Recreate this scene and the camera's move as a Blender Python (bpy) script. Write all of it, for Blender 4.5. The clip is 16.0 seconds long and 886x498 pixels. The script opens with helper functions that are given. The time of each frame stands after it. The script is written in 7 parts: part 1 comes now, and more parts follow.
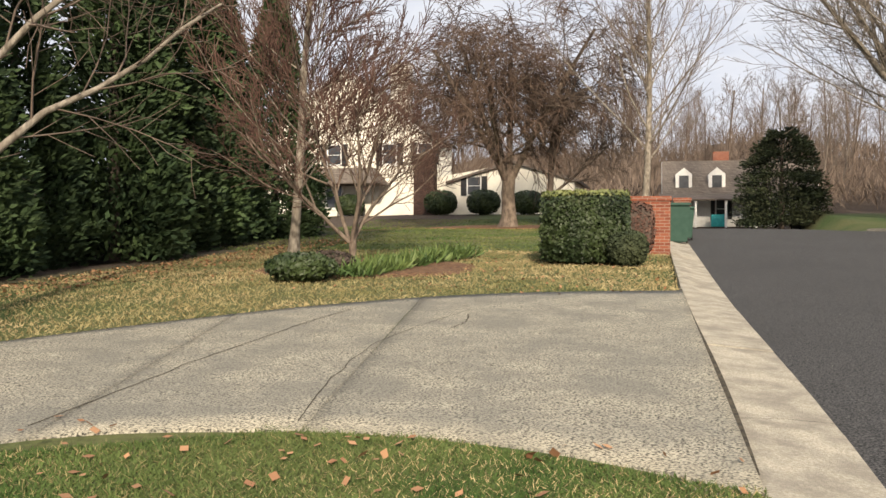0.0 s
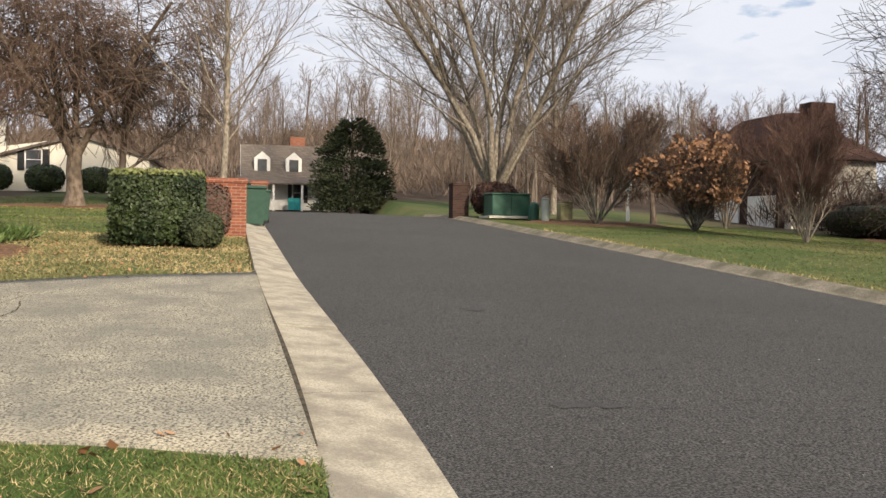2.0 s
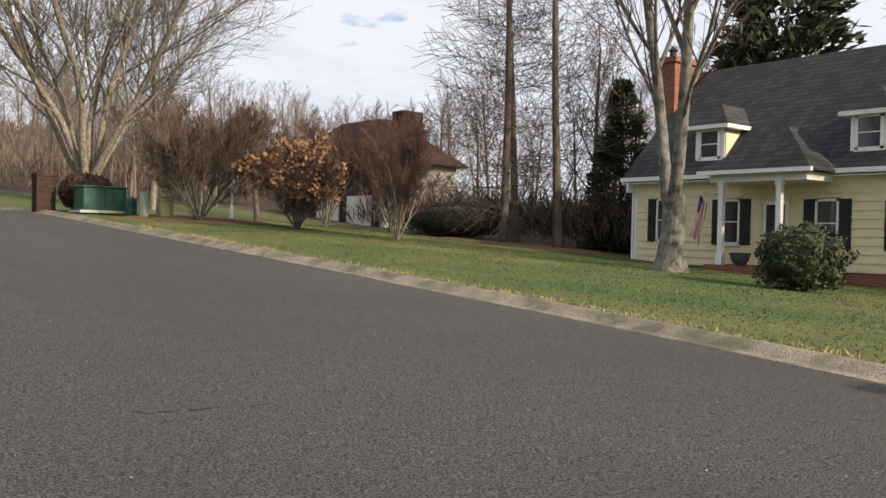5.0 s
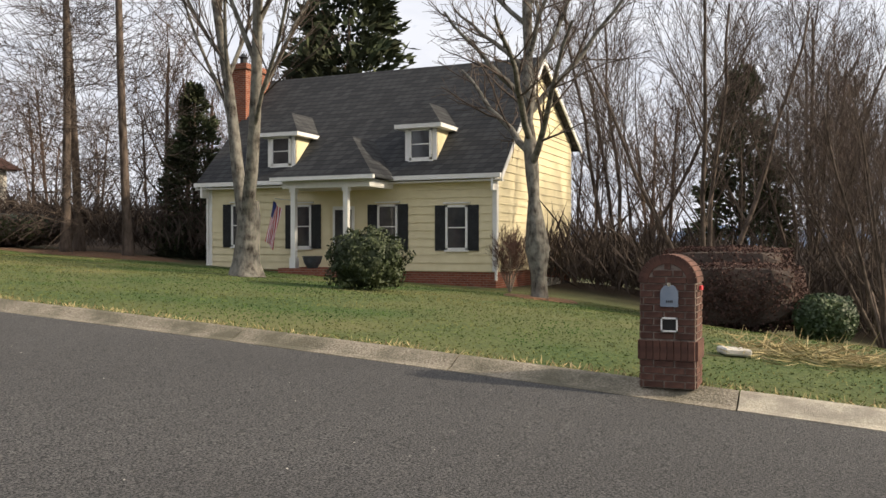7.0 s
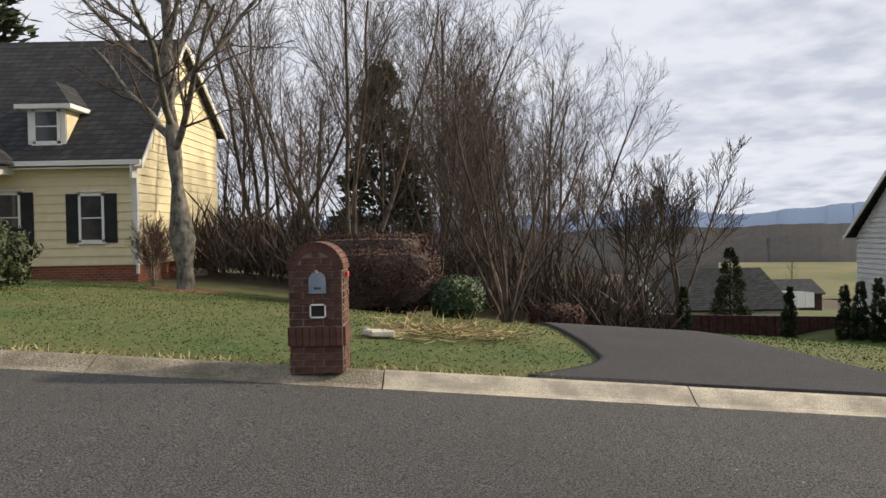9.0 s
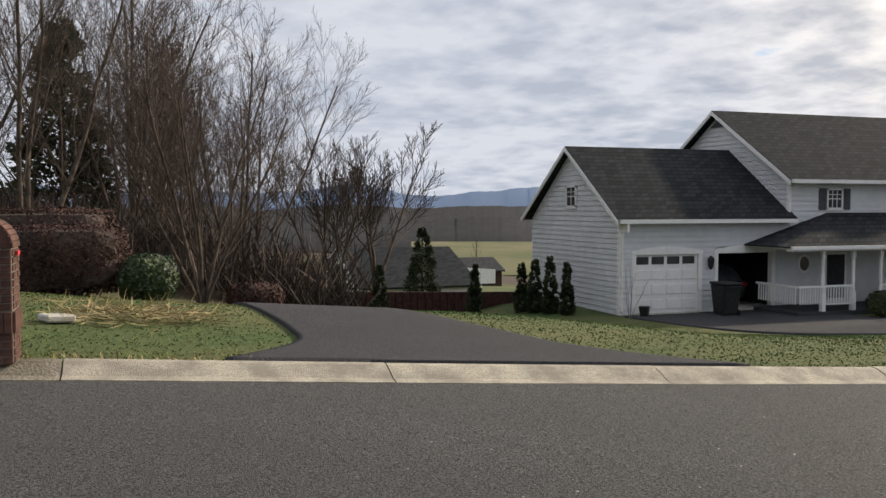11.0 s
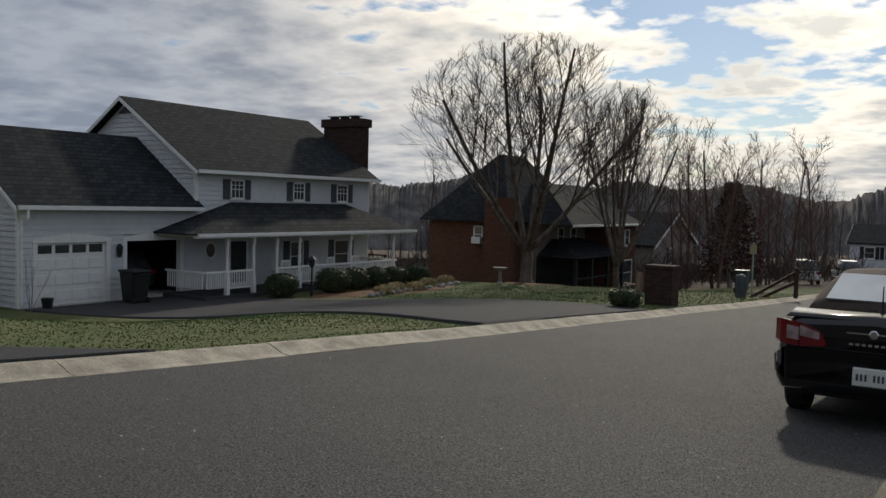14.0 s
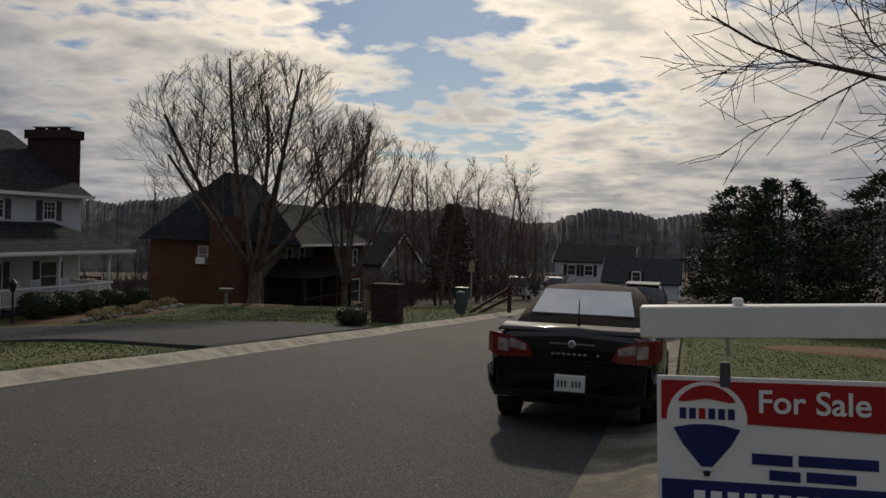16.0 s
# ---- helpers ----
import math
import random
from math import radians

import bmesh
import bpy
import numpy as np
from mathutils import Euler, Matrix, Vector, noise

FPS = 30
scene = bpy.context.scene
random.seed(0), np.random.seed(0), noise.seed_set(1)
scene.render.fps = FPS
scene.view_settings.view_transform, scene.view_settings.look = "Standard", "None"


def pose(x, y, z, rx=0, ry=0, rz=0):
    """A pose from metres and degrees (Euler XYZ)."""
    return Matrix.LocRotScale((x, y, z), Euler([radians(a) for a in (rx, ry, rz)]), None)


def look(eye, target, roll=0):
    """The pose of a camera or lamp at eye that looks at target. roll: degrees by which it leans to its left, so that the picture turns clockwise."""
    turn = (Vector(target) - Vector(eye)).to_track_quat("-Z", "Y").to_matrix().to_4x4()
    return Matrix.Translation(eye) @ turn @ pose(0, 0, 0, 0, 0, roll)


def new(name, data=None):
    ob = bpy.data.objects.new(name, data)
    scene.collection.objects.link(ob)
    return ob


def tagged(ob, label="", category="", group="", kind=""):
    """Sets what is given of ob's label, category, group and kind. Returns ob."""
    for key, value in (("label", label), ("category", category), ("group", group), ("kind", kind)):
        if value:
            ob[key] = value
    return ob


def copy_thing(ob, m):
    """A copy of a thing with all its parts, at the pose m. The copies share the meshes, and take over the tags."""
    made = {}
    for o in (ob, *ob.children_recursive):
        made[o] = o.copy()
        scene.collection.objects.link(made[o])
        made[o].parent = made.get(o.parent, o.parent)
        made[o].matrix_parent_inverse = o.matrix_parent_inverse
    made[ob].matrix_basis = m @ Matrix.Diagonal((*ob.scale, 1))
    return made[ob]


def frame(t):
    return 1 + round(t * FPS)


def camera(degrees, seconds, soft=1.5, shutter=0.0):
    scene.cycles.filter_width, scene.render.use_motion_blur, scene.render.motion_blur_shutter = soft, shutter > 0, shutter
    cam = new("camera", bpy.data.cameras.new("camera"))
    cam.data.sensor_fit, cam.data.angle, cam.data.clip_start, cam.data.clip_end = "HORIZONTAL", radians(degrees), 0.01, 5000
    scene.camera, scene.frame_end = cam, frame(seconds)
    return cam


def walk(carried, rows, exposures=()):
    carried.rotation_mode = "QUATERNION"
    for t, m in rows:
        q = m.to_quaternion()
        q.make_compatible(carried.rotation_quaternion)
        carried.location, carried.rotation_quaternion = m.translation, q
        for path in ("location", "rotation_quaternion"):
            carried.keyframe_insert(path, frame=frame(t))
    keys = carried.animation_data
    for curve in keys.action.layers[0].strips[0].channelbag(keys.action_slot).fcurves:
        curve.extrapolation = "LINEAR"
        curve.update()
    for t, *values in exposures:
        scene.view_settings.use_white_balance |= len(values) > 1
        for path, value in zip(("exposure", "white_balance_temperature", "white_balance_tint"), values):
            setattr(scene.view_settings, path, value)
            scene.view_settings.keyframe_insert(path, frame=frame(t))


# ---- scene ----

# camera: it stands by the roadside, shifts its weight and turns to the right
EYE_Z = 1.56
cam = camera(54.0, 16.0, soft=1.5)
TURN = [
    (0.0, 13.53, -0.27, -0.29),
    (0.5, 7.53, -0.40, -0.25),
    (1.0, -0.63, -0.79, -0.55),
    (1.5, -8.01, -0.95, -0.77),
    (2.0, -13.65, -1.16, -0.89),
    (2.5, -17.68, -1.46, -0.99),
    (3.0, -21.01, -1.69, -0.80),
    (3.5, -26.12, -1.65, -0.85),
    (6.0, -49.98, -0.64, -1.01),
    (6.5, -57.77, -0.66, -0.56),
    (7.0, -66.60, -0.18, 0.03),
    (7.5, -73.71, -0.43, 0.53),
    (8.0, -80.05, -0.78, 0.70),
    (10.5, -102.87, -2.11, 0.69),
    (11.0, -109.11, -2.74, 0.02),
    (11.5, -115.16, -3.27, -0.47),
    (12.0, -121.53, -3.52, -1.03),
    (12.5, -127.37, -3.80, -1.25),
    (13.0, -133.90, -3.62, -1.42),
    (13.5, -140.52, -3.27, -1.55),
    (14.0, -146.51, -3.07, -1.44),
    (14.5, -152.15, -2.93, -1.45),
    (15.0, -156.92, -2.87, -1.37),
    (15.5, -160.82, -2.31, -1.52),
    (16.0, -164.21, -1.27, -1.77),
]
def sway(t):
    """The eye drifts a little across the road as the body turns."""
    return 0.2 * min(1.0, max(0.0, (t - 1.0) / 2.5)) + 0.2 * math.exp(-((t - 11.8) / 1.9) ** 2)


walk(cam, [(t, pose(sway(t), 0, EYE_Z, 90 + p, r, yaw)) for t, yaw, p, r in TURN],
     exposures=[(0, 0.6, 6500, 10), (4, 0.64, 6500, 10), (7, 0.72, 6600, 10), (10.5, 0.36, 6400, 10), (12.5, 0.25, 6250, 9), (14, -0.5, 5950, 8), (16, -1.0, 6150, 10)])

# world: thin broken cloud, the sun behind it down the road
SUN_AZ, SUN_EL = 165.0, 26.0
sun_dir = Vector((math.sin(radians(SUN_AZ)) * math.cos(radians(SUN_EL)), math.cos(radians(SUN_AZ)) * math.cos(radians(SUN_EL)), math.sin(radians(SUN_EL))))
world = bpy.data.worlds.new("sky")
scene.world = world
world.use_nodes = True
wt = world.node_tree
wt.nodes.clear()


def wnode(kind, **inputs):
    n = wt.nodes.new(kind)
    for k, v in inputs.items():
        n.inputs[int(k[1:])].default_value = v
    return n


def wlink(a, b):
    wt.links.new(a, b)


def wmath(op, a, b=None, clamp=False):
    n = wt.nodes.new("ShaderNodeMath")
    n.operation, n.use_clamp = op, clamp
    for i, v in enumerate((a, b)):
        if v is None:
            continue
        if isinstance(v, (int, float)):
            n.inputs[i].default_value = v
        else:
            wlink(v, n.inputs[i])
    return n.outputs[0]


sky = wt.nodes.new("ShaderNodeTexSky")
sky.sky_type, sky.sun_disc = "NISHITA", False
sky.sun_elevation, sky.sun_rotation = radians(SUN_EL), radians(SUN_AZ)
coord = wt.nodes.new("ShaderNodeTexCoord")
sep = wt.nodes.new("ShaderNodeSeparateXYZ")
wlink(coord.outputs["Generated"], sep.inputs[0])
zz = wmath("ADD", wmath("MAXIMUM", sep.outputs[2], 0.0), 0.16)
flat = wt.nodes.new("ShaderNodeCombineXYZ")
wlink(wmath("DIVIDE", sep.outputs[0], zz), flat.inputs[0])
wlink(wmath("DIVIDE", sep.outputs[1], zz), flat.inputs[1])
big = wnode("ShaderNodeTexNoise", _2=0.8, _3=4.0, _4=0.55)
wlink(flat.outputs[0], big.inputs[0])
fine = wnode("ShaderNodeTexNoise", _2=3.2, _3=5.0, _4=0.55)
wlink(flat.outputs[0], fine.inputs[0])
ripple = wnode("ShaderNodeTexNoise", _2=9.0, _3=4.0, _4=0.55)
wlink(flat.outputs[0], ripple.inputs[0])


def toward(az, el):
    """How squarely a direction of the sky faces the given bearing and height."""
    n = wt.nodes.new("ShaderNodeVectorMath")
    n.operation = "DOT_PRODUCT"
    wlink(coord.outputs["Generated"], n.inputs[0])
    n.inputs[1].default_value = (math.sin(radians(az)) * math.cos(radians(el)), math.cos(radians(az)) * math.cos(radians(el)), math.sin(radians(el)))
    return wmath("MAXIMUM", n.outputs["Value"], 0.0)


def wmix(fac, a, b, blend="MIX"):
    n = wt.nodes.new("ShaderNodeMix")
    n.data_type, n.blend_type = "RGBA", blend
    for i, v in ((0, fac), (6, a), (7, b)):
        if isinstance(v, (int, float, tuple)):
            n.inputs[i].default_value = v
        else:
            wlink(v, n.inputs[i])
    return n.outputs[2]


def wrange(v, lo, hi, a=0.0, b=1.0):
    n = wt.nodes.new("ShaderNodeMapRange")
    for i, q in ((1, lo), (2, hi), (3, a), (4, b)):
        n.inputs[i].default_value = q
    wlink(v, n.inputs[0])
    return n.outputs[0]


near_sun = toward(SUN_AZ, SUN_EL)
side = wmath("POWER", near_sun, 1.8)
glow = wmath("POWER", near_sun, 14.0)
dens = wmath("ADD", wmath("MULTIPLY", big.outputs[0], 0.42), wmath("MULTIPLY", fine.outputs[0], 0.40))
dens = wmath("ADD", dens, wmath("MULTIPLY", ripple.outputs[0], 0.18))
haze = wmath("MULTIPLY", wmath("MAXIMUM", wmath("SUBTRACT", 0.14, sep.outputs[2]), 0.0), 0.5)
# the sheet of cloud is thin and closed away from the sun and breaks open below it
breaks = wmath("ADD", wmath("MULTIPLY", wmath("POWER", toward(164.0, 9.5), 160.0), -0.11), wmath("MULTIPLY", wmath("SUBTRACT", 1.0, wmath("POWER", near_sun, 5.0)), 0.12))
cover = wrange(wmath("ADD", wmath("ADD", dens, haze), breaks), 0.435, 0.50)
thick = wrange(dens, 0.44, 0.59)
lit = wmix(glow, (0.56, 0.575, 0.62, 1), (4.2, 3.4, 2.35, 1))
tone = wmix(side, (0.86, 0.88, 0.92, 1), (0.44, 0.49, 0.57, 1))
shade = wmix(thick, lit, wmix(1.0, lit, tone, "MULTIPLY"))
bg_sky, bg_cloud, mixed, out = wt.nodes.new("ShaderNodeBackground"), wt.nodes.new("ShaderNodeBackground"), wt.nodes.new("ShaderNodeMixShader"), wt.nodes.new("ShaderNodeOutputWorld")
bg_sky.inputs[1].default_value, bg_cloud.inputs[1].default_value = 0.085, 1.0
sky.dust_density, sky.ozone_density = 0.3, 3.0
wlink(sky.outputs[0], bg_sky.inputs[0])
wlink(shade, bg_cloud.inputs[0])
wlink(cover, mixed.inputs[0])
wlink(bg_sky.outputs[0], mixed.inputs[1])
wlink(bg_cloud.outputs[0], mixed.inputs[2])
wlink(mixed.outputs[0], out.inputs[0])
sun = new("sun", bpy.data.lights.new("sun", "SUN"))
sun.data.energy, sun.data.angle, sun.data.color = 3.8, radians(2.5), (1.0, 0.85, 0.66)
sun.matrix_world = look(sun_dir * 50, (0, 0, 0))


# materials
def mat(name, c1, c2, scale=4.0, rough=0.9, bump=0.3, c3=None, scale2=0.35, amount=0.5, metal=0.0, edge=(0.36, 0.64), detail=8.0, spec=0.3, var=0.0, bump_scale=None, stretch=None):
    """A surface of two mingled colours in a fine grain, with a third in broad stains."""
    m = bpy.data.materials.new(name)
    m.use_nodes = True
    t, b = m.node_tree, m.node_tree.nodes["Principled BSDF"]
    tc = t.nodes.new("ShaderNodeTexCoord")
    src = tc.outputs["Object"]
    if stretch:
        mp = t.nodes.new("ShaderNodeMapping")
        mp.inputs["Scale"].default_value = stretch
        t.links.new(src, mp.inputs[0])
        src = mp.outputs[0]
    n1 = t.nodes.new("ShaderNodeTexNoise")
    n1.inputs["Scale"].default_value, n1.inputs["Detail"].default_value = scale, detail
    t.links.new(src, n1.inputs[0])
    r1 = t.nodes.new("ShaderNodeValToRGB")
    r1.color_ramp.elements[0].position, r1.color_ramp.elements[1].position = edge
    r1.color_ramp.elements[0].color, r1.color_ramp.elements[1].color = (*c1, 1), (*c2, 1)
    t.links.new(n1.outputs[0], r1.inputs[0])
    col = r1.outputs[0]
    if c3:
        n2 = t.nodes.new("ShaderNodeTexNoise")
        n2.inputs["Scale"].default_value, n2.inputs["Detail"].default_value, n2.inputs["Roughness"].default_value = scale2, 6.0, 0.6
        t.links.new(tc.outputs["Object"], n2.inputs[0])
        r2 = t.nodes.new("ShaderNodeValToRGB")
        r2.color_ramp.elements[0].position, r2.color_ramp.elements[1].position = 0.5 - 0.12, 0.5 + 0.12
        r2.color_ramp.elements[0].color, r2.color_ramp.elements[1].color = (0, 0, 0, 1), (amount, amount, amount, 1)
        t.links.new(n2.outputs[0], r2.inputs[0])
        mx = t.nodes.new("ShaderNodeMix")
        mx.data_type = "RGBA"
        mx.inputs[7].default_value = (*c3, 1)
        t.links.new(r2.outputs[0], mx.inputs[0])
        t.links.new(col, mx.inputs[6])
        col = mx.outputs[2]
    if var:
        oi, ge = t.nodes.new("ShaderNodeObjectInfo"), t.nodes.new("ShaderNodeNewGeometry")
        ad = t.nodes.new("ShaderNodeMath")
        ad.operation = "ADD"
        t.links.new(oi.outputs["Random"], ad.inputs[0])
        t.links.new(ge.outputs["Random Per Island"], ad.inputs[1])
        mr = t.nodes.new("ShaderNodeMapRange")
        mr.inputs[2].default_value = 2.0
        mr.inputs[3].default_value, mr.inputs[4].default_value = 1 - var, 1 + var
        t.links.new(ad.outputs[0], mr.inputs[0])
        hs = t.nodes.new("ShaderNodeHueSaturation")
        t.links.new(mr.outputs[0], hs.inputs["Value"])
        t.links.new(col, hs.inputs["Color"])
        col = hs.outputs[0]
    t.links.new(col, b.inputs["Base Color"])
    b.inputs["Roughness"].default_value, b.inputs["Metallic"].default_value, b.inputs["Specular IOR Level"].default_value = rough, metal, spec
    if bump:
        bp = t.nodes.new("ShaderNodeBump")
        bp.inputs["Strength"].default_value, bp.inputs["Distance"].default_value = bump, 0.02
        n3 = n1
        if bump_scale:
            n3 = t.nodes.new("ShaderNodeTexNoise")
            n3.inputs["Scale"].default_value, n3.inputs["Detail"].default_value = bump_scale, 4.0
            t.links.new(tc.outputs["Object"], n3.inputs[0])
        t.links.new(n3.outputs[0], bp.inputs["Height"])
        t.links.new(bp.outputs[0], b.inputs["Normal"])
    return m


M_ASPHALT = mat("asphalt", (0.022, 0.023, 0.025), (0.17, 0.166, 0.162), 66, 0.85, 1.0, (0.052, 0.051, 0.051), 0.28, 0.35, bump_scale=120, spec=0.2, edge=(0.40, 0.66))
M_DRIVE = mat("drive_asphalt", (0.030, 0.031, 0.034), (0.088, 0.088, 0.092), 60, 0.9, 0.9, (0.048, 0.048, 0.050), 0.5, 0.5, bump_scale=90, spec=0.14)
M_SLAB = mat("exposed_concrete", (0.03, 0.029, 0.026), (0.49, 0.455, 0.36), 58, 0.95, 1.0, (0.19, 0.185, 0.16), 1.5, 0.7, bump_scale=60, edge=(0.37, 0.56))
M_KERB = mat("kerb_concrete", (0.38, 0.345, 0.27), (0.60, 0.55, 0.445), 55, 0.95, 0.8, (0.25, 0.225, 0.185), 2.6, 0.8, bump_scale=90)
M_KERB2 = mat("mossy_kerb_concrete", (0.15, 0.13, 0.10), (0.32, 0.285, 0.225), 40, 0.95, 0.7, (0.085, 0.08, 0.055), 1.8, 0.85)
M_GRASS = mat("lawn", (0.028, 0.056, 0.013), (0.075, 0.108, 0.030), 14, 1.0, 0.8, (0.19, 0.155, 0.072), 0.22, 0.42, bump_scale=40)


def litter(m, c1, c2):
    """Brown leaf litter on the wooded slopes, uphill and behind the cottage."""
    t, b = m.node_tree, m.node_tree.nodes["Principled BSDF"]
    old = b.inputs["Base Color"].links[0].from_socket
    tc, se, n = t.nodes.new("ShaderNodeTexCoord"), t.nodes.new("ShaderNodeSeparateXYZ"), t.nodes.new("ShaderNodeTexNoise")
    n.inputs["Scale"].default_value, n.inputs["Detail"].default_value = 0.5, 8.0
    t.links.new(tc.outputs["Object"], se.inputs[0])
    t.links.new(tc.outputs["Object"], n.inputs[0])

    def mask(socket, lo, hi):
        mr = t.nodes.new("ShaderNodeMapRange")
        mr.inputs[1].default_value, mr.inputs[2].default_value = lo, hi
        t.links.new(socket, mr.inputs[0])
        return mr.outputs[0]

    def op(kind, p, q):
        k = t.nodes.new("ShaderNodeMath")
        k.operation = kind
        t.links.new(p, k.inputs[0])
        t.links.new(q, k.inputs[1])
        return k.outputs[0]
    hill = mask(se.outputs[1], 52, 60)
    south = mask(se.outputs[1], -52, -60)
    east = op("MULTIPLY", mask(se.outputs[0], 24, 30), op("MULTIPLY", mask(se.outputs[1], -6, -2), mask(se.outputs[0], 200, 120)))
    west = mask(se.outputs[0], -9.5, -11.5)
    total = op("MAXIMUM", op("MAXIMUM", hill, south), op("MAXIMUM", east, west))
    ramp = t.nodes.new("ShaderNodeValToRGB")
    ramp.color_ramp.elements[0].color, ramp.color_ramp.elements[1].color = (*c1, 1), (*c2, 1)
    t.links.new(n.outputs[0], ramp.inputs[0])
    mx = t.nodes.new("ShaderNodeMix")
    mx.data_type = "RGBA"
    t.links.new(total, mx.inputs[0])
    t.links.new(old, mx.inputs[6])
    t.links.new(ramp.outputs[0], mx.inputs[7])
    t.links.new(mx.outputs[2], b.inputs["Base Color"])


litter(M_GRASS, (0.035, 0.026, 0.02), (0.105, 0.076, 0.056))
M_MULCH = mat("leaf_mulch", (0.07, 0.035, 0.02), (0.22, 0.12, 0.065), 12, 1.0, 1.0, (0.15, 0.10, 0.06), 0.8, 0.6, bump_scale=25)
M_BLADE = mat("grass_blade", (0.028, 0.070, 0.013), (0.066, 0.118, 0.026), 1.2, 0.9, 0, (0.27, 0.215, 0.10), 0.35, 0.5, var=0.35)
M_BLADE2 = mat("green_grass_blade", (0.036, 0.076, 0.017), (0.082, 0.132, 0.035), 1.2, 0.9, 0, (0.15, 0.14, 0.06), 0.6, 0.28, var=0.3)
M_STRAW = mat("dry_grass_blade", (0.34, 0.26, 0.13), (0.50, 0.40, 0.22), 1.5, 0.9, 0, (0.13, 0.15, 0.05), 0.5, 0.7, var=0.3)
M_LEAF = mat("fallen_leaf", (0.22, 0.10, 0.05), (0.42, 0.24, 0.13), 2, 0.9, 0, var=0.4)
M_BARK = mat("grey_bark", (0.026, 0.023, 0.020), (0.135, 0.122, 0.105), 13, 0.95, 1.0, (0.27, 0.265, 0.235), 3.6, 0.55, stretch=(1, 1, 0.4))
M_BARKPALE = mat("pale_bark", (0.11, 0.093, 0.075), (0.34, 0.305, 0.255), 12, 0.95, 1.0, (0.16, 0.135, 0.105), 3.0, 0.6, stretch=(1, 1, 0.4))
M_BARKDARK = mat("dark_bark", (0.055, 0.042, 0.034), (0.14, 0.11, 0.09), 7, 0.95, 1.0, stretch=(1, 1, 0.35))
M_TWIG = mat("grey_twigs", (0.105, 0.087, 0.072), (0.185, 0.155, 0.128), 1.0, 0.95, 0, var=0.25)
M_TWIGRED = mat("reddish_twigs", (0.085, 0.048, 0.038), (0.165, 0.097, 0.077), 1.0, 0.95, 0, var=0.3)
M_BARKTAN = mat("brown_bark", (0.085, 0.064, 0.05), (0.24, 0.19, 0.15), 10, 0.95, 1.0, (0.14, 0.115, 0.09), 3.0, 0.5, stretch=(1, 1, 0.4))
M_TWIGBROWN = mat("fine_brown_twigs", (0.075, 0.051, 0.039), (0.155, 0.106, 0.08), 1.0, 0.95, 0, var=0.3)
M_TAUPE = mat("taupe_siding", (0.17, 0.15, 0.13), (0.22, 0.195, 0.165), 3, 0.7, 0.05, (0.14, 0.125, 0.11), 0.5, 0.4)
M_TWIGTAN = mat("tan_twigs", (0.11, 0.083, 0.066), (0.20, 0.155, 0.124), 1.0, 0.95, 0, var=0.3)
M_TWIGDARK = mat("dark_twigs", (0.05, 0.038, 0.032), (0.10, 0.078, 0.065), 1.0, 0.95, 0, var=0.3)
M_CONIFER = mat("cypress_foliage", (0.018, 0.038, 0.016), (0.062, 0.10, 0.036), 0.9, 0.8, 0, (0.03, 0.045, 0.02), 0.5, 0.4, var=0.4)
M_CEDAR = mat("cedar_foliage", (0.02, 0.032, 0.016), (0.055, 0.075, 0.034), 0.9, 0.8, 0, (0.06, 0.055, 0.03), 0.5, 0.4, var=0.4)
M_HEDGE = mat("holly_leaf", (0.016, 0.032, 0.010), (0.046, 0.070, 0.021), 1.5, 0.6, 0, var=0.45, spec=0.5)
M_HEDGETOP = mat("holly_top_leaf", (0.12, 0.15, 0.04), (0.20, 0.22, 0.07), 1.5, 0.55, 0, var=0.4, spec=0.5)
M_BOXWOOD = mat("boxwood_leaf", (0.02, 0.032, 0.013), (0.055, 0.07, 0.028), 1.5, 0.6, 0, var=0.4)
M_REDHEDGE = mat("maroon_hedge_leaf", (0.032, 0.015, 0.012), (0.085, 0.042, 0.032), 1.5, 0.8, 0, var=0.4)
M_BROWNLEAF = mat("brown_oak_leaf", (0.19, 0.10, 0.055), (0.36, 0.21, 0.12), 1.5, 0.85, 0, var=0.4)
M_LIRIOPE = mat("liriope_leaf", (0.06, 0.11, 0.03), (0.17, 0.23, 0.07), 1.5, 0.6, 0, var=0.4)
M_YSIDING = mat("yellow_lap_siding", (0.68, 0.60, 0.38), (0.73, 0.65, 0.43), 3, 0.6, 0.05, (0.62, 0.55, 0.36), 0.6, 0.35, spec=0.4)
M_GSIDING = mat("pale_grey_vinyl_siding", (0.56, 0.58, 0.60), (0.62, 0.64, 0.66), 3, 0.55, 0.05, (0.46, 0.47, 0.47), 0.4, 0.5, spec=0.4)
M_WHITE = mat("white_paint", (0.74, 0.74, 0.72), (0.80, 0.80, 0.78), 6, 0.5, 0.05, (0.66, 0.65, 0.61), 1.0, 0.4, spec=0.4)
M_CREAM = mat("cream_siding", (0.74, 0.71, 0.62), (0.80, 0.77, 0.68), 3, 0.6, 0.05, (0.70, 0.66, 0.56), 0.5, 0.4)
M_SHUTTER = mat("black_shutter", (0.012, 0.014, 0.016), (0.022, 0.024, 0.027), 5, 0.5, 0.1)
M_SHUTTERG = mat("slate_shutter", (0.05, 0.055, 0.065), (0.075, 0.08, 0.09), 5, 0.6, 0.1)
M_GLASS = mat("dark_window_glass", (0.03, 0.033, 0.038), (0.055, 0.058, 0.064), 2, 0.08, 0, spec=0.6)
# near-black: the shade of deep recesses is put into the colour
M_DARK = mat("recess_shade", (0.012, 0.012, 0.012), (0.025, 0.024, 0.023), 3, 0.9, 0)
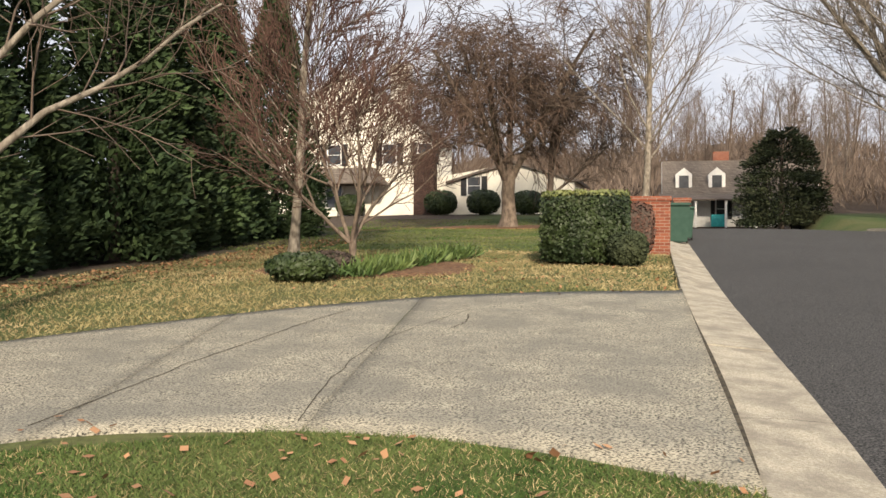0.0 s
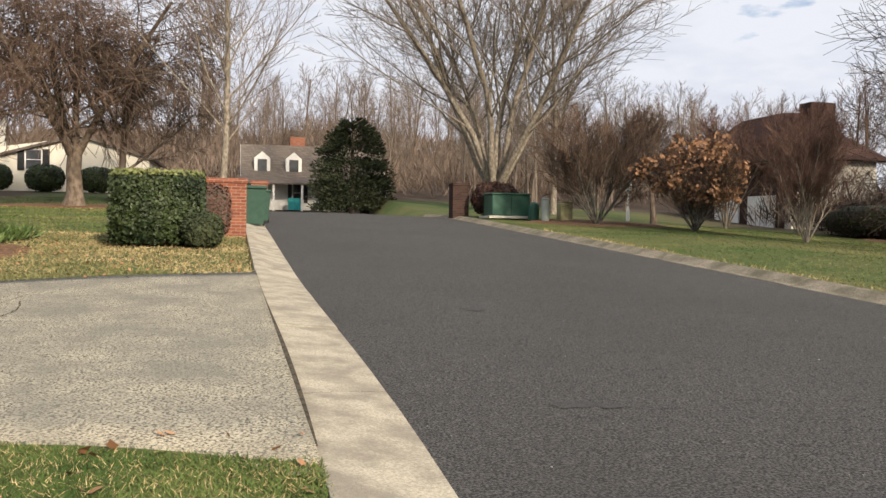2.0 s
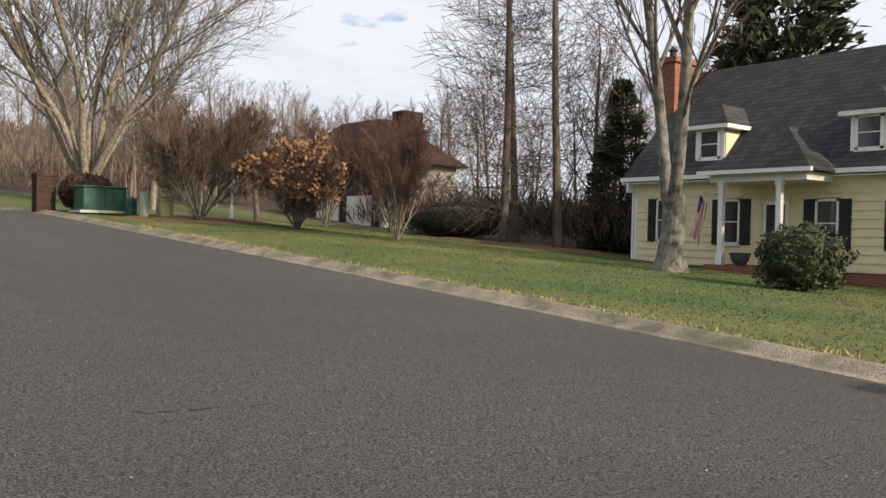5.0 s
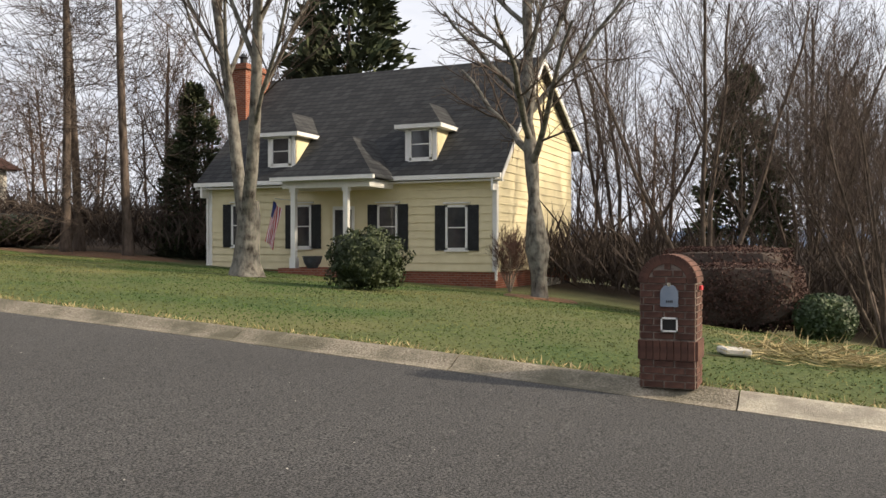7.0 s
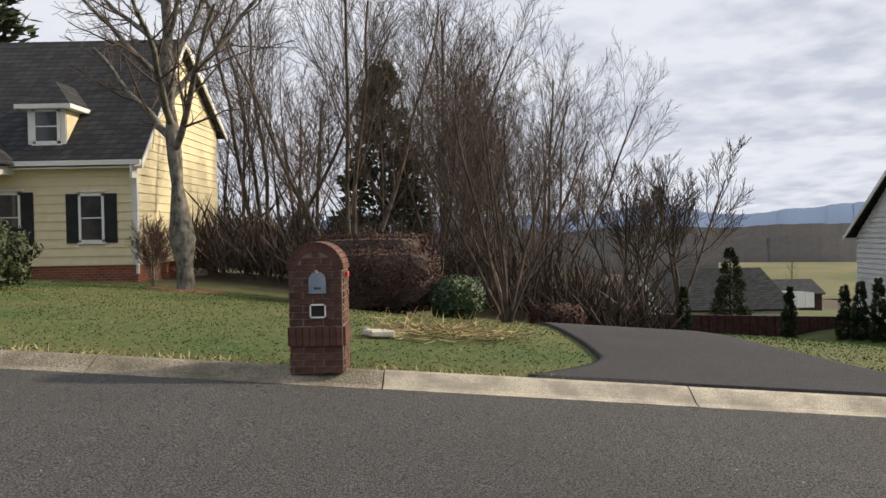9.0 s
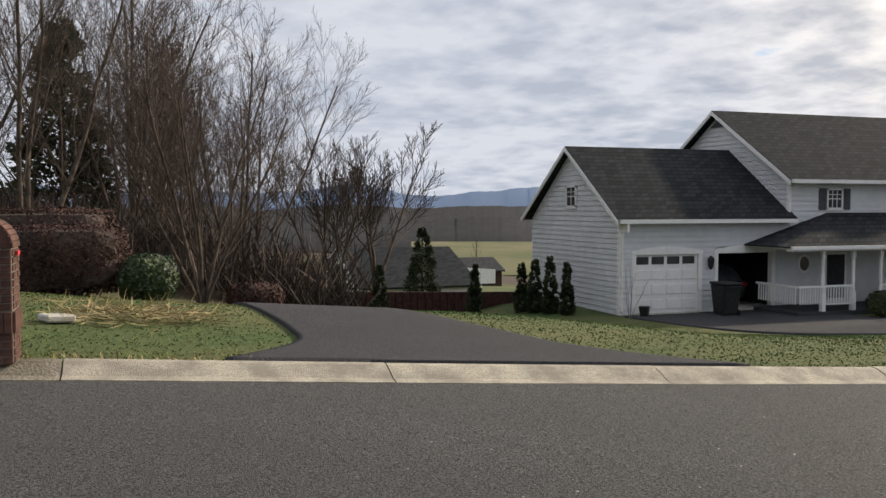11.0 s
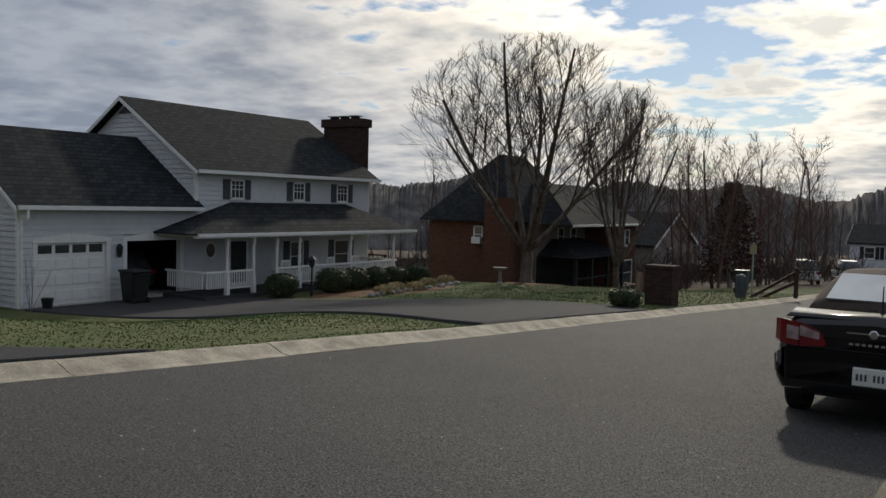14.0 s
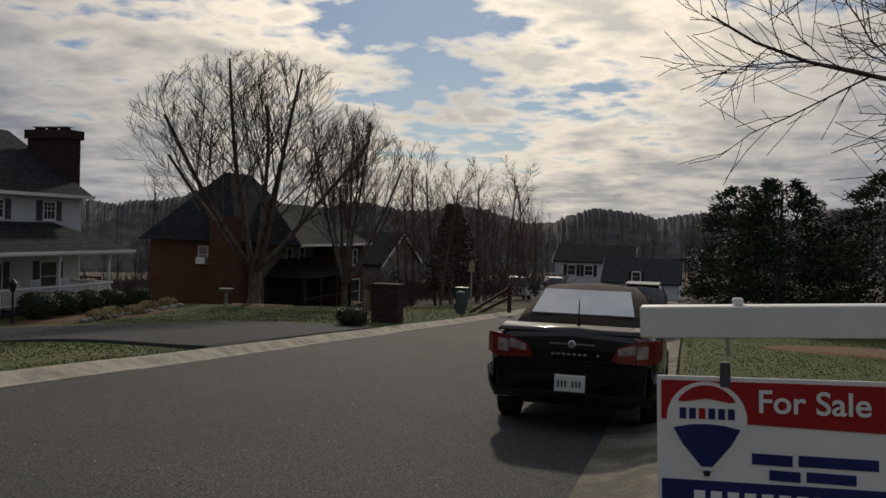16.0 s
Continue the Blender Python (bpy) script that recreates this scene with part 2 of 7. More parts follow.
M_BLACKPAINT = mat("black_car_paint", (0.006, 0.007, 0.008), (0.010, 0.011, 0.012), 3, 0.14, 0, spec=0.6)
M_RUBBER = mat("tyre_rubber", (0.012, 0.012, 0.012), (0.025, 0.025, 0.025), 20, 0.85, 0.2)
M_CLOTH = mat("convertible_cloth", (0.045, 0.034, 0.028), (0.075, 0.058, 0.048), 60, 0.95, 0.3)
M_CHROME = mat("chrome", (0.6, 0.6, 0.6), (0.7, 0.7, 0.7), 3, 0.15, 0, metal=1.0)
M_REDLENS = mat("red_lens", (0.11, 0.004, 0.007), (0.17, 0.008, 0.011), 5, 0.12, 0, spec=0.6)
M_CLEARLENS = mat("clear_lens", (0.22, 0.15, 0.15), (0.42, 0.34, 0.34), 8, 0.12, 0, spec=0.6)
M_PLATE = mat("plate_white", (0.55, 0.58, 0.55), (0.64, 0.66, 0.62), 10, 0.5, 0)
M_GREENMETAL = mat("green_enamel", (0.018, 0.075, 0.05), (0.03, 0.10, 0.068), 3, 0.45, 0.05, spec=0.4)
M_BINGREEN = mat("green_plastic", (0.022, 0.06, 0.045), (0.032, 0.075, 0.056), 5, 0.55, 0.05)
M_BINDARK = mat("charcoal_plastic", (0.012, 0.014, 0.014), (0.02, 0.022, 0.022), 5, 0.55, 0.05)
M_GREYMETAL = mat("grey_enamel", (0.25, 0.30, 0.28), (0.32, 0.36, 0.34), 3, 0.5, 0.05)
M_TANBOX = mat("olive_cabinet", (0.25, 0.24, 0.13), (0.32, 0.30, 0.17), 3, 0.6, 0.05)
M_MAILMETAL = mat("blue_grey_metal", (0.20, 0.25, 0.32), (0.28, 0.33, 0.40), 6, 0.4, 0.05, metal=0.3)
M_MORTAR = mat("mortar", (0.13, 0.105, 0.09), (0.24, 0.20, 0.17), 20, 0.95, 0.4)
M_BRICKDARK = mat("brown_brick", (0.06, 0.03, 0.023), (0.15, 0.072, 0.052), 9, 0.9, 0.6, (0.05, 0.03, 0.025), 3.0, 0.6, var=0.4)
M_SIGNRED = mat("sign_red", (0.34, 0.014, 0.02), (0.38, 0.02, 0.026), 4, 0.35, 0)
M_SIGNBLUE = mat("sign_blue", (0.014, 0.022, 0.12), (0.02, 0.03, 0.15), 4, 0.35, 0)
M_SIGNWHITE = mat("sign_white", (0.78, 0.78, 0.80), (0.82, 0.82, 0.84), 4, 0.35, 0)
M_FLAGBLUE = mat("flag_blue", (0.02, 0.03, 0.10), (0.03, 0.04, 0.14), 6, 0.9, 0)
M_FLAGRED = mat("flag_red", (0.42, 0.03, 0.04), (0.5, 0.05, 0.06), 6, 0.9, 0)
M_STAIN = mat("oily_asphalt", (0.020, 0.021, 0.023), (0.085, 0.083, 0.082), 66, 0.8, 0.6)
M_CRACK = mat("joint_dirt", (0.03, 0.026, 0.02), (0.10, 0.085, 0.06), 15, 1.0, 0.6)
M_WOODFENCE = mat("dark_red_fence", (0.035, 0.016, 0.014), (0.07, 0.032, 0.027), 6, 0.9, 0.3)
M_TEAL = mat("teal_plastic", (0.02, 0.28, 0.30), (0.04, 0.36, 0.38), 4, 0.5, 0)
M_ROCK = mat("weathered_rock", (0.16, 0.15, 0.13), (0.30, 0.285, 0.25), 8, 0.95, 0.6, (0.12, 0.115, 0.095), 2.5, 0.6)
M_STONE = mat("pale_stone", (0.42, 0.40, 0.36), (0.58, 0.55, 0.50), 6, 0.9, 0.4)


def brick_mat(name, a, b, mortar, w=0.215, h=0.075):
    """Brickwork for walls that stay far off."""
    m = mat(name, a, b, 6, 0.97, 0.0, spec=0.08)
    t, bs = m.node_tree, m.node_tree.nodes["Principled BSDF"]
    tc = t.nodes.new("ShaderNodeTexCoord")
    se, co, ad = t.nodes.new("ShaderNodeSeparateXYZ"), t.nodes.new("ShaderNodeCombineXYZ"), t.nodes.new("ShaderNodeMath")
    t.links.new(tc.outputs["Object"], se.inputs[0])
    t.links.new(se.outputs[0], ad.inputs[0])
    t.links.new(se.outputs[1], ad.inputs[1])
    t.links.new(ad.outputs[0], co.inputs[0])
    t.links.new(se.outputs[2], co.inputs[1])
    br = t.nodes.new("ShaderNodeTexBrick")
    for k, v in (("Color1", (*a, 1)), ("Color2", (*b, 1)), ("Mortar", (*mortar, 1)), ("Scale", 1.0), ("Mortar Size", h * 0.08), ("Brick Width", w), ("Row Height", h)):
        br.inputs[k].default_value = v
    t.links.new(co.outputs[0], br.inputs[0])
    t.links.new(br.outputs[0], bs.inputs["Base Color"])
    bp = t.nodes.new("ShaderNodeBump")
    bp.inputs["Strength"].default_value, bp.inputs["Distance"].default_value = 0.5, 0.01
    t.links.new(br.outputs[0], bp.inputs["Height"])
    t.links.new(bp.outputs[0], bs.inputs["Normal"])
    return m


M_BRICKWALL = brick_mat("red_brickwork", (0.17, 0.058, 0.038), (0.26, 0.095, 0.058), (0.28, 0.22, 0.18))
M_BRICKHOUSE = brick_mat("orange_brickwork", (0.09, 0.04, 0.027), (0.135, 0.06, 0.04), (0.13, 0.10, 0.08))
M_BRICKCHIM = brick_mat("dark_brickwork", (0.034, 0.02, 0.018), (0.062, 0.036, 0.031), (0.07, 0.058, 0.05))
M_ROOFDARK = brick_mat("dark_shingles", (0.040, 0.042, 0.045), (0.065, 0.067, 0.07), (0.028, 0.029, 0.031), 0.3, 0.16)
M_ROOFBROWN = brick_mat("brown_shingles", (0.020, 0.023, 0.026), (0.038, 0.041, 0.045), (0.013, 0.014, 0.015), 0.3, 0.15)
M_ROOFTAN = brick_mat("tan_shingles", (0.13, 0.11, 0.095), (0.18, 0.155, 0.135), (0.09, 0.075, 0.065), 0.3, 0.15)
M_ROOFRED = brick_mat("red_brown_shingles", (0.055, 0.034, 0.03), (0.08, 0.048, 0.042), (0.04, 0.024, 0.022), 0.3, 0.15)


# lie of the land


def smooth(a, b, v):
    k = min(1.0, max(0.0, (v - a) / (b - a)))
    return k * k * (3 - 2 * k)


def left_edge(y):
    return 0.98 + 0.10 * smooth(-6, 2, y) + 0.12 * math.exp(-((y - 6) / 4.5) ** 2)


def right_edge(y):
    return 8.56 + 0.56 * math.tanh(y / 7.0)


def road_z(y):
    if y > 34: return 2.006 + 0.059 * (6 * (1 - math.exp(-(y - 34) / 6))) + 0.02 * max(0.0, y - 44)
    if y < -34: return -2.006 + 0.052 * max(-80.0, y + 34) + 0.012 * min(0.0, y + 114)
    return 0.059 * y


def pad_z(y):
    """Height of the yards well back from the east kerb."""
    a = road_z(y) - 0.30
    b = -2.34
    if y > 9: return a
    if y > -16: return a + (b - a) * smooth(9, -14, y)
    if y > -36: return b
    return b + (road_z(y) - 1.1 - b) * smooth(-36, -46, y)


def ground_z(x, y):
    r = road_z(y); xl = left_edge(y) - 0.64; xr = right_edge(y) + 0.45
    if x < xl:
        d = xl - x
        z = r + 0.12 - 0.03 * max(0.0, d - 14) * smooth(14, 30, d)
        z += 0.9 * smooth(40, 58, y)
        return max(z, r - 6)
    if x > xr:
        d = x - xr
        z = r + 0.12 + (pad_z(y) - r - 0.12) * smooth(1 + 3 * smooth(-10, -5, y), 17 + smooth(-10, -5, y), d)
        east = max(0.0, x - 33 - 16 * smooth(20, 40, y))
        z -= 0.085 * east if east < 70 else 5.95 + 0.03 * (min(east, 320) - 70)
        z += 0.9 * smooth(40, 58, y)
        z -= 0.6 * smooth(24, 34, x) * smooth(-2, -6, y) * smooth(-15.5, -12, y)
        return z
    return r


# mesh helpers
def raw_mesh(name, verts, faces, material=None, smooth_faces=False):
    """A mesh from arrays of vertices and of faces with 3 or 4 corners."""
    verts, faces = np.asarray(verts, dtype=np.float32), np.asarray(faces, dtype=np.int32)
    me = bpy.data.meshes.new(name)
    n, k = faces.shape
    me.vertices.add(len(verts))
    me.vertices.foreach_set("co", verts.ravel())
    me.loops.add(n * k)
    me.loops.foreach_set("vertex_index", faces.ravel())
    me.polygons.add(n)
    me.polygons.foreach_set("loop_start", np.arange(0, n * k, k, dtype=np.int32))
    me.polygons.foreach_set("loop_total", np.full(n, k, dtype=np.int32))
    if smooth_faces:
        me.polygons.foreach_set("use_smooth", np.ones(n, dtype=bool))
    me.update(calc_edges=True)
    if material:
        me.materials.append(material)
    return me


def part(name, bm, material, parent=None, label=""):
    me = bpy.data.meshes.new(name)
    bmesh.ops.recalc_face_normals(bm, faces=bm.faces)
    bm.to_mesh(me)
    bm.free()
    me.materials.append(material)
    ob = new(name, me)
    if parent:
        ob.parent = parent
    return tagged(ob, label)


def mesh_part(name, me, parent=None, label=""):
    ob = new(name, me)
    if parent:
        ob.parent = parent
    return tagged(ob, label)


def thing(name, label, category, m=None, group="", kind=""):
    ob = new(name)
    ob.empty_display_size = 0.2
    if m:
        ob.matrix_world = m
    return tagged(ob, label, category, group, kind)


def add_box(bm, x0, x1, y0, y1, z0, z1, bevel=0.0):
    r = bmesh.ops.create_cube(bm, size=1)
    vs = r["verts"]
    for v in vs:
        v.co = ((x0 + x1) / 2 + v.co.x * (x1 - x0), (y0 + y1) / 2 + v.co.y * (y1 - y0), (z0 + z1) / 2 + v.co.z * (z1 - z0))
    if bevel:
        es = list({e for v in vs for e in v.link_edges})
        bmesh.ops.bevel(bm, geom=es, offset=bevel, segments=1, affect="EDGES", profile=0.5)
    return bm


def box(x0, x1, y0, y1, z0, z1, bevel=0.0):
    return add_box(bmesh.new(), x0, x1, y0, y1, z0, z1, bevel)


def prism(poly, axis, a, b):
    """A solid with the outline poly, in the two other axes' order, from a to b along axis."""
    bm = bmesh.new()

    def co(p, w):
        return {"x": (w, p[0], p[1]), "y": (p[0], w, p[1]), "z": (p[0], p[1], w)}[axis]
    lo, hi = [bm.verts.new(co(p, a)) for p in poly], [bm.verts.new(co(p, b)) for p in poly]
    bm.faces.new(lo[::-1])
    bm.faces.new(hi)
    for i in range(len(poly)):
        j = (i + 1) % len(poly)
        bm.faces.new((lo[i], lo[j], hi[j], hi[i]))
    return bm


def lathe(profile, n=16, cx=0.0, cy=0.0, bm=None):
    """A turned solid: (radius, z) from the bottom up."""
    bm = bm or bmesh.new()
    rings = [[bm.verts.new((cx + r * math.cos(2 * math.pi * i / n), cy + r * math.sin(2 * math.pi * i / n), z)) for i in range(n)] for r, z in profile]
    for a, b in zip(rings, rings[1:]):
        for i in range(n):
            bm.faces.new((a[i], a[(i + 1) % n], b[(i + 1) % n], b[i]))
    bm.faces.new(rings[0][::-1])
    bm.faces.new(rings[-1])
    return bm


def slab_between(p, q, r, s, t):
    """A plate of thickness t under the four corners."""
    bm = bmesh.new()
    pts = [Vector(v) for v in (p, q, r, s)]
    nrm = (pts[1] - pts[0]).cross(pts[3] - pts[0]).normalized()
    if nrm.z < 0:
        nrm = -nrm
    a, b = [bm.verts.new(v) for v in pts], [bm.verts.new(v - nrm * t) for v in pts]
    bm.faces.new(a)
    bm.faces.new(b[::-1])
    for i in range(4):
        j = (i + 1) % 4
        bm.faces.new((a[i], b[i], b[j], a[j]))
    return bm


def hip_solid(base, z0, top, z1):
    """A roof: base rectangle (x0, x1, y0, y1) at z0 up to the top rectangle at z1."""
    bm = bmesh.new()

    def ring(b, z):
        return [bm.verts.new((b[i], b[j], z)) for i, j in ((0, 2), (1, 2), (1, 3), (0, 3))]
    a, a2, b = ring(base, z0), ring(base, z0 + 0.05), ring(top, z1)
    bm.faces.new(a[::-1])
    bm.faces.new(b)
    for p, q in ((a, a2), (a2, b)):
        for i in range(4):
            j = (i + 1) % 4
            bm.faces.new((p[i], p[j], q[j], q[i]))
    bmesh.ops.remove_doubles(bm, verts=bm.verts, dist=0.002)
    return bm


def curve_pts(ctrl, n):
    """A smooth line through the control points."""
    c = np.array([ctrl[0], *ctrl, ctrl[-1]], dtype=float)
    out = []
    for u in np.linspace(0, len(ctrl) - 1.0001, n):
        i, f = int(u) + 1, u - int(u)
        p0, p1, p2, p3 = c[i - 1], c[i], c[i + 1], c[min(i + 2, len(c) - 1)]
        out.append(0.5 * (2 * p1 + (p2 - p0) * f + (2 * p0 - 5 * p1 + 4 * p2 - p3) * f * f + (3 * p1 - p0 - 3 * p2 + p3) * f ** 3))
    return np.array(out)


# ground: one sheet out to the horizon
def spaced(near, step, far, grow=1.22):
    out, v, s = [], 0.0, step
    while v < far:
        out.append(v)
        v += s
        if v > near:
            s *= grow
    return out + [far]


gx = sorted({-v for v in spaced(26, 0.8, 2200)} | set(spaced(44, 0.8, 3600)))
gy = sorted({-v for v in spaced(60, 0.9, 3000)} | set(spaced(66, 0.9, 2400)))


def sheet_z(x, y):
    z = ground_z(x, y)
    inside = smooth(-0.1, 0.5, x - left_edge(y) + 0.6) * smooth(-0.1, 0.5, right_edge(y) + 0.4 - x) * smooth(64, 60, y)
    bumpy = 0.05 * noise.noise(Vector((x * 0.25, y * 0.25, 3.0))) * smooth(3, 12, math.hypot(x, y)) * (1 - smooth(8.4, 9.2, x) * smooth(13, 12, x))
    hills = smooth(60, 170, y) * (12 + 4 * noise.noise(Vector((x * 0.035, y * 0.02, 5.0)))) + smooth(70, 300, -x) * 10 * smooth(-400, 40, y)
    return z - 0.09 * inside + bumpy * (1 - inside) + hills - 0.02


verts = [(x, y, sheet_z(x, y)) for y in gy for x in gx]
nx = len(gx)
faces = [(j * nx + i, j * nx + i + 1, (j + 1) * nx + i + 1, (j + 1) * nx + i) for j in range(len(gy) - 1) for i in range(nx - 1)]
tagged(mesh_part("ground", raw_mesh("ground", verts, faces, M_GRASS, True)), "winter lawn, part green and part straw yellow", "lawn", kind="structure")

# road
ys = np.linspace(-150, 62, 213)
vs, fs, K = [], [], 13
for y in ys:
    for k in range(K):
        u = k / (K - 1)
        crown = 0.05 * (1 - (2 * u - 1) ** 2)
        wob = 0.012 * noise.noise(Vector((u * 9, y * 1.9, 1.0))) if k in (0, K - 1) else 0.0
        vs.append((left_edge(y) + wob + u * (right_edge(y) - left_edge(y)), y, road_z(y) + crown - 0.001))
fs = [(j * K + i, j * K + i + 1, (j + 1) * K + i + 1, (j + 1) * K + i) for j in range(len(ys) - 1) for i in range(K - 1)]
tagged(mesh_part("road", raw_mesh("road", vs, fs, M_ASPHALT, True)), "worn dark grey asphalt street on a slope", "road", kind="structure")


def strip(name, sections, material, parent, label="", close=True):
    """A solid strip: a list of cross sections, each a closed ring of points."""
    bm = bmesh.new()
    rings = [[bm.verts.new(p) for p in s] for s in sections]
    n = len(rings[0])
    for a, b in zip(rings, rings[1:]):
        for i in range(n):
            bm.faces.new((a[i], a[(i + 1) % n], b[(i + 1) % n], b[i]))
    bm.faces.new(rings[0][::-1])
    bm.faces.new(rings[-1])
    return part(name, bm, material, parent, label)


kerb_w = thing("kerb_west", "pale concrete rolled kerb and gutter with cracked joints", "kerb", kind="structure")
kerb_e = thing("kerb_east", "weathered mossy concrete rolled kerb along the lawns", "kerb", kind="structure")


def kerb_piece(y0, y1, side, rng):
    secs, dz = [], rng.uniform(-0.006, 0.006)
    for y in np.linspace(y0 + 0.008, y1 - 0.008, 4):
        z = road_z(y) + dz
        if side < 0:
            x = left_edge(y)
            drop = 1.0 - 0.55 * smooth(3.6, 5.2, y) * smooth(14.6, 13.2, y)
            prof = ((0.0, 0.004), (-0.10, 0.012), (-0.34, 0.03 * drop + 0.02), (-0.48, 0.10 * drop), (-0.60, 0.125 * drop), (-0.65, 0.125 * drop), (-0.65, -0.12), (0.0, -0.12))
        else:
            x = right_edge(y)
            prof = ((0.0, 0.004), (0.12, 0.022), (0.24, 0.075), (0.34, 0.115), (0.42, 0.125), (0.46, 0.12), (0.46, -0.12), (0.0, -0.12))
        secs.append([(x + a, y, z + b) for a, b in prof])
    return secs


rng = random.Random(4)
y = -60.0
while y < 48:
    # west kerb below y -2.5 takes M_KERB2 only for its darker tone
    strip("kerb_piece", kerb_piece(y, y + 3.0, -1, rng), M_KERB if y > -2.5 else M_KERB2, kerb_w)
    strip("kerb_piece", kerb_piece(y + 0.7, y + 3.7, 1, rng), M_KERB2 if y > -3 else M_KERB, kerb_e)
    y += 3.0


# drives: sheets laid between two smooth edges, in slabs with open joints
def drive(name, label, edge_a, edge_b, material, cuts, across=1, lift=0.03, n=12, gap=0.012, piece="slab"):
    root = thing(name, label, "driveway", kind="structure")
    ta = curve_pts(edge_a, 101)
    tb = curve_pts(edge_b, 101)

    def at(u, v):
        i = u * 100
        k = min(99, int(i))
        p = (ta[k] + (ta[k + 1] - ta[k]) * (i - k)) * (1 - v) + (tb[k] + (tb[k + 1] - tb[k]) * (i - k)) * v
        return (p[0], p[1], drive_z(p[0], p[1]) + lift)
    for u0, u1 in zip(cuts, cuts[1:]):
        for c in range(across):
            v0, v1 = c / across, (c + 1) / across
            du, dv = gap / 20, gap / 8 if across > 1 else 0
            top = [[at(u0 + du + (u1 - u0 - 2 * du) * i / n, v0 + dv + (v1 - v0 - 2 * dv) * j / n) for j in range(n + 1)] for i in range(n + 1)]
            vs = [p for r in top for p in r]
            m = n + 1
            fs = [(i * m + j, i * m + j + 1, (i + 1) * m + j + 1, (i + 1) * m + j) for i in range(n) for j in range(n)]
            rim = [(i, 0) for i in range(n)] + [(n, j) for j in range(n)] + [(n - i, n) for i in range(n)] + [(0, n - j) for j in range(n)]
            base = len(vs)
            vs += [(top[i][j][0], top[i][j][1], top[i][j][2] - 0.08) for i, j in rim]
            for k in range(len(rim)):
                q = (k + 1) % len(rim)
                fs.append((rim[k][0] * m + rim[k][1], rim[q][0] * m + rim[q][1], base + q, base + k))
            mesh_part(piece, raw_mesh(piece, vs, fs, material, False), root)
    return root


def drive_z(x, y):
    return ground_z(x, y) + 0.0


drive("driveway_1", "cracked exposed-aggregate concrete driveway flaring to the street", [(0.54, 4.42), (-0.8, 4.96), (-2.3, 5.0), (-3.9, 4.3), (-5.4, 1.8), (-6.2, -3)],
      [(0.44, 13.35), (-1.6, 12.8), (-3.4, 11.7), (-5.3, 9.4), (-7.4, 5.2), (-9.5, -3)], M_SLAB, [0.0, 0.375, 0.57, 0.80, 1.0], 1, lift=-0.005, n=16, gap=0.014)
drive("driveway_2", "smooth dark asphalt driveway between two lawns", [(8.92, -0.7), (10.1, -1.6), (11.6, -1.75), (16.0, -1.6), (24, -2.2)],
      [(8.60, -6.6), (9.7, -5.3), (11.2, -4.7), (15.5, -4.1), (24, -4.9)], M_DRIVE, [0.0, 1.0], 1, n=44, lift=0.03)
drive("driveway_3", "dark asphalt driveway in front of the garage", [(8.46, -13.9), (10.1, -13.75), (14.7, -14.9), (19.5, -16.6), (23.0, -17.0), (27.4, -16.2)],
      [(8.45, -22.6), (11.3, -23.1), (15.0, -24.4), (19.3, -24.9), (23.0, -24.4), (27.4, -23.9)], M_DRIVE, [0.0, 1.0], 1, n=44, lift=0.03)


# plants
def tubes(lines, sides):
    """Tapered tubes round polylines of (points, radii), with one number of sides."""
    groups = {}
    for p, r in lines:
        groups.setdefault(len(p), []).append((p, r))
    V, Q, base = [], [], 0
    for n, items in groups.items():
        P = np.array([i[0] for i in items], dtype=float)
        R = np.array([i[1] for i in items], dtype=float)
        T = np.gradient(P, axis=1)
        T /= np.linalg.norm(T, axis=2, keepdims=True) + 1e-9
        ref = np.where(np.abs(T[:, :1, 2:3]) > 0.9, np.array([1.0, 0, 0]), np.array([0, 0, 1.0]))
        A = np.cross(T, ref)
        A /= np.linalg.norm(A, axis=2, keepdims=True) + 1e-9
        B = np.cross(T, A)
        ang = np.arange(sides) * 2 * np.pi / sides
        ring = P[:, :, None] + R[:, :, None, None] * (A[:, :, None] * np.cos(ang)[:, None] + B[:, :, None] * np.sin(ang)[:, None])
        m = len(items)
        V.append(ring.reshape(-1, 3))
        idx = base + np.arange(m * n * sides).reshape(m, n, sides)
        a, b = idx[:, :-1], idx[:, 1:]
        Q.append(np.stack([a, np.roll(a, -1, 2), np.roll(b, -1, 2), b], -1).reshape(-1, 4))
        base += m * n * sides
    return np.concatenate(V), np.concatenate(Q)


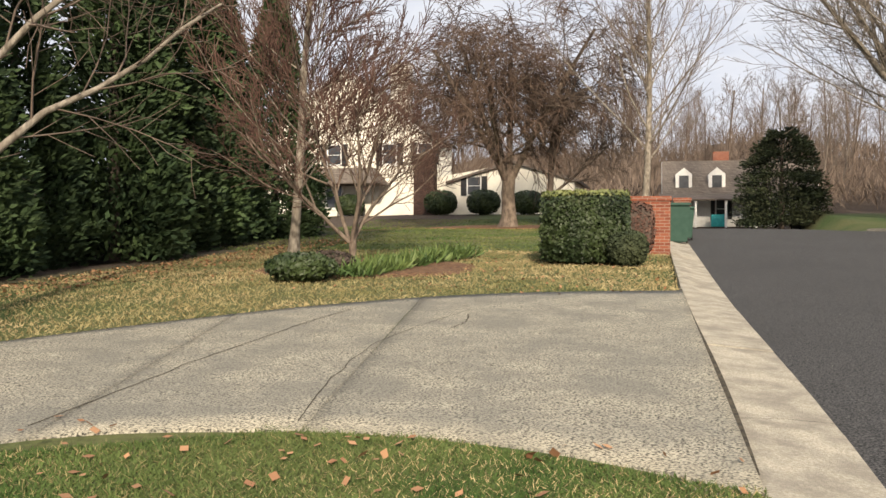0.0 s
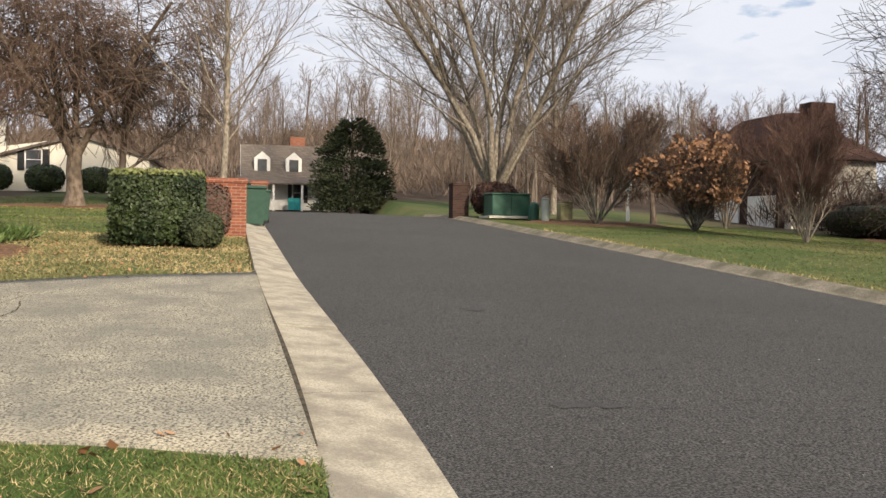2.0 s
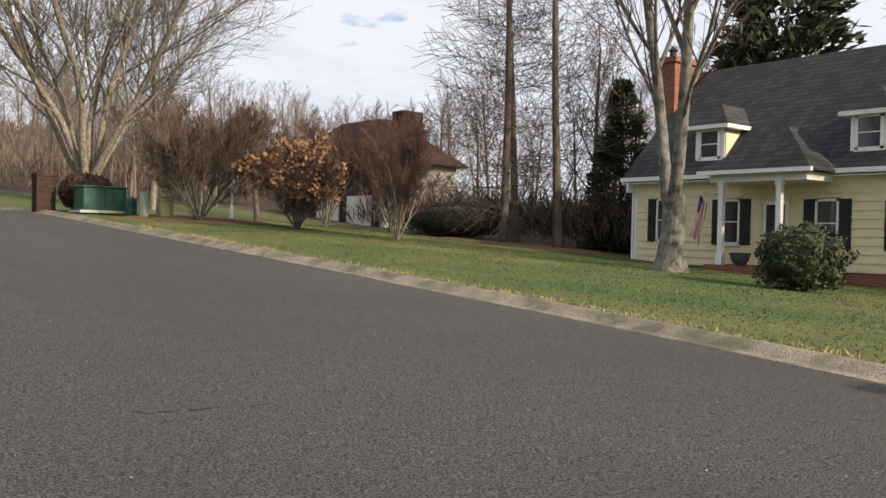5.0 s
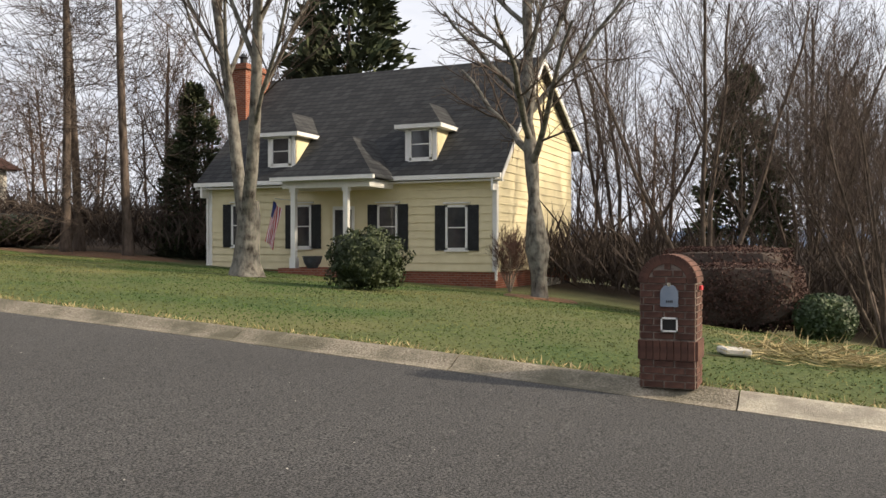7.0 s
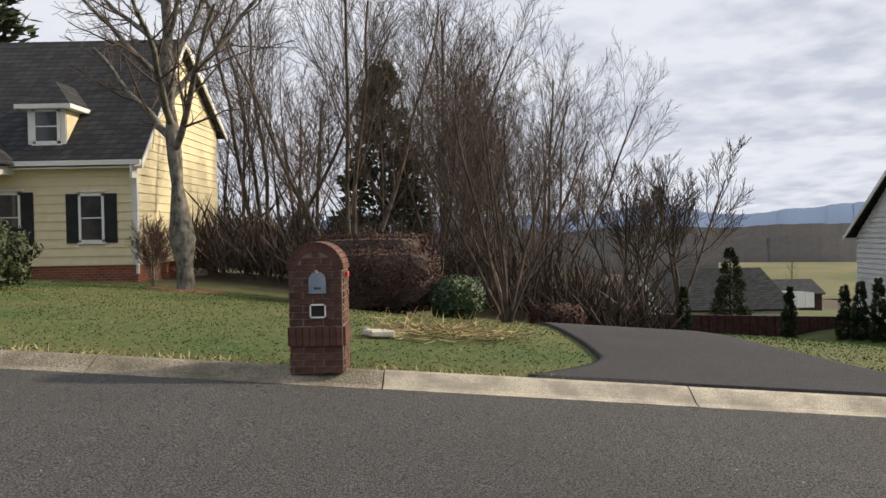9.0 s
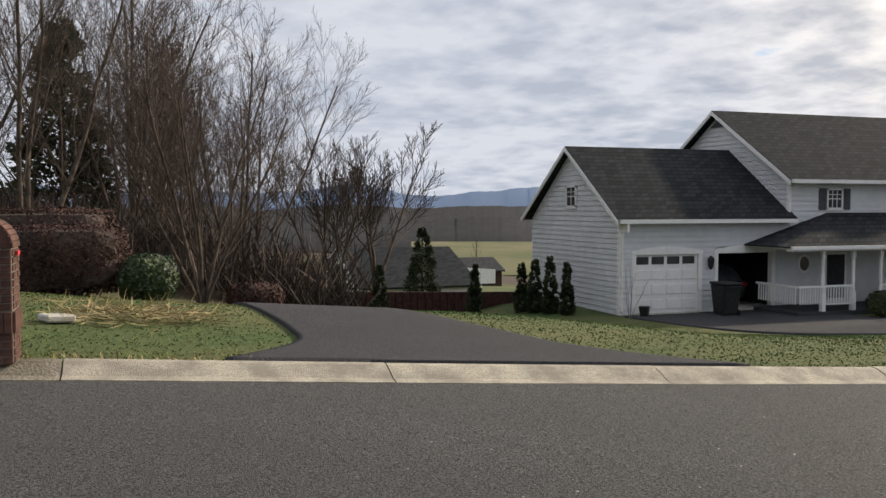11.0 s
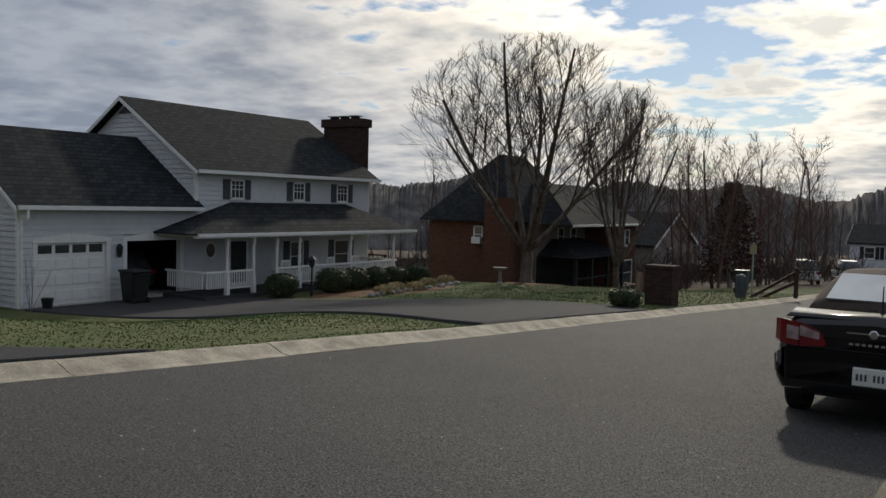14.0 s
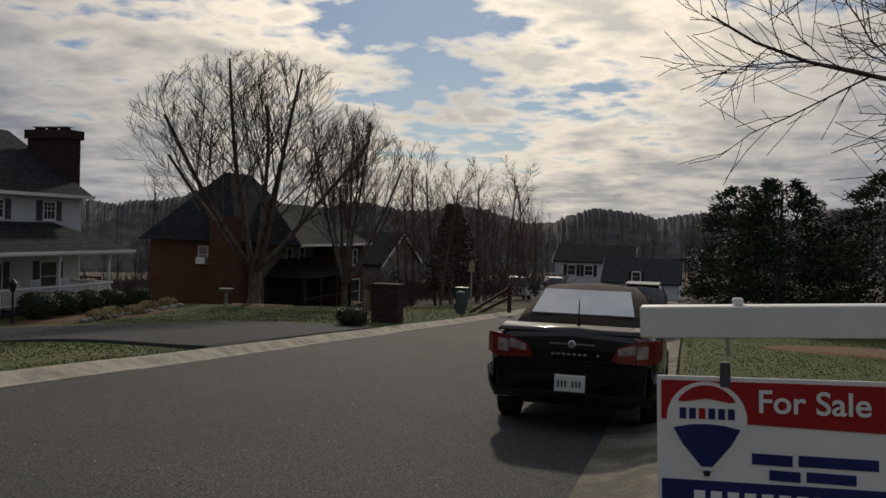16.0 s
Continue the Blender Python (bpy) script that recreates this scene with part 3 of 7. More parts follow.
def grow(rng, start, way, length, radius, levels, depth=0, out=None):
    """Branches, level by level. Each level: (children, angle, length ratio, lift, wiggle, segments, first child at, thinness of the children)."""
    out = out if out is not None else []
    kids, angle, ratio, lift, wiggle, segs, first, thin = levels[depth]
    p, d = np.array(start, dtype=float), np.array(way, dtype=float)
    pts, rad, dirs = [p.copy()], [radius], [d.copy()]
    last = depth == len(levels) - 1
    tip = 0.25 if last else (0.35 if depth else 0.4)
    for i in range(segs):
        d = d + rng.normal(0, wiggle, 3) + np.array([0, 0, lift]) / segs
        d /= np.linalg.norm(d)
        p = p + d * length / segs
        pts.append(p.copy())
        dirs.append(d.copy())
        rad.append(radius * (1 - (1 - tip) * (i + 1) / segs))
    out.append((depth, np.array(pts), np.array(rad)))
    if last:
        return out
    turn = rng.uniform(0, 6.28)
    n = max(1, int(round(kids * rng.uniform(0.85, 1.15))))
    for k in range(n):
        f = first + (1 - first) * (k + rng.uniform(0, 0.9)) / n
        j = min(segs - 1, int(f * segs))
        g = f * segs - j
        q = pts[j] * (1 - g) + pts[j + 1] * g
        base = dirs[j + 1]
        side = np.cross(base, [0.31, 0.12, 0.94] if abs(base[2]) < 0.9 else [1, 0, 0])
        side /= np.linalg.norm(side)
        other = np.cross(base, side)
        turn += 2.4 + rng.normal(0, 0.4)
        a = math.radians(angle * rng.uniform(0.75, 1.25))
        nd = base * math.cos(a) + (side * math.cos(turn) + other * math.sin(turn)) * math.sin(a)
        r = (rad[j] * (1 - g) + rad[j + 1] * g) * thin * rng.uniform(0.8, 1.2)
        size = length * ratio * rng.uniform(0.7, 1.15) * (1.0 - 0.45 * (f - first) / (1 - first + 1e-6))
        grow(rng, q, nd, size, r, levels, depth + 1, out)
    return out


def branches_mesh(name, lines, thick_mat, twig_mat, thick_levels, twig_min=0.004):
    """Two meshes: the trunk with its limbs, and the fine branches."""
    thick = [(p, r) for d, p, r in lines if d < thick_levels]
    thin = [(p, np.maximum(r, twig_min)) for d, p, r in lines if d >= thick_levels]
    a = raw_mesh(name + "_trunk", *tubes(thick, 8), thick_mat, True)
    b = raw_mesh(name + "_twigs", *tubes(thin, 3), twig_mat, True) if thin else None
    return a, b


def bare_tree(label, x, y, meshes, turn=0.0, scale=1.0, name="bare_tree", group="", z=None, category="tree", wide=1.0):
    t = thing(name, label, category, pose(x, y, ground_z(x, y) - 0.05 if z is None else z, 0, 0, turn), group)
    t.scale = (scale * wide, scale * wide, scale)
    mesh_part("trunk", meshes[0], t)
    if meshes[1]:
        mesh_part("crown", meshes[1], t)
    return t


def make_tree(seed, height, radius, levels, bark, twig, thick=2, clear=0.25, stems=1, flare=1.0, lean=0.05, twig_min=0.004, fork=0.0, knots=0.0, dome=None):
    r = np.random.default_rng(seed)
    lines = []
    for s in range(stems):
        a = 2.4 * s + r.uniform(0, 0.6)
        off = (0.5 * radius * math.cos(a), 0.5 * radius * math.sin(a)) if stems > 1 else (0, 0)
        tilt = lean if stems == 1 else (lean + 0.2) * (0.2 + 1.0 * s / (stems - 1)) * r.uniform(0.85, 1.15)
        grow(r, (off[0], off[1], fork * 0.85), (tilt * math.cos(a), tilt * math.sin(a), 1), height * (1 if stems == 1 else r.uniform(0.75, 1.0)), radius * (1 if stems == 1 else 0.6), levels, 0, lines)
    if dome:
        zc, ra, rb = dome
        stems_cut = []
        for q in (q for q in lines if q[0] == 0):
            n = max(3, int(np.sum((np.hypot(q[1][:, 0], q[1][:, 1]) / ra) ** 2 + ((q[1][:, 2] - zc) / rb) ** 2 < 0.92)))
            stems_cut.append((0, q[1][:n], q[2][:n]))
        lines = stems_cut + [q for q in lines if q[0] > 0 and (np.hypot(q[1][-1][0], q[1][-1][1]) / ra) ** 2 + ((q[1][-1][2] - zc) / rb) ** 2 < 1]
    if stems == 1:
        d, p, rr = lines[0]
        rr *= 1 + knots * r.normal(0, 1, len(rr))
        rr[0] *= 1.45 * flare
    if fork:
        hs = np.linspace(0, fork, 6)
        lines.append((0, np.column_stack([0.03 * np.sin(hs * 3), 0.03 * np.cos(hs * 2), hs]), radius * np.array([1.75, 1.25, 1.1, 1.05, 1.05, 0.95])))
    return branches_mesh("tree", lines, bark, twig, thick, twig_min)


def leaf_cards(P, N, size, rng, aspect=1.8, tilt=0.6):
    """Small four-cornered leaves at the points, facing roughly along N."""
    n = len(P)
    d = N + rng.normal(0, tilt, (n, 3))
    d /= np.linalg.norm(d, axis=1, keepdims=True) + 1e-9
    u = np.cross(d, rng.normal(0, 1, (n, 3)))
    u /= np.linalg.norm(u, axis=1, keepdims=True) + 1e-9
    v = np.cross(d, u)
    s = size * rng.uniform(0.6, 1.3, (n, 1))
    V = np.stack([P - u * s * aspect * 0.5, P + v * s * 0.5, P + u * s * aspect * 0.5, P - v * s * 0.5], 1).reshape(-1, 3)
    return V, np.arange(4 * n).reshape(n, 4)


def sprays(P, D, length, width, rng):
    """Long narrow tufts from P along D."""
    n = len(P)
    u = np.cross(D, rng.normal(0, 1, (n, 3)))
    u /= np.linalg.norm(u, axis=1, keepdims=True) + 1e-9
    L = length * rng.uniform(0.6, 1.3, (n, 1))
    W = width * rng.uniform(0.6, 1.3, (n, 1))
    V = np.stack([P - u * W * 0.3, P + D * L * 0.45 - u * W * 0.6, P + D * L, P + D * L * 0.45 + u * W * 0.6], 1).reshape(-1, 3)
    return V, np.arange(4 * n).reshape(n, 4)


def conifer(seed, height, radius, n, tuft=0.38, material=None, droop=-0.15, power=0.75, base=0.02, round_top=False):
    """Trunk and crown of a dense evergreen: boughs of tufts with gaps between."""
    r = np.random.default_rng(seed)
    nb = max(30, n // 45)
    h = base + (1 - base) * r.uniform(0, 1, nb) ** 1.25
    az = r.uniform(0, 6.283, nb)
    if round_top:
        env = radius * np.sqrt(np.maximum(0.02, 1 - ((h - 0.34) / 0.68) ** 2))
    else:
        env = radius * np.maximum(0.03, 1 - h) ** power * np.minimum(1, 0.72 + h * 2.2)
    env = env * r.uniform(0.78, 1.12, nb)
    k = n // nb
    f = np.sqrt(r.uniform(0.12, 1, (nb, k)))
    ang = az[:, None] + r.normal(0, 0.16, (nb, k)) + (1 - f) * r.normal(0, 0.4, (nb, k))
    rad = env[:, None] * f
    hz = h[:, None] * height + rad * droop + r.normal(0, 0.022, (nb, k)) * height * (1.05 - f * 0.4)
    P = np.stack([rad * np.cos(ang), rad * np.sin(ang), np.clip(hz, 0.05, height)], -1).reshape(-1, 3)
    D = np.stack([np.cos(ang), np.sin(ang), 0.35 + 0 * ang], -1).reshape(-1, 3) + r.normal(0, 0.45, (nb * k, 3))
    D /= np.linalg.norm(D, axis=1, keepdims=True)
    V, F = sprays(P, D, tuft, tuft * 0.32, r)
    trunk = raw_mesh("conifer_trunk", *tubes([(np.array([(0, 0, 0), (0, 0, height * 0.5), (0, 0, height * 0.97)]), np.array([radius * 0.07, radius * 0.05, 0.02]))], 8), M_BARKDARK, True)
    return trunk, raw_mesh("conifer_crown", V, F, material or M_CONIFER)


def evergreen(label, x, y, meshes, turn=0.0, scale=1.0, name="evergreen_tree", group="", z=None, squash=1.0):
    t = thing(name, label, "tree", pose(x, y, ground_z(x, y) - 0.05 if z is None else z, 0, 0, turn), group)
    t.scale = (scale, scale, scale * squash)
    mesh_part("trunk", meshes[0], t)
    mesh_part("crown", meshes[1], t)
    return t


# the row of tall cypresses beyond the drive
LEY = [conifer(10 + i, 11.5, 2.5, 27000, 0.29, droop=-0.05) for i in range(3)]
rng = random.Random(2)
for i, y in enumerate((8.0, 10.6, 13.2, 15.6, 18.2, 20.8, 23.4, 26.2, 29.0)):
    evergreen("tall dense dark green cypress in a screening row", -12.4 - 0.6 * (i % 2) - (0.8 if i > 5 else 0), y, LEY[i % 3], i * 77, rng.uniform(0.68, 0.88), "cypress_tree", "cypress row")

# bare trees: levels are (children, angle, length ratio, lift, wiggle, segments, first child, thinness of the children)
L_SPREAD = [(10, 46, 0.66, 0.0, 0.035, 7, 0.24, 0.55), (9, 40, 0.58, 0.3, 0.09, 6, 0.15, 0.5), (9, 38, 0.5, 0.2, 0.13, 5, 0.12, 0.5), (8, 36, 0.5, 0.15, 0.15, 3, 0.1, 0.5), (5, 34, 0.6, 0.1, 0.15, 1, 0.15, 0.6)]
L_HANG = [(17, 68, 0.72, 0.0, 0.03, 9, 0.16, 0.40), (12, 40, 0.55, 0.1, 0.10, 6, 0.15, 0.45), (10, 40, 0.5, 0.05, 0.14, 4, 0.12, 0.5), (7, 38, 0.55, 0.1, 0.15, 2, 0.1, 0.6)]
L_YARD = [(7, 34, 0.75, 0.15, 0.06, 6, 0.14, 0.6), (8, 36, 0.6, 0.3, 0.09, 6, 0.2, 0.5), (8, 36, 0.5, 0.25, 0.12, 4, 0.12, 0.5), (6, 34, 0.5, 0.15, 0.14, 3, 0.1, 0.6)]
L_UPRIGHT = [(24, 46, 0.50, 0.0, 0.02, 9, 0.22, 0.32), (10, 32, 0.5, 0.45, 0.06, 5, 0.12, 0.45), (8, 30, 0.5, 0.3, 0.10, 4, 0.1, 0.5), (5, 28, 0.6, 0.2, 0.12, 1, 0.1, 0.6)]
L_BALL = [(46, 58, 0.44, 0.0, 0.015, 12, 0.17, 0.22), (13, 32, 0.45, 0.55, 0.05, 5, 0.1, 0.45), (9, 30, 0.5, 0.35, 0.10, 3, 0.1, 0.5), (6, 30, 0.55, 0.2, 0.12, 1, 0.1, 0.6)]
L_FAN = [(10, 27, 0.62, 0.2, 0.04, 8, 0.2, 0.5), (9, 30, 0.52, 0.35, 0.07, 5, 0.15, 0.45), (9, 30, 0.5, 0.3, 0.10, 4, 0.1, 0.5), (4, 30, 0.6, 0.2, 0.12, 1, 0.1, 0.6)]
L_WEEP = [(11, 48, 0.7, 0.0, 0.05, 6, 0.12, 0.40), (11, 46, 0.62, 0.1, 0.09, 6, 0.2, 0.36), (13, 45, 0.66, -0.7, 0.10, 5, 0.12, 0.4), (8, 34, 0.8, -1.0, 0.10, 3, 0.08, 0.6)]
L_CYP = [(105, 84, 0.21, 0.0, 0.008, 14, 0.07, 0.10), (17, 44, 0.5, 0.15, 0.08, 5, 0.12, 0.42), (9, 42, 0.5, 0.1, 0.12, 1, 0.1, 0.6)]
L_BUSH = [(8, 26, 0.62, 0.1, 0.05, 6, 0.2, 0.5), (9, 28, 0.55, 0.3, 0.09, 4, 0.12, 0.5), (8, 30, 0.55, 0.2, 0.12, 3, 0.1, 0.55), (4, 30, 0.6, 0.1, 0.12, 1, 0.1, 0.7)]
L_ROUND = [(12, 30, 0.50, 0.35, 0.03, 8, 0.24, 0.40), (10, 30, 0.50, 0.40, 0.05, 5, 0.15, 0.42), (9, 28, 0.5, 0.35, 0.07, 3, 0.1, 0.5), (6, 26, 0.6, 0.25, 0.09, 1, 0.1, 0.6)]
L_SYC = [(15, 38, 0.54, 0.30, 0.065, 9, 0.2, 0.40), (10, 36, 0.52, 0.30, 0.08, 5, 0.15, 0.42), (8, 34, 0.5, 0.25, 0.11, 3, 0.1, 0.5), (5, 32, 0.6, 0.2, 0.12, 1, 0.1, 0.6)]
L_KNOT = [(15, 42, 0.60, 0.0, 0.028, 14, 0.34, 0.50), (10, 40, 0.52, 0.35, 0.11, 7, 0.15, 0.45), (10, 38, 0.5, 0.25, 0.14, 5, 0.1, 0.48), (8, 36, 0.5, 0.15, 0.15, 2, 0.1, 0.55)]
L_VASE = [(12, 30, 0.52, 0.25, 0.05, 8, 0.22, 0.36), (10, 32, 0.50, 0.30, 0.08, 5, 0.12, 0.42), (8, 32, 0.5, 0.25, 0.11, 3, 0.1, 0.5), (4, 30, 0.6, 0.2, 0.12, 1, 0.1, 0.6)]
L_POLL = [(9, 34, 0.55, 0.45, 0.06, 6, 0.3, 0.5), (7, 28, 0.6, 0.55, 0.08, 4, 0.3, 0.4), (6, 28, 0.55, 0.3, 0.1, 3, 0.15, 0.5), (4, 26, 0.6, 0.2, 0.1, 1, 0.1, 0.6)]
L_SAP = [(5, 24, 0.5, 0.2, 0.05, 6, 0.3, 0.5), (4, 26, 0.5, 0.2, 0.1, 3, 0.2, 0.6)]

T_BALL = make_tree(21, 9.0, 0.12, L_BALL, M_BARKPALE, M_TWIGRED, twig_min=0.0085)
T_YARD = make_tree(22, 4.0, 0.085, L_YARD, M_BARKTAN, M_TWIGRED, lean=0.62, stems=5, fork=0.62, twig_min=0.006)
T_WEEP = make_tree(23, 7.5, 0.22, L_WEEP, M_BARKTAN, M_TWIGBROWN, lean=0.34, stems=5, fork=2.6, twig_min=0.010)
T_TALL = make_tree(24, 12.0, 0.16, L_UPRIGHT, M_BARKPALE, M_TWIGTAN, twig_min=0.008)
T_SYC = make_tree(25, 17.0, 0.27, L_SYC, M_BARKPALE, M_TWIG, stems=8, lean=0.35, twig_min=0.010, fork=1.4)
T_MAPLE = make_tree(26, 12.0, 0.30, L_FAN, M_BARK, M_TWIGDARK, stems=2, lean=0.13, fork=2.0, twig_min=0.007)
T_OAK = make_tree(27, 9.5, 0.25, L_KNOT, M_BARK, M_TWIGDARK, lean=0.0, knots=0.21, twig_min=0.006)
T_CYP = make_tree(28, 19.0, 0.18, L_CYP, M_BARKDARK, M_TWIGDARK, thick=1, twig_min=0.010)
T_DARK = make_tree(29, 12.5, 0.17, L_VASE, M_BARKDARK, M_TWIGDARK, stems=4, lean=0.30, twig_min=0.006)
T_DARK2 = make_tree(30, 9.0, 0.12, L_VASE, M_BARKDARK, M_TWIGDARK, stems=7, lean=0.30, twig_min=0.0045)
T_ROUND = make_tree(31, 12.0, 0.20, L_ROUND, M_BARKDARK, M_TWIGDARK, stems=7, lean=0.66, twig_min=0.009, fork=2.2, dome=(7.0, 5.6, 6.6))
T_HANG = make_tree(36, 8.5, 0.20, [(36, 72, 0.50, 0.0, 0.03, 9, 0.30, 0.30), (12, 40, 0.55, 0.1, 0.10, 6, 0.15, 0.45), (12, 40, 0.55, 0.05, 0.14, 4, 0.12, 0.5), (10, 38, 0.6, 0.1, 0.15, 2, 0.1, 0.6)], M_BARKDARK, M_TWIGDARK, lean=0.0, twig_min=0.005)
T_HANGP = make_tree(37, 7.5, 0.17, L_HANG, M_BARKPALE, M_TWIGTAN, lean=0.0, twig_min=0.005)
B_GREY = make_tree(32, 3.7, 0.06, L_BUSH, M_BARK, M_TWIGBROWN, stems=16, lean=0.55, twig_min=0.007)
B_RED = make_tree(33, 3.1, 0.045, L_BUSH, M_BARKPALE, M_TWIGRED, stems=11, lean=0.25, twig_min=0.005)
T_SAP = make_tree(35, 1.9, 0.016, L_SAP, M_BARKPALE, M_TWIGRED, stems=5, lean=0.12)
T_POLL = make_tree(38, 4.6, 0.11, L_POLL, M_BARKDARK, M_TWIGDARK, stems=4, lean=0.3, fork=0.8, twig_min=0.008)
T_SMALL = make_tree(34, 5.0, 0.15, L_SPREAD, M_BARKDARK, M_TWIGDARK, twig_min=0.008)

bare_tree("slender bare tree with pale trunk and dense reddish twigs", -8.1, 18.8, T_BALL, 40)
bare_tree("low many-stemmed bare tree with reddish twigs in a planted bed", -6.25, 17.6, T_YARD, 0, 0.95)
bare_tree("old weeping bare tree with stout grey trunk", -7.0, 43.0, T_WEEP, 30, 1.08, "weeping_tree", wide=1.4)
bare_tree("tall slim bare tree beside the brick pillar", -0.35, 37.0, T_TALL, 10)
bare_tree("low dark spreading bare tree behind the hedge", -4.8, 42.0, T_SMALL, 15, 1.3)
bare_tree("large pale bare tree beside the drive", -8.2, 8.7, T_HANGP, 100, 0.98)
bare_tree("huge many-stemmed bare tree with pale bark", 14.0, 45.5, T_SYC, 20, 1.0, wide=1.2)
bare_tree("pale slim bare tree behind the shrubs", 17.6, 46.0, T_TALL, 70, 1.0)
bare_tree("broad bare shrub of many grey stems in mulch", 13.4, 30.4, B_GREY, 0, 1.05, "bare_shrub", category="shrub")
bare_tree("bare shrub of red-brown stems on the lawn", 17.0, 23.0, B_RED, 0, 1.0, "bare_shrub", category="shrub")
for x, y, a, s in ((22.5, 31.0, 40, 1.45), (20.4, 33.0, 130, 1.3)):
    bare_tree("tall bare shrub of red-brown stems before the house", x, y, B_RED, a, s, "bare_shrub", category="shrub")
bare_tree("bare ornamental tree with pale trunk near a lamp post", 17.6, 34.0, T_SMALL, 60, 0.8)
for x, y, s, a in ((25.5, 27.0, 1.0, 0), (26.6, 27.4, 1.05, 70), (26.0, 24.3, 1.0, 140)):
    bare_tree("tall straight bald cypress bare of needles", x, y, T_CYP, a, s, "bald_cypress", "bald cypresses")
bare_tree("mottled grey forked bare maple on the front lawn", 19.0, 13.7, T_MAPLE, 65)
bare_tree("knotty grey bare tree at the house corner", 22.2, 6.75, T_OAK, 90, 1.0)
for x, y, m, a, s in ((27.0, 3.0, T_DARK, 0, 0.85), (40.5, 0.0, T_DARK, 110, 1.1), (39.5, 8.5, T_DARK, 220, 1.1)):
    bare_tree("bare tree with several dark leaning trunks", x, y, m, a, s, group="wood edge")
for x, y, m, a, s in ((25.8, -1.6, T_DARK2, 30, 0.8), (32.0, -3.2, T_DARK2, 290, 1.0), (36.0, 0.5, T_DARK2, 80, 1.15)):
    bare_tree("fan-shaped bare tree of many dark stems", x, y, m, a, s, group="wood edge")
bare_tree("thin pollarded bare tree beyond the fence", 42.5, -11.0, T_POLL, 0, 1.5)
bare_tree("thin pollarded bare tree beyond the fence", 41.0, -8.2, T_POLL, 130, 1.35)
bare_tree("large rounded bare tree black against the sky", 20.6, -38.5, T_ROUND, 0, 0.92, wide=1.36)
bare_tree("rounded bare tree beside the larger one", 18.7, -45.5, T_ROUND, 120, 0.84, wide=0.95)
po = bare_tree("pin oak holding dull red-brown leaves down the street", 15.6, -57.0, T_TALL, 40, 0.62, "pin_oak", wide=1.25)
pr = np.random.default_rng(64)
h = pr.uniform(0.14, 0.92, 5200)
rad = 3.2 * (1 - h) ** 0.7 * np.sqrt(pr.uniform(0.05, 1, 5200))
az = pr.uniform(0, 6.283, 5200)
P = np.stack([rad * np.cos(az), rad * np.sin(az), h * 12.0], 1)
P += np.array([noise.noise_vector(Vector(q) * 0.8) for q in P]) * 0.6
mesh_part("dead_leaves", raw_mesh("dead_leaves", *leaf_cards(P, pr.normal(0, 1, P.shape), 0.19, pr, 1.5, 1.0), M_REDHEDGE), po, "clinging red-brown leaves")
bare_tree("bare tree overhanging the verge", -3.8, -12.2, T_HANG, 200, 1.15)


# houses
def siding(name, parent, material, axis, at, facing, lo, hi, z0, z1, step, each=False, skip=()):
    """Lap boards on a wall plane. axis: along which they run; lo and hi: functions of height; skip: openings (a0, a1, z0, z1)."""
    bm = bmesh.new()
    n = max(1, round((z1 - z0) / step))
    h = (z1 - z0) / n
    for k in range(n):
        b, t = z0 + k * h, z0 + (k + 1) * h
        spans = [(lo(b), hi(b), lo(t), hi(t))]
        for a0, a1, c0, c1 in skip:
            if b < c1 - 0.02 and t > c0 + 0.02:
                out = []
                for s0, s1, u0, u1 in spans:
                    if a1 <= min(s0, u0) or a0 >= max(s1, u1):
                        out.append((s0, s1, u0, u1))
                        continue
                    if a0 > s0:
                        out.append((s0, a0, u0, a0))
                    if a1 < s1:
                        out.append((a1, s1, a1, u1))
                spans = out
        for s0, s1, u0, u1 in spans:
            if s1 - s0 < 0.05 and u1 - u0 < 0.05:
                continue
            pts = []
            for a, z, o in ((s0, b, 0.034), (s1, b, 0.034), (u1, t, 0.004), (u0, t, 0.004), (s0, b, 0.0), (s1, b, 0.0)):
                w = at + facing * o
                pts.append((a, w, z) if axis == "x" else (w, a, z))
            if each:
                bm = bmesh.new()
            v = [bm.verts.new(p) for p in pts]
            bm.faces.new((v[0], v[1], v[2], v[3]))
            bm.faces.new((v[4], v[5], v[1], v[0]))
            if each:
                part("siding_board", bm, material, parent)
    if not each:
        ob = part(name, bm, material, parent)
        return tagged(ob, kind="stuff")
    return None


def oriented(axis, at, facing):
    """Box maker on a wall plane: along the wall, up it, and out from it."""
    def make(bm, a0, a1, z0, z1, o0, o1, bevel=0.0):
        w0, w1 = sorted((at + facing * o0, at + facing * o1))
        if axis == "y":
            return add_box(bm, w0, w1, min(a0, a1), max(a0, a1), z0, z1, bevel)
        return add_box(bm, min(a0, a1), max(a0, a1), w0, w1, z0, z1, bevel)
    return make


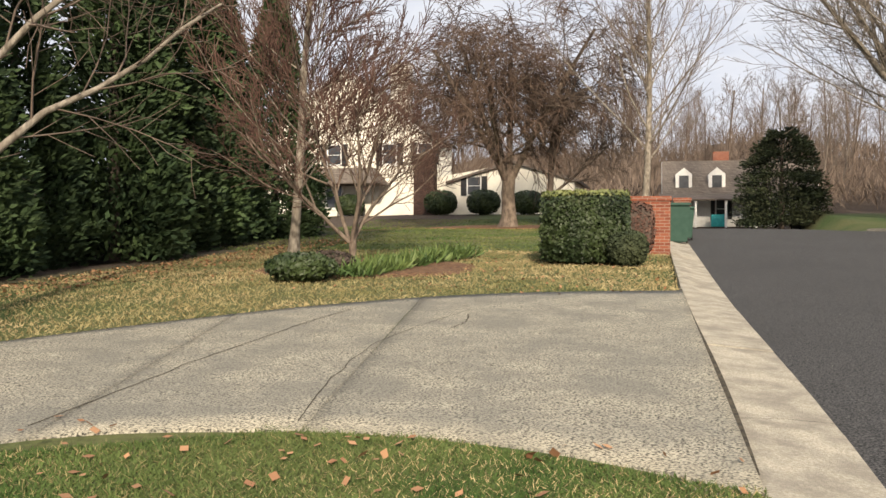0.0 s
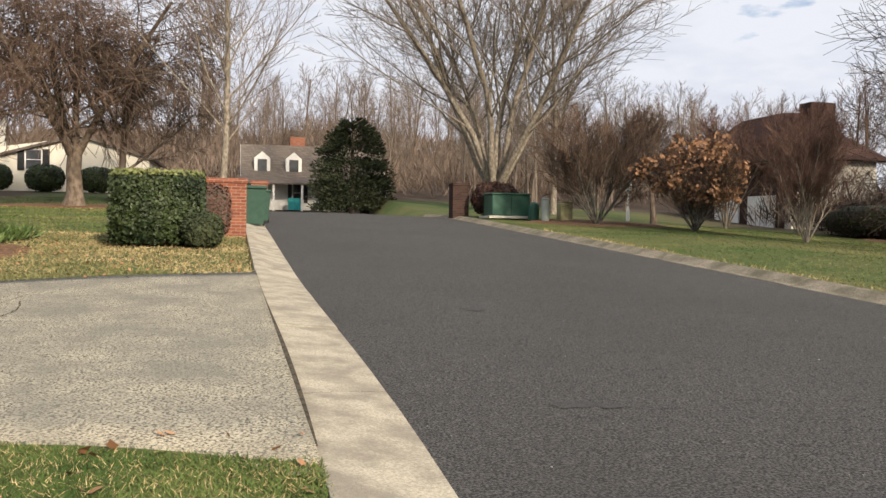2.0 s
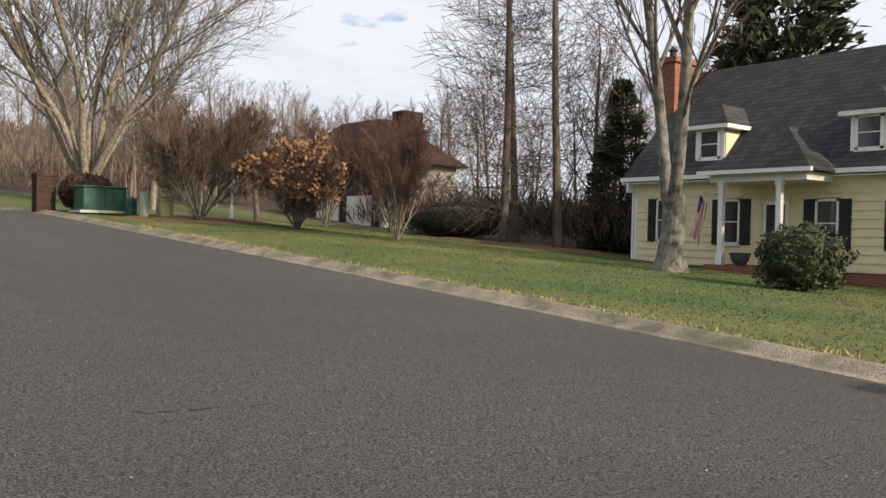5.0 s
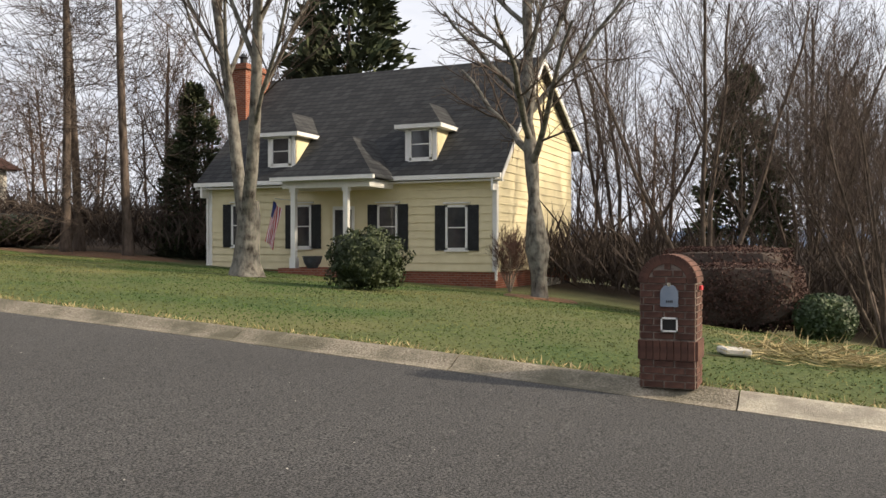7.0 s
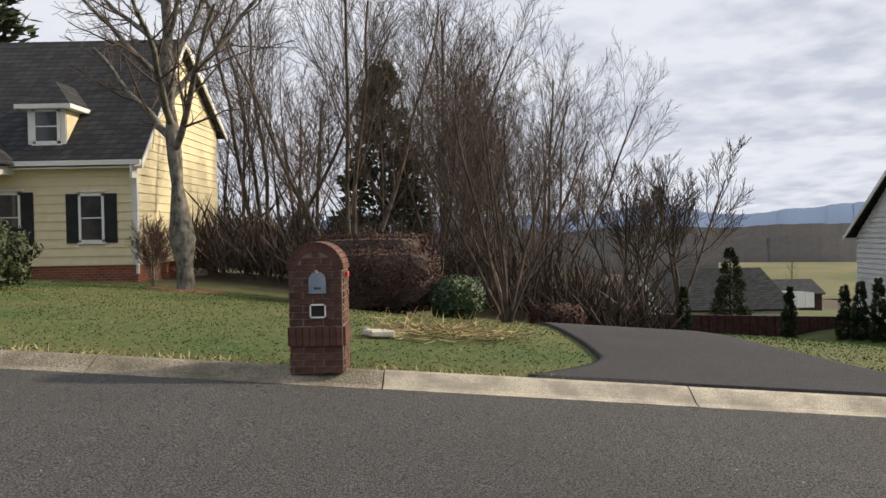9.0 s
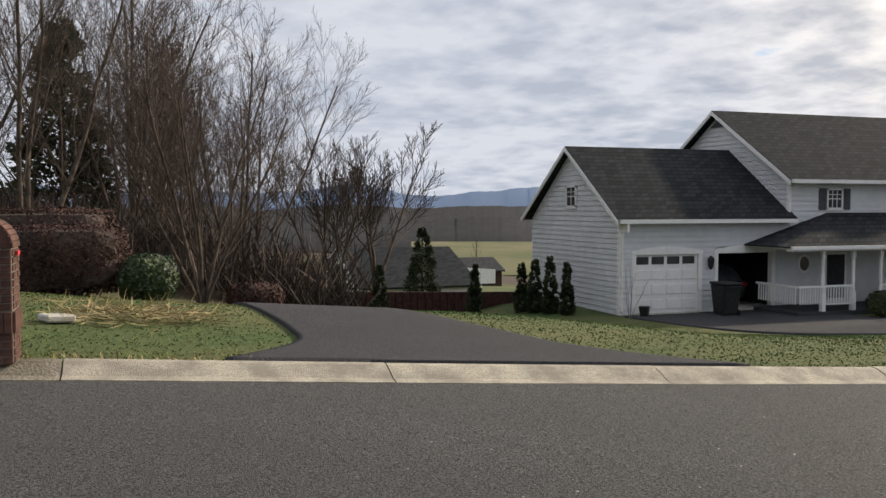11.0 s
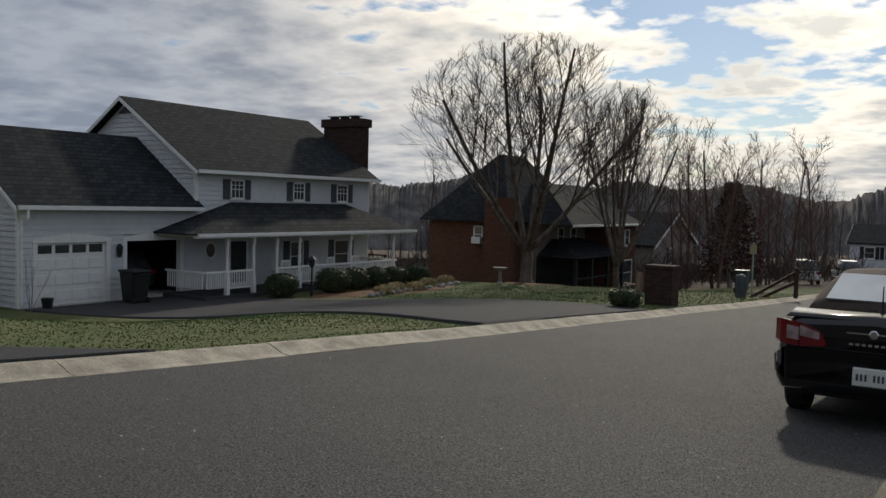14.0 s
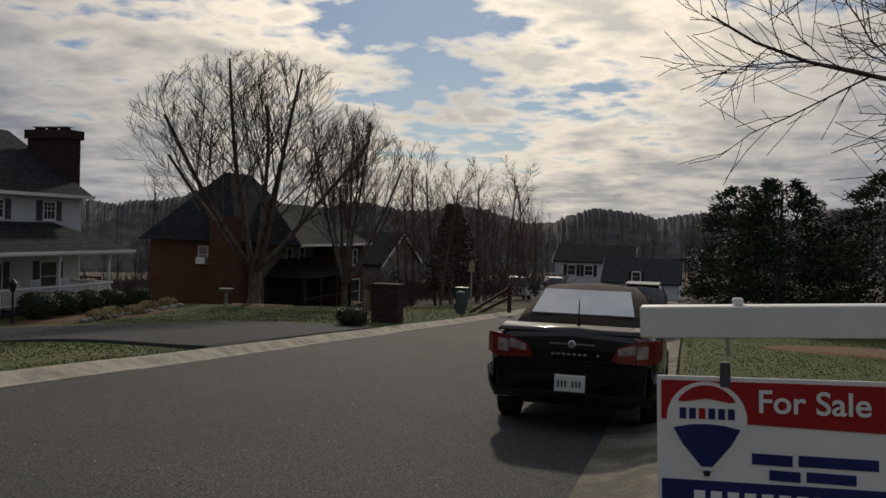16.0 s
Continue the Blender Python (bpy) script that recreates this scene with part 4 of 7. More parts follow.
def window(parent, axis, at, facing, a0, a1, z0, z1, shutters=0.0, shutter_mat=None, grid=(0, 0), crown=False, frame_w=0.07):
    put = oriented(axis, at, facing)
    a0, a1 = sorted((a0, a1))
    bm = bmesh.new()
    for q in ((a0, a0 + frame_w, z0, z1), (a1 - frame_w, a1, z0, z1), (a0, a1, z1 - frame_w, z1), (a0, a1, z0, z0 + frame_w)):
        put(bm, *q, -0.05, 0.075)
    win = part("window", bm, M_WHITE, parent)
    zm = (z0 + z1) / 2
    part("pane", put(bmesh.new(), a0 + frame_w, a1 - frame_w, zm, z1 - frame_w, -0.05, 0.046), M_GLASS, win)
    part("pane", put(bmesh.new(), a0 + frame_w, a1 - frame_w, z0 + frame_w, zm, -0.05, 0.04), M_GLASS, win)
    part("meeting_rail", put(bmesh.new(), a0 + frame_w, a1 - frame_w, zm - 0.017, zm + 0.017, 0.0, 0.06), M_WHITE, win)
    part("sill", put(bmesh.new(), a0 - 0.04, a1 + 0.04, z0 - 0.05, z0, 0.0, 0.075), M_WHITE, win)
    for i in range(1, grid[0]):
        a = a0 + frame_w + (a1 - a0 - 2 * frame_w) * i / grid[0]
        part("glazing_bar", put(bmesh.new(), a - 0.012, a + 0.012, z0 + frame_w, z1 - frame_w, 0.002, 0.056), M_WHITE, win)
    for i in range(1, grid[1]):
        z = zm + (z1 - frame_w - zm) * i / grid[1]
        part("glazing_bar", put(bmesh.new(), a0 + frame_w, a1 - frame_w, z - 0.012, z + 0.012, 0.007, 0.057), M_WHITE, win)
    if crown:
        part("cornice", put(bmesh.new(), a0 - 0.08, a1 + 0.08, z1 + 0.05, z1 + 0.09, 0.0, 0.09), M_WHITE, win)
    if shutters:
        for s0, s1 in ((a0 - shutters - 0.01, a0 - 0.01), (a1 + 0.01, a1 + shutters + 0.01)):
            bm = put(bmesh.new(), s0, s1, z0 - 0.02, z1, 0.0, 0.06)
            k = int((z1 - z0) / 0.11)
            for i in range(1, k):
                z = z0 + (z1 - z0) * i / k
                put(bm, s0 + 0.05, s1 - 0.05, z - 0.02, z + 0.02, 0.03, 0.072)
            part("shutter", bm, shutter_mat, parent, "louvred shutter")
    return win


def const(v):
    return lambda z: v


# the yellow house
YH = thing("yellow_house", "pale yellow lap-sided cottage with dark roof and black shutters", "house")
YX0, YX1, YY0, YY1 = 25.4, 34.2, 9.19, 20.15
YB, YE = 0.77, 3.62
part("wall", prism([(YX0, YB - 0.02), (YX0, YE + 0.1), (29.5, 7.95), (YX1, 5.75), (YX1, YB - 0.02)], "y", YY0, YY1), M_YSIDING, YH)
part("foundation", box(YX0 + 0.02, YX1 - 0.02, YY0 + 0.02, YY1 - 0.02, -1.6, YB), M_BRICKWALL, YH, "red brick foundation wall")
yw = [(19.15 - 0.72, 19.15, 1.55, 3.05), (15.85, 16.52, 1.5, 2.98), (12.58, 13.31, 1.47, 2.93), (10.13, 10.88, 1.44, 2.86)]
siding("board", YH, M_YSIDING, "y", YX0, -1, const(YY0), const(YY1), YB, YE, 0.26, each=True, skip=[(a, b, c, d) for a, b, c, d in yw] + [(14.1, 15.1, 0.6, 2.95)])


def gable_lo(z):
    return YX0 if z < YE + 0.1 else YX0 + (z - YE - 0.1) * (29.5 - YX0) / (7.95 - YE - 0.1)


def gable_hi(z):
    return YX1 if z < 5.75 else YX1 - (z - 5.75) * (YX1 - 29.5) / (7.95 - 5.75)


siding("board", YH, M_YSIDING, "x", YY0, -1, gable_lo, gable_hi, YB, 7.9, 0.26, each=True)
for a in (YY0, YY1 - 0.10):
    part("corner_board", box(YX0 - 0.035, YX0 + 0.02, a - 0.03, a + 0.12, YB, YE + 0.1), M_WHITE, YH)
part("corner_board", box(YX0 - 0.03, YX0 + 0.10, YY0 - 0.04, YY0 - 0.003, YB, YE + 0.1), M_WHITE, YH)
for a, b, c, d in yw:
    window(YH, "y", YX0, -1, a, b, c, d, 0.36, M_SHUTTER, (0, 0), True)
part("roof", slab_between((25.0, YY0 - 0.3, 3.78), (25.0, YY1 + 0.3, 3.78), (29.55, YY1 + 0.3, 8.25), (29.55, YY0 - 0.3, 8.25), 0.16), M_ROOFDARK, YH, "dark charcoal shingle roof")
part("roof", slab_between((34.75, YY0 - 0.3, 5.55), (34.75, YY1 + 0.3, 5.55), (29.55, YY1 + 0.3, 8.25), (29.55, YY0 - 0.3, 8.25), 0.16), M_ROOFDARK, YH)
for s in (YY0 - 0.33, YY1 + 0.27):
    part("rake_board", prism([(25.02, 3.55), (29.55, 8.02), (29.55, 8.2), (25.02, 3.74)], "y", s, s + 0.05), M_WHITE, YH)
    part("rake_board", prism([(29.55, 8.02), (34.75, 5.32), (34.75, 5.5), (29.55, 8.2)], "y", s, s + 0.05), M_WHITE, YH)
part("soffit", box(25.0, YX0, YY0 - 0.25, YY1 + 0.25, 3.58, 3.62), M_WHITE, YH)
part("gutter", prism([(24.9, 3.66), (24.9, 3.80), (25.03, 3.80), (25.03, 3.66)], "y", YY0 - 0.3, YY1 + 0.3), M_WHITE, YH, "white gutter")
for a in (YY0 - 0.02, YY1 + 0.02):
    bm = box(YX0 - 0.11, YX0 - 0.04, a - 0.035, a + 0.035, 0.5, 3.3)
    add_box(bm, 24.95, YX0 - 0.05, a - 0.035, a + 0.035, 3.28, 3.66)
    part("downpipe", bm, M_WHITE, YH)


def dormer(yc):
    d = part("dormer", box(25.6, 28.0, yc - 0.56, yc + 0.56, 4.2, 5.5), M_YSIDING, YH)
    window(d, "y", 25.6, -1, yc - 0.40, yc + 0.40, 4.36, 5.38, frame_w=0.08)
    part("roof", hip_solid((25.35, 28.6, yc - 0.80, yc + 0.80), 5.45, (26.2, 28.7, yc - 0.02, yc + 0.02), 6.3), M_ROOFDARK, d)
    part("fascia", box(25.31, 27.2, yc - 0.83, yc + 0.83, 5.37, 5.5), M_WHITE, d)
    for s in (-0.51, 0.46):
        part("corner_board", box(25.575, 25.65, yc + s - 0.05, yc + s + 0.10, 4.2, 5.4), M_WHITE, d)


dormer(11.85)
dormer(17.2)
porch = part("porch", box(23.75, YX0, 12.6, 16.1, 0.2, 0.86), M_BRICKWALL, YH, "brick porch platform")
part("step", box(23.3, 23.75, 13.5, 15.3, 0.1, 0.52), M_BRICKWALL, porch)
part("beam", box(23.75, YX0, 12.75, 15.95, 3.42, 3.66), M_WHITE, porch)
part("roof", hip_solid((23.5, 26.6, 12.5, 16.15), 3.68, (24.9, 27.2, 14.0, 14.5), 5.15), M_ROOFDARK, porch)
part("gutter", box(23.40, 23.52, 12.45, 16.2, 3.64, 3.76), M_WHITE, porch)
for a in (13.62, 15.56):
    bm = box(23.77, 23.93, a - 0.08, a + 0.08, 0.86, 3.44)
    add_box(bm, 23.74, 23.96, a - 0.11, a + 0.11, 0.86, 1.2)
    add_box(bm, 23.74, 23.96, a - 0.11, a + 0.11, 3.3, 3.44)
    part("column", bm, M_WHITE, porch)
door = part("door", box(YX0 - 0.03, YX0 + 0.05, 14.2, 15.02, 0.86, 2.9), M_WHITE, YH, "white door with dark glass storm door")
part("glass", box(YX0 - 0.055, YX0 - 0.02, 14.3, 14.92, 1.0, 2.78), M_GLASS, door)
part("door_handle", box(YX0 - 0.09, YX0 - 0.04, 14.34, 14.38, 1.8, 2.0), M_SHUTTER, door)
chim = part("chimney", box(27.7, 29.3, YY1 + 0.1, YY1 + 0.9, -1, 8.4), M_BRICKWALL, YH, "tall red brick chimney")
part("cap", box(27.6, 29.4, YY1, YY1 + 1.0, 8.4, 8.6), M_BRICKWALL, chim)
for s in (27.95, 28.7):
    part("flue", lathe([(0.13, 8.6), (0.13, 8.9), (0.2, 8.92), (0.03, 9.1)], 10, s + 0.15, YY1 + 0.5), M_SHUTTER, chim)
part("bulkhead", box(29.4, 30.9, YY0 - 0.5, YY0, -0.6, 0.42), M_STONE, YH)
dk = part("deck", box(34.2, 36.2, 7.9, 12.0, 0.75, 0.9), M_WHITE, YH, "white painted rear deck")
part("post", box(34.5, 34.65, 7.95, 8.1, -2.0, 0.75), M_WHITE, dk)
part("rail", box(34.2, 36.2, 7.9, 7.96, 1.75, 1.85), M_WHITE, dk)
for i in range(9):
    part("baluster", box(34.22 + i * 0.22, 34.32 + i * 0.22, 7.91, 7.95, 0.9, 1.78), M_WHITE, dk)
pot = thing("flower_pot", "dark blue glazed pot with dead plant on the porch", "pot", pose(24.1, 14.9, 0.86))
part("pot", lathe([(0.16, 0), (0.27, 0.18), (0.32, 0.36), (0.35, 0.38), (0.31, 0.39)], 14), M_SHUTTERG, pot)
fl = thing("flag", "striped flag on a short wall pole, hanging limp", "flag")
part("pole", box(24.4, 25.38, 16.53, 16.56, 3.12, 3.15), M_WHITE, fl)


def flag_at(u, v, lift=0.0):
    """A point of the hanging cloth: u across the stripes, v along them."""
    return (24.45 + 0.06 * math.sin(u * 9 + v * 4) - lift, 16.62 - u * 0.30 + v * 0.30 + 0.03 * math.sin(u * 11 + v * 3), 3.08 - v * 1.35 - u * 0.30)


def flag_piece(name, u0, u1, v1, material, lift=0.0):
    bm = bmesh.new()
    grid = [[bm.verts.new(flag_at(u, v1 * i / 8, lift)) for u in (u0, (u0 + u1) / 2, u1)] for i in range(9)]
    for a, b in zip(grid, grid[1:]):
        for j in range(2):
            bm.faces.new((a[j], a[j + 1], b[j + 1], b[j]))
    part(name, bm, material, fl)


for k in range(13):
    flag_piece("stripe", k / 13, (k + 1) / 13, 1.0, M_FLAGRED if k % 2 == 0 else M_SIGNWHITE)
flag_piece("canton", 0.0, 7 / 13, 0.38, M_FLAGBLUE, 0.012)

# the grey house
GH = thing("grey_house", "pale grey vinyl-sided house with garage wing and long porch", "house")
GX, GBASE = 27.5, -2.32
part("wall", prism([(GX, GBASE), (GX, 2.6), (31.95, 5.5), (36.4, 2.6), (36.4, GBASE)], "y", -34.6, -23.6), M_GSIDING, GH)
gw = part("garage_wing", box(GX + 0.05, 34.85, -23.58, -16.2, 0.0, 1.1), M_GSIDING, GH)
for q in ((GX, GX + 0.2, -16.75, -16.17), (GX, GX + 0.2, -20.27, -19.56), (GX, GX + 0.2, -23.6, -22.88), (34.65, 34.85, -23.58, -16.2)):
    part("wall", box(*q, GBASE, 0.05), M_GSIDING, gw)
part("wall", box(GX, 34.85, -16.37, -16.17, GBASE, 1.1), M_GSIDING, gw)
part("gable", prism([(GX, 1.05), (31.2, 3.8), (34.85, 1.05)], "y", -16.4, -16.17), M_GSIDING, gw)
part("floor", box(GX, 34.8, -23.58, -16.2, GBASE - 0.1, GBASE + 0.01), M_STONE, gw)
# garage inside: its shade is painted on by the near-black M_DARK
part("back_wall", box(34.4, 34.6, -23.5, -16.4, GBASE, 0.0), M_DARK, gw)
part("partition", box(GX + 0.3, 34.4, -20.0, -19.9, GBASE, 0.0), M_DARK, gw)
part("inner_wall", box(GX + 0.3, 34.4, -23.55, -23.45, GBASE, 0.0), M_DARK, gw)
part("garage_ceiling", box(GX + 0.2, 34.4, -23.5, -16.4, -0.06, -0.004), M_DARK, gw)
siding("siding", GH, M_GSIDING, "y", GX, -1, const(-23.62), const(-16.17), GBASE, 1.1, 0.2, skip=[(-19.6, -16.7, -3, -0.12), (-22.9, -20.25, -3, -0.05)])
siding("siding", GH, M_GSIDING, "y", GX, -1, const(-34.6), const(-23.6), GBASE, 2.6, 0.2, skip=[])
siding("siding", GH, M_GSIDING, "x", -16.17, 1, lambda z: GX if z < 1.1 else GX + (z - 1.1) * 3.7 / 2.75, lambda z: 34.85 if z < 1.1 else 34.85 - (z - 1.1) * 3.65 / 2.75, GBASE, 3.8, 0.2)
siding("siding", GH, M_GSIDING, "x", -23.6, 1, lambda z: GX if z < 2.6 else GX + (z - 2.6) * 4.45 / 2.9, lambda z: 36.4 if z < 2.6 else 36.4 - (z - 2.6) * 4.45 / 2.9, 1.1, 5.4, 0.2)
for a in (-16.17, -23.6, -34.6):
    part("corner_board", box(GX - 0.035, GX + 0.1, a - 0.06, a + 0.05, GBASE if a != -23.6 else 1.2, 1.05 if a == -16.17 else 2.6), M_WHITE, GH)
# roofs
part("roof", slab_between((27.1, -15.85, 1.12), (27.1, -23.7, 1.12), (31.2, -23.7, 3.98), (31.2, -15.85, 3.98), 0.12), M_ROOFBROWN, gw, "weathered brown-black shingle roof")
part("roof", slab_between((35.3, -15.85, 1.12), (35.3, -23.7, 1.12), (31.2, -23.7, 3.98), (31.2, -15.85, 3.98), 0.12), M_ROOFBROWN, gw)
part("roof", slab_between((27.05, -23.25, 2.62), (27.05, -34.95, 2.62), (31.95, -34.95, 5.72), (31.95, -23.25, 5.72), 0.12), M_ROOFBROWN, GH, "weathered brown-black shingle roof")
part("roof", slab_between((36.85, -23.25, 2.62), (36.85, -34.95, 2.62), (31.95, -34.95, 5.72), (31.95, -23.25, 5.72), 0.12), M_ROOFBROWN, GH)
for x0, z0, x1, z1, s in ((27.08, 1.1, 31.2, 3.96, -15.86), (27.05, 2.6, 31.95, 5.7, -23.26)):
    part("rake_board", prism([(x0, z0 - 0.18), (x1, z1 - 0.18), (x1, z1 - 0.02), (x0, z0 - 0.02)], "y", s, s + 0.05), M_WHITE, GH)
    part("rake_board", prism([(2 * x1 - x0, z0 - 0.18), (x1, z1 - 0.18), (x1, z1 - 0.02), (2 * x1 - x0, z0 - 0.02)], "y", s, s + 0.05), M_WHITE, GH)
part("gutter", box(26.98, 27.10, -23.6, -15.9, 0.98, 1.12), M_WHITE, gw)
part("gutter", box(26.93, 27.06, -34.95, -23.3, 2.48, 2.62), M_WHITE, GH)
part("soffit", box(27.06, GX, -34.9, -23.3, 2.48, 2.52), M_WHITE, GH)
part("soffit", box(27.08, GX, -23.6, -16.0, 0.98, 1.02), M_WHITE, gw)
part("vent", prism([(31.45, 5.0), (31.95, 5.32), (32.45, 5.0)], "y", -23.58, -23.55), M_SHUTTERG, GH)
bm = box(GX - 0.11, GX - 0.03, -16.27, -16.19, -2.2, 0.7)
add_box(bm, 27.0, GX - 0.04, -16.27, -16.19, 0.68, 1.0)
part("downpipe", bm, M_WHITE, gw)


def arch_trim(y0, y1, z):
    bm = bmesh.new()
    n = 10
    lo = [bm.verts.new((GX - 0.05, y0 + (y1 - y0) * i / n, z)) for i in range(n + 1)]
    hi = [bm.verts.new((GX - 0.05, y0 + (y1 - y0) * i / n, z + 0.13 + 0.17 * math.sin(math.pi * i / n))) for i in range(n + 1)]
    for i in range(n):
        bm.faces.new((lo[i], lo[i + 1], hi[i + 1], hi[i]))
    geo = bmesh.ops.extrude_face_region(bm, geom=bm.faces[:])
    for v in geo["geom"]:
        if isinstance(v, bmesh.types.BMVert):
            v.co.x += 0.06
    add_box(bm, GX - 0.07, GX, (y0 + y1) / 2 - 0.07, (y0 + y1) / 2 + 0.07, z, z + 0.32)
    return bm


for y0, y1 in ((-19.56, -16.75), (-22.88, -20.27)):
    part("door_arch", arch_trim(y0 - 0.1, y1 + 0.1, -0.16), M_WHITE, gw, "white arched trim over garage door")
    for s in (y0, y1):
        part("door_jamb", box(GX - 0.04, GX + 0.2, s - 0.08, s + 0.08, GBASE, -0.1), M_WHITE, gw)
gd = part("garage_door", box(GX + 0.06, GX + 0.1, -19.5, -16.8, GBASE + 0.02, -0.14), M_WHITE, gw, "white panelled garage door with small panes")
for r in range(4):
    for c in range(4):
        y0, z0 = -19.4 + c * 0.655, GBASE + 0.1 + r * 0.54
        if r == 3:
            part("pane", box(GX + 0.045, GX + 0.07, y0 + 0.04, y0 + 0.56, z0 + 0.08, z0 + 0.36), M_GLASS, gd)
        else:
            part("panel", box(GX + 0.035, GX + 0.07, y0 + 0.04, y0 + 0.57, z0 + 0.06, z0 + 0.42, 0.01), M_WHITE, gd)
for a0, a1, z0, z1 in ((-26.14, -25.35, 1.48, 2.3), (-29.88, -29.1, 1.46, 2.3), (-32.95, -32.12, 1.44, 2.3)):
    window(GH, "y", GX, -1, a0, a1, z0, z1, 0.36, M_SHUTTERG, (3, 2))
window(GH, "x", -16.17, 1, 30.75, 31.6, 1.56, 2.42, 0, None, (2, 2))
for a0, a1 in ((-29.85, -28.95), (-33.1, -32.0)):
    window(GH, "y", GX, -1, a0, a1, -1.75, -0.36, 0.36, M_SHUTTERG, (0, 0))
fd = part("door", box(GX - 0.05, GX, -26.3, -25.45, GBASE + 0.3, -0.3), M_SHUTTER, GH, "dark front door")
part("door_frame", box(GX - 0.03, GX, -26.42, -25.33, GBASE + 0.3, -0.2), M_WHITE, fd)
ov = part("oval_window", lathe([(0.30, 0.0), (0.30, 0.05), (0.23, 0.055), (0.22, 0.03)], 20), M_WHITE, GH, "oval window")
ov.data.transform(Matrix.Translation((GX, -24.33, -0.63)) @ Matrix.Diagonal((1, 1, 1.25, 1)) @ Euler((0, radians(-90), 0)).to_matrix().to_4x4())
og = part("pane", lathe([(0.22, 0.0), (0.22, 0.04)], 20), M_GLASS, ov)
og.data.transform(Matrix.Translation((GX, -24.33, -0.63)) @ Matrix.Diagonal((1, 1, 1.25, 1)) @ Euler((0, radians(-90), 0)).to_matrix().to_4x4())
lan = part("wall_lantern", lathe([(0.03, -0.3), (0.09, -0.2), (0.12, 0.1), (0.03, 0.22)], 6, GX - 0.15, -19.95), M_SHUTTER, GH)
lan.location.z = -0.45
pc = part("porch", box(25.1, GX, -34.3, -22.0, GBASE - 0.4, GBASE + 0.12), M_DRIVE, GH, "porch floor")
part("roof", hip_solid((24.85, 29.0, -35.1, -21.5), 0.12, (27.45, 29.0, -32.75, -25.4), 1.35), M_ROOFBROWN, pc, "hipped shingle porch roof")
part("gutter", box(24.78, 24.9, -35.15, -21.45, 0.06, 0.18), M_WHITE, pc)
part("fascia", box(24.9, 25.3, -35.0, -21.6, 0.0, 0.12), M_WHITE, pc)
part("porch_ceiling", box(25.0, GX - 0.02, -34.9, -21.7, 0.05, 0.11), M_WHITE, pc)
POST = [(0.06, 0.75), (0.075, 0.9), (0.055, 1.0), (0.075, 1.2), (0.06, 1.55), (0.075, 1.85), (0.06, 1.95), (0.075, 2.05)]
for i, a in enumerate((-23.2, -24.58, -25.87, -27.22, -30.58, -33.82)):
    bm = lathe(POST, 10, 25.25, a)
    add_box(bm, 25.17, 25.33, a - 0.08, a + 0.08, 0, 0.78)
    add_box(bm, 25.18, 25.32, a - 0.07, a + 0.07, 2.03, 2.35)
    o = part("porch_post", bm, M_WHITE, pc, "white turned porch post")
    o.location.z = GBASE + 0.02
for a0, a1 in ((-33.82, -25.87), (-24.58, -23.2)):
    rl = part("rail", box(25.2, 25.3, a0, a1, GBASE + 0.98, GBASE + 1.06), M_WHITE, pc)
    part("bottom_rail", box(25.21, 25.29, a0, a1, GBASE + 0.35, GBASE + 0.41), M_WHITE, rl)
    bal = bpy.data.meshes.new("baluster")
    bb = box(-0.02, 0.02, -0.02, 0.02, 0, 0.6)
    bb.to_mesh(bal)
    bb.free()
    bal.materials.append(M_WHITE)
    k = int((a1 - a0) / 0.125)
    for i in range(1, k):
        o = mesh_part("baluster", bal, rl)
        o.location = (25.25, a0 + (a1 - a0) * i / k, GBASE + 0.39)
for x0, x1, a in ((25.25, 27.45, -34.1), (25.25, 27.45, -22.1)):
    rl = part("rail", box(x0, x1, a - 0.05, a + 0.05, GBASE + 0.98, GBASE + 1.06), M_WHITE, pc)
    for i in range(1, 17):
        o = mesh_part("baluster", bal, rl)
        o.location = (x0 + (x1 - x0) * i / 17, a, GBASE + 0.39)
rl = part("rail", box(25.2, 25.3, -23.2, -22.1, GBASE + 0.98, GBASE + 1.06), M_WHITE, pc)
for i in range(1, 10):
    o = mesh_part("baluster", bal, rl)
    o.location = (25.25, -23.2 + 1.1 * i / 10, GBASE + 0.39)
ch = part("chimney", box(28.2, 30.55, -35.45, -34.65, -2.5, 5.5), M_BRICKCHIM, GH, "dark brick chimney")
part("cap", box(28.08, 30.67, -35.55, -34.55, 5.3, 5.72), M_BRICKCHIM, ch)
for s in (28.5, 29.2, 29.9):
    part("chimney_cover", box(s, s + 0.55, -35.3, -34.8, 5.86, 5.9), M_GREYMETAL, ch)
    part("flue", box(s + 0.1, s + 0.45, -35.2, -34.9, 5.7, 5.86), M_BRICKCHIM, ch)

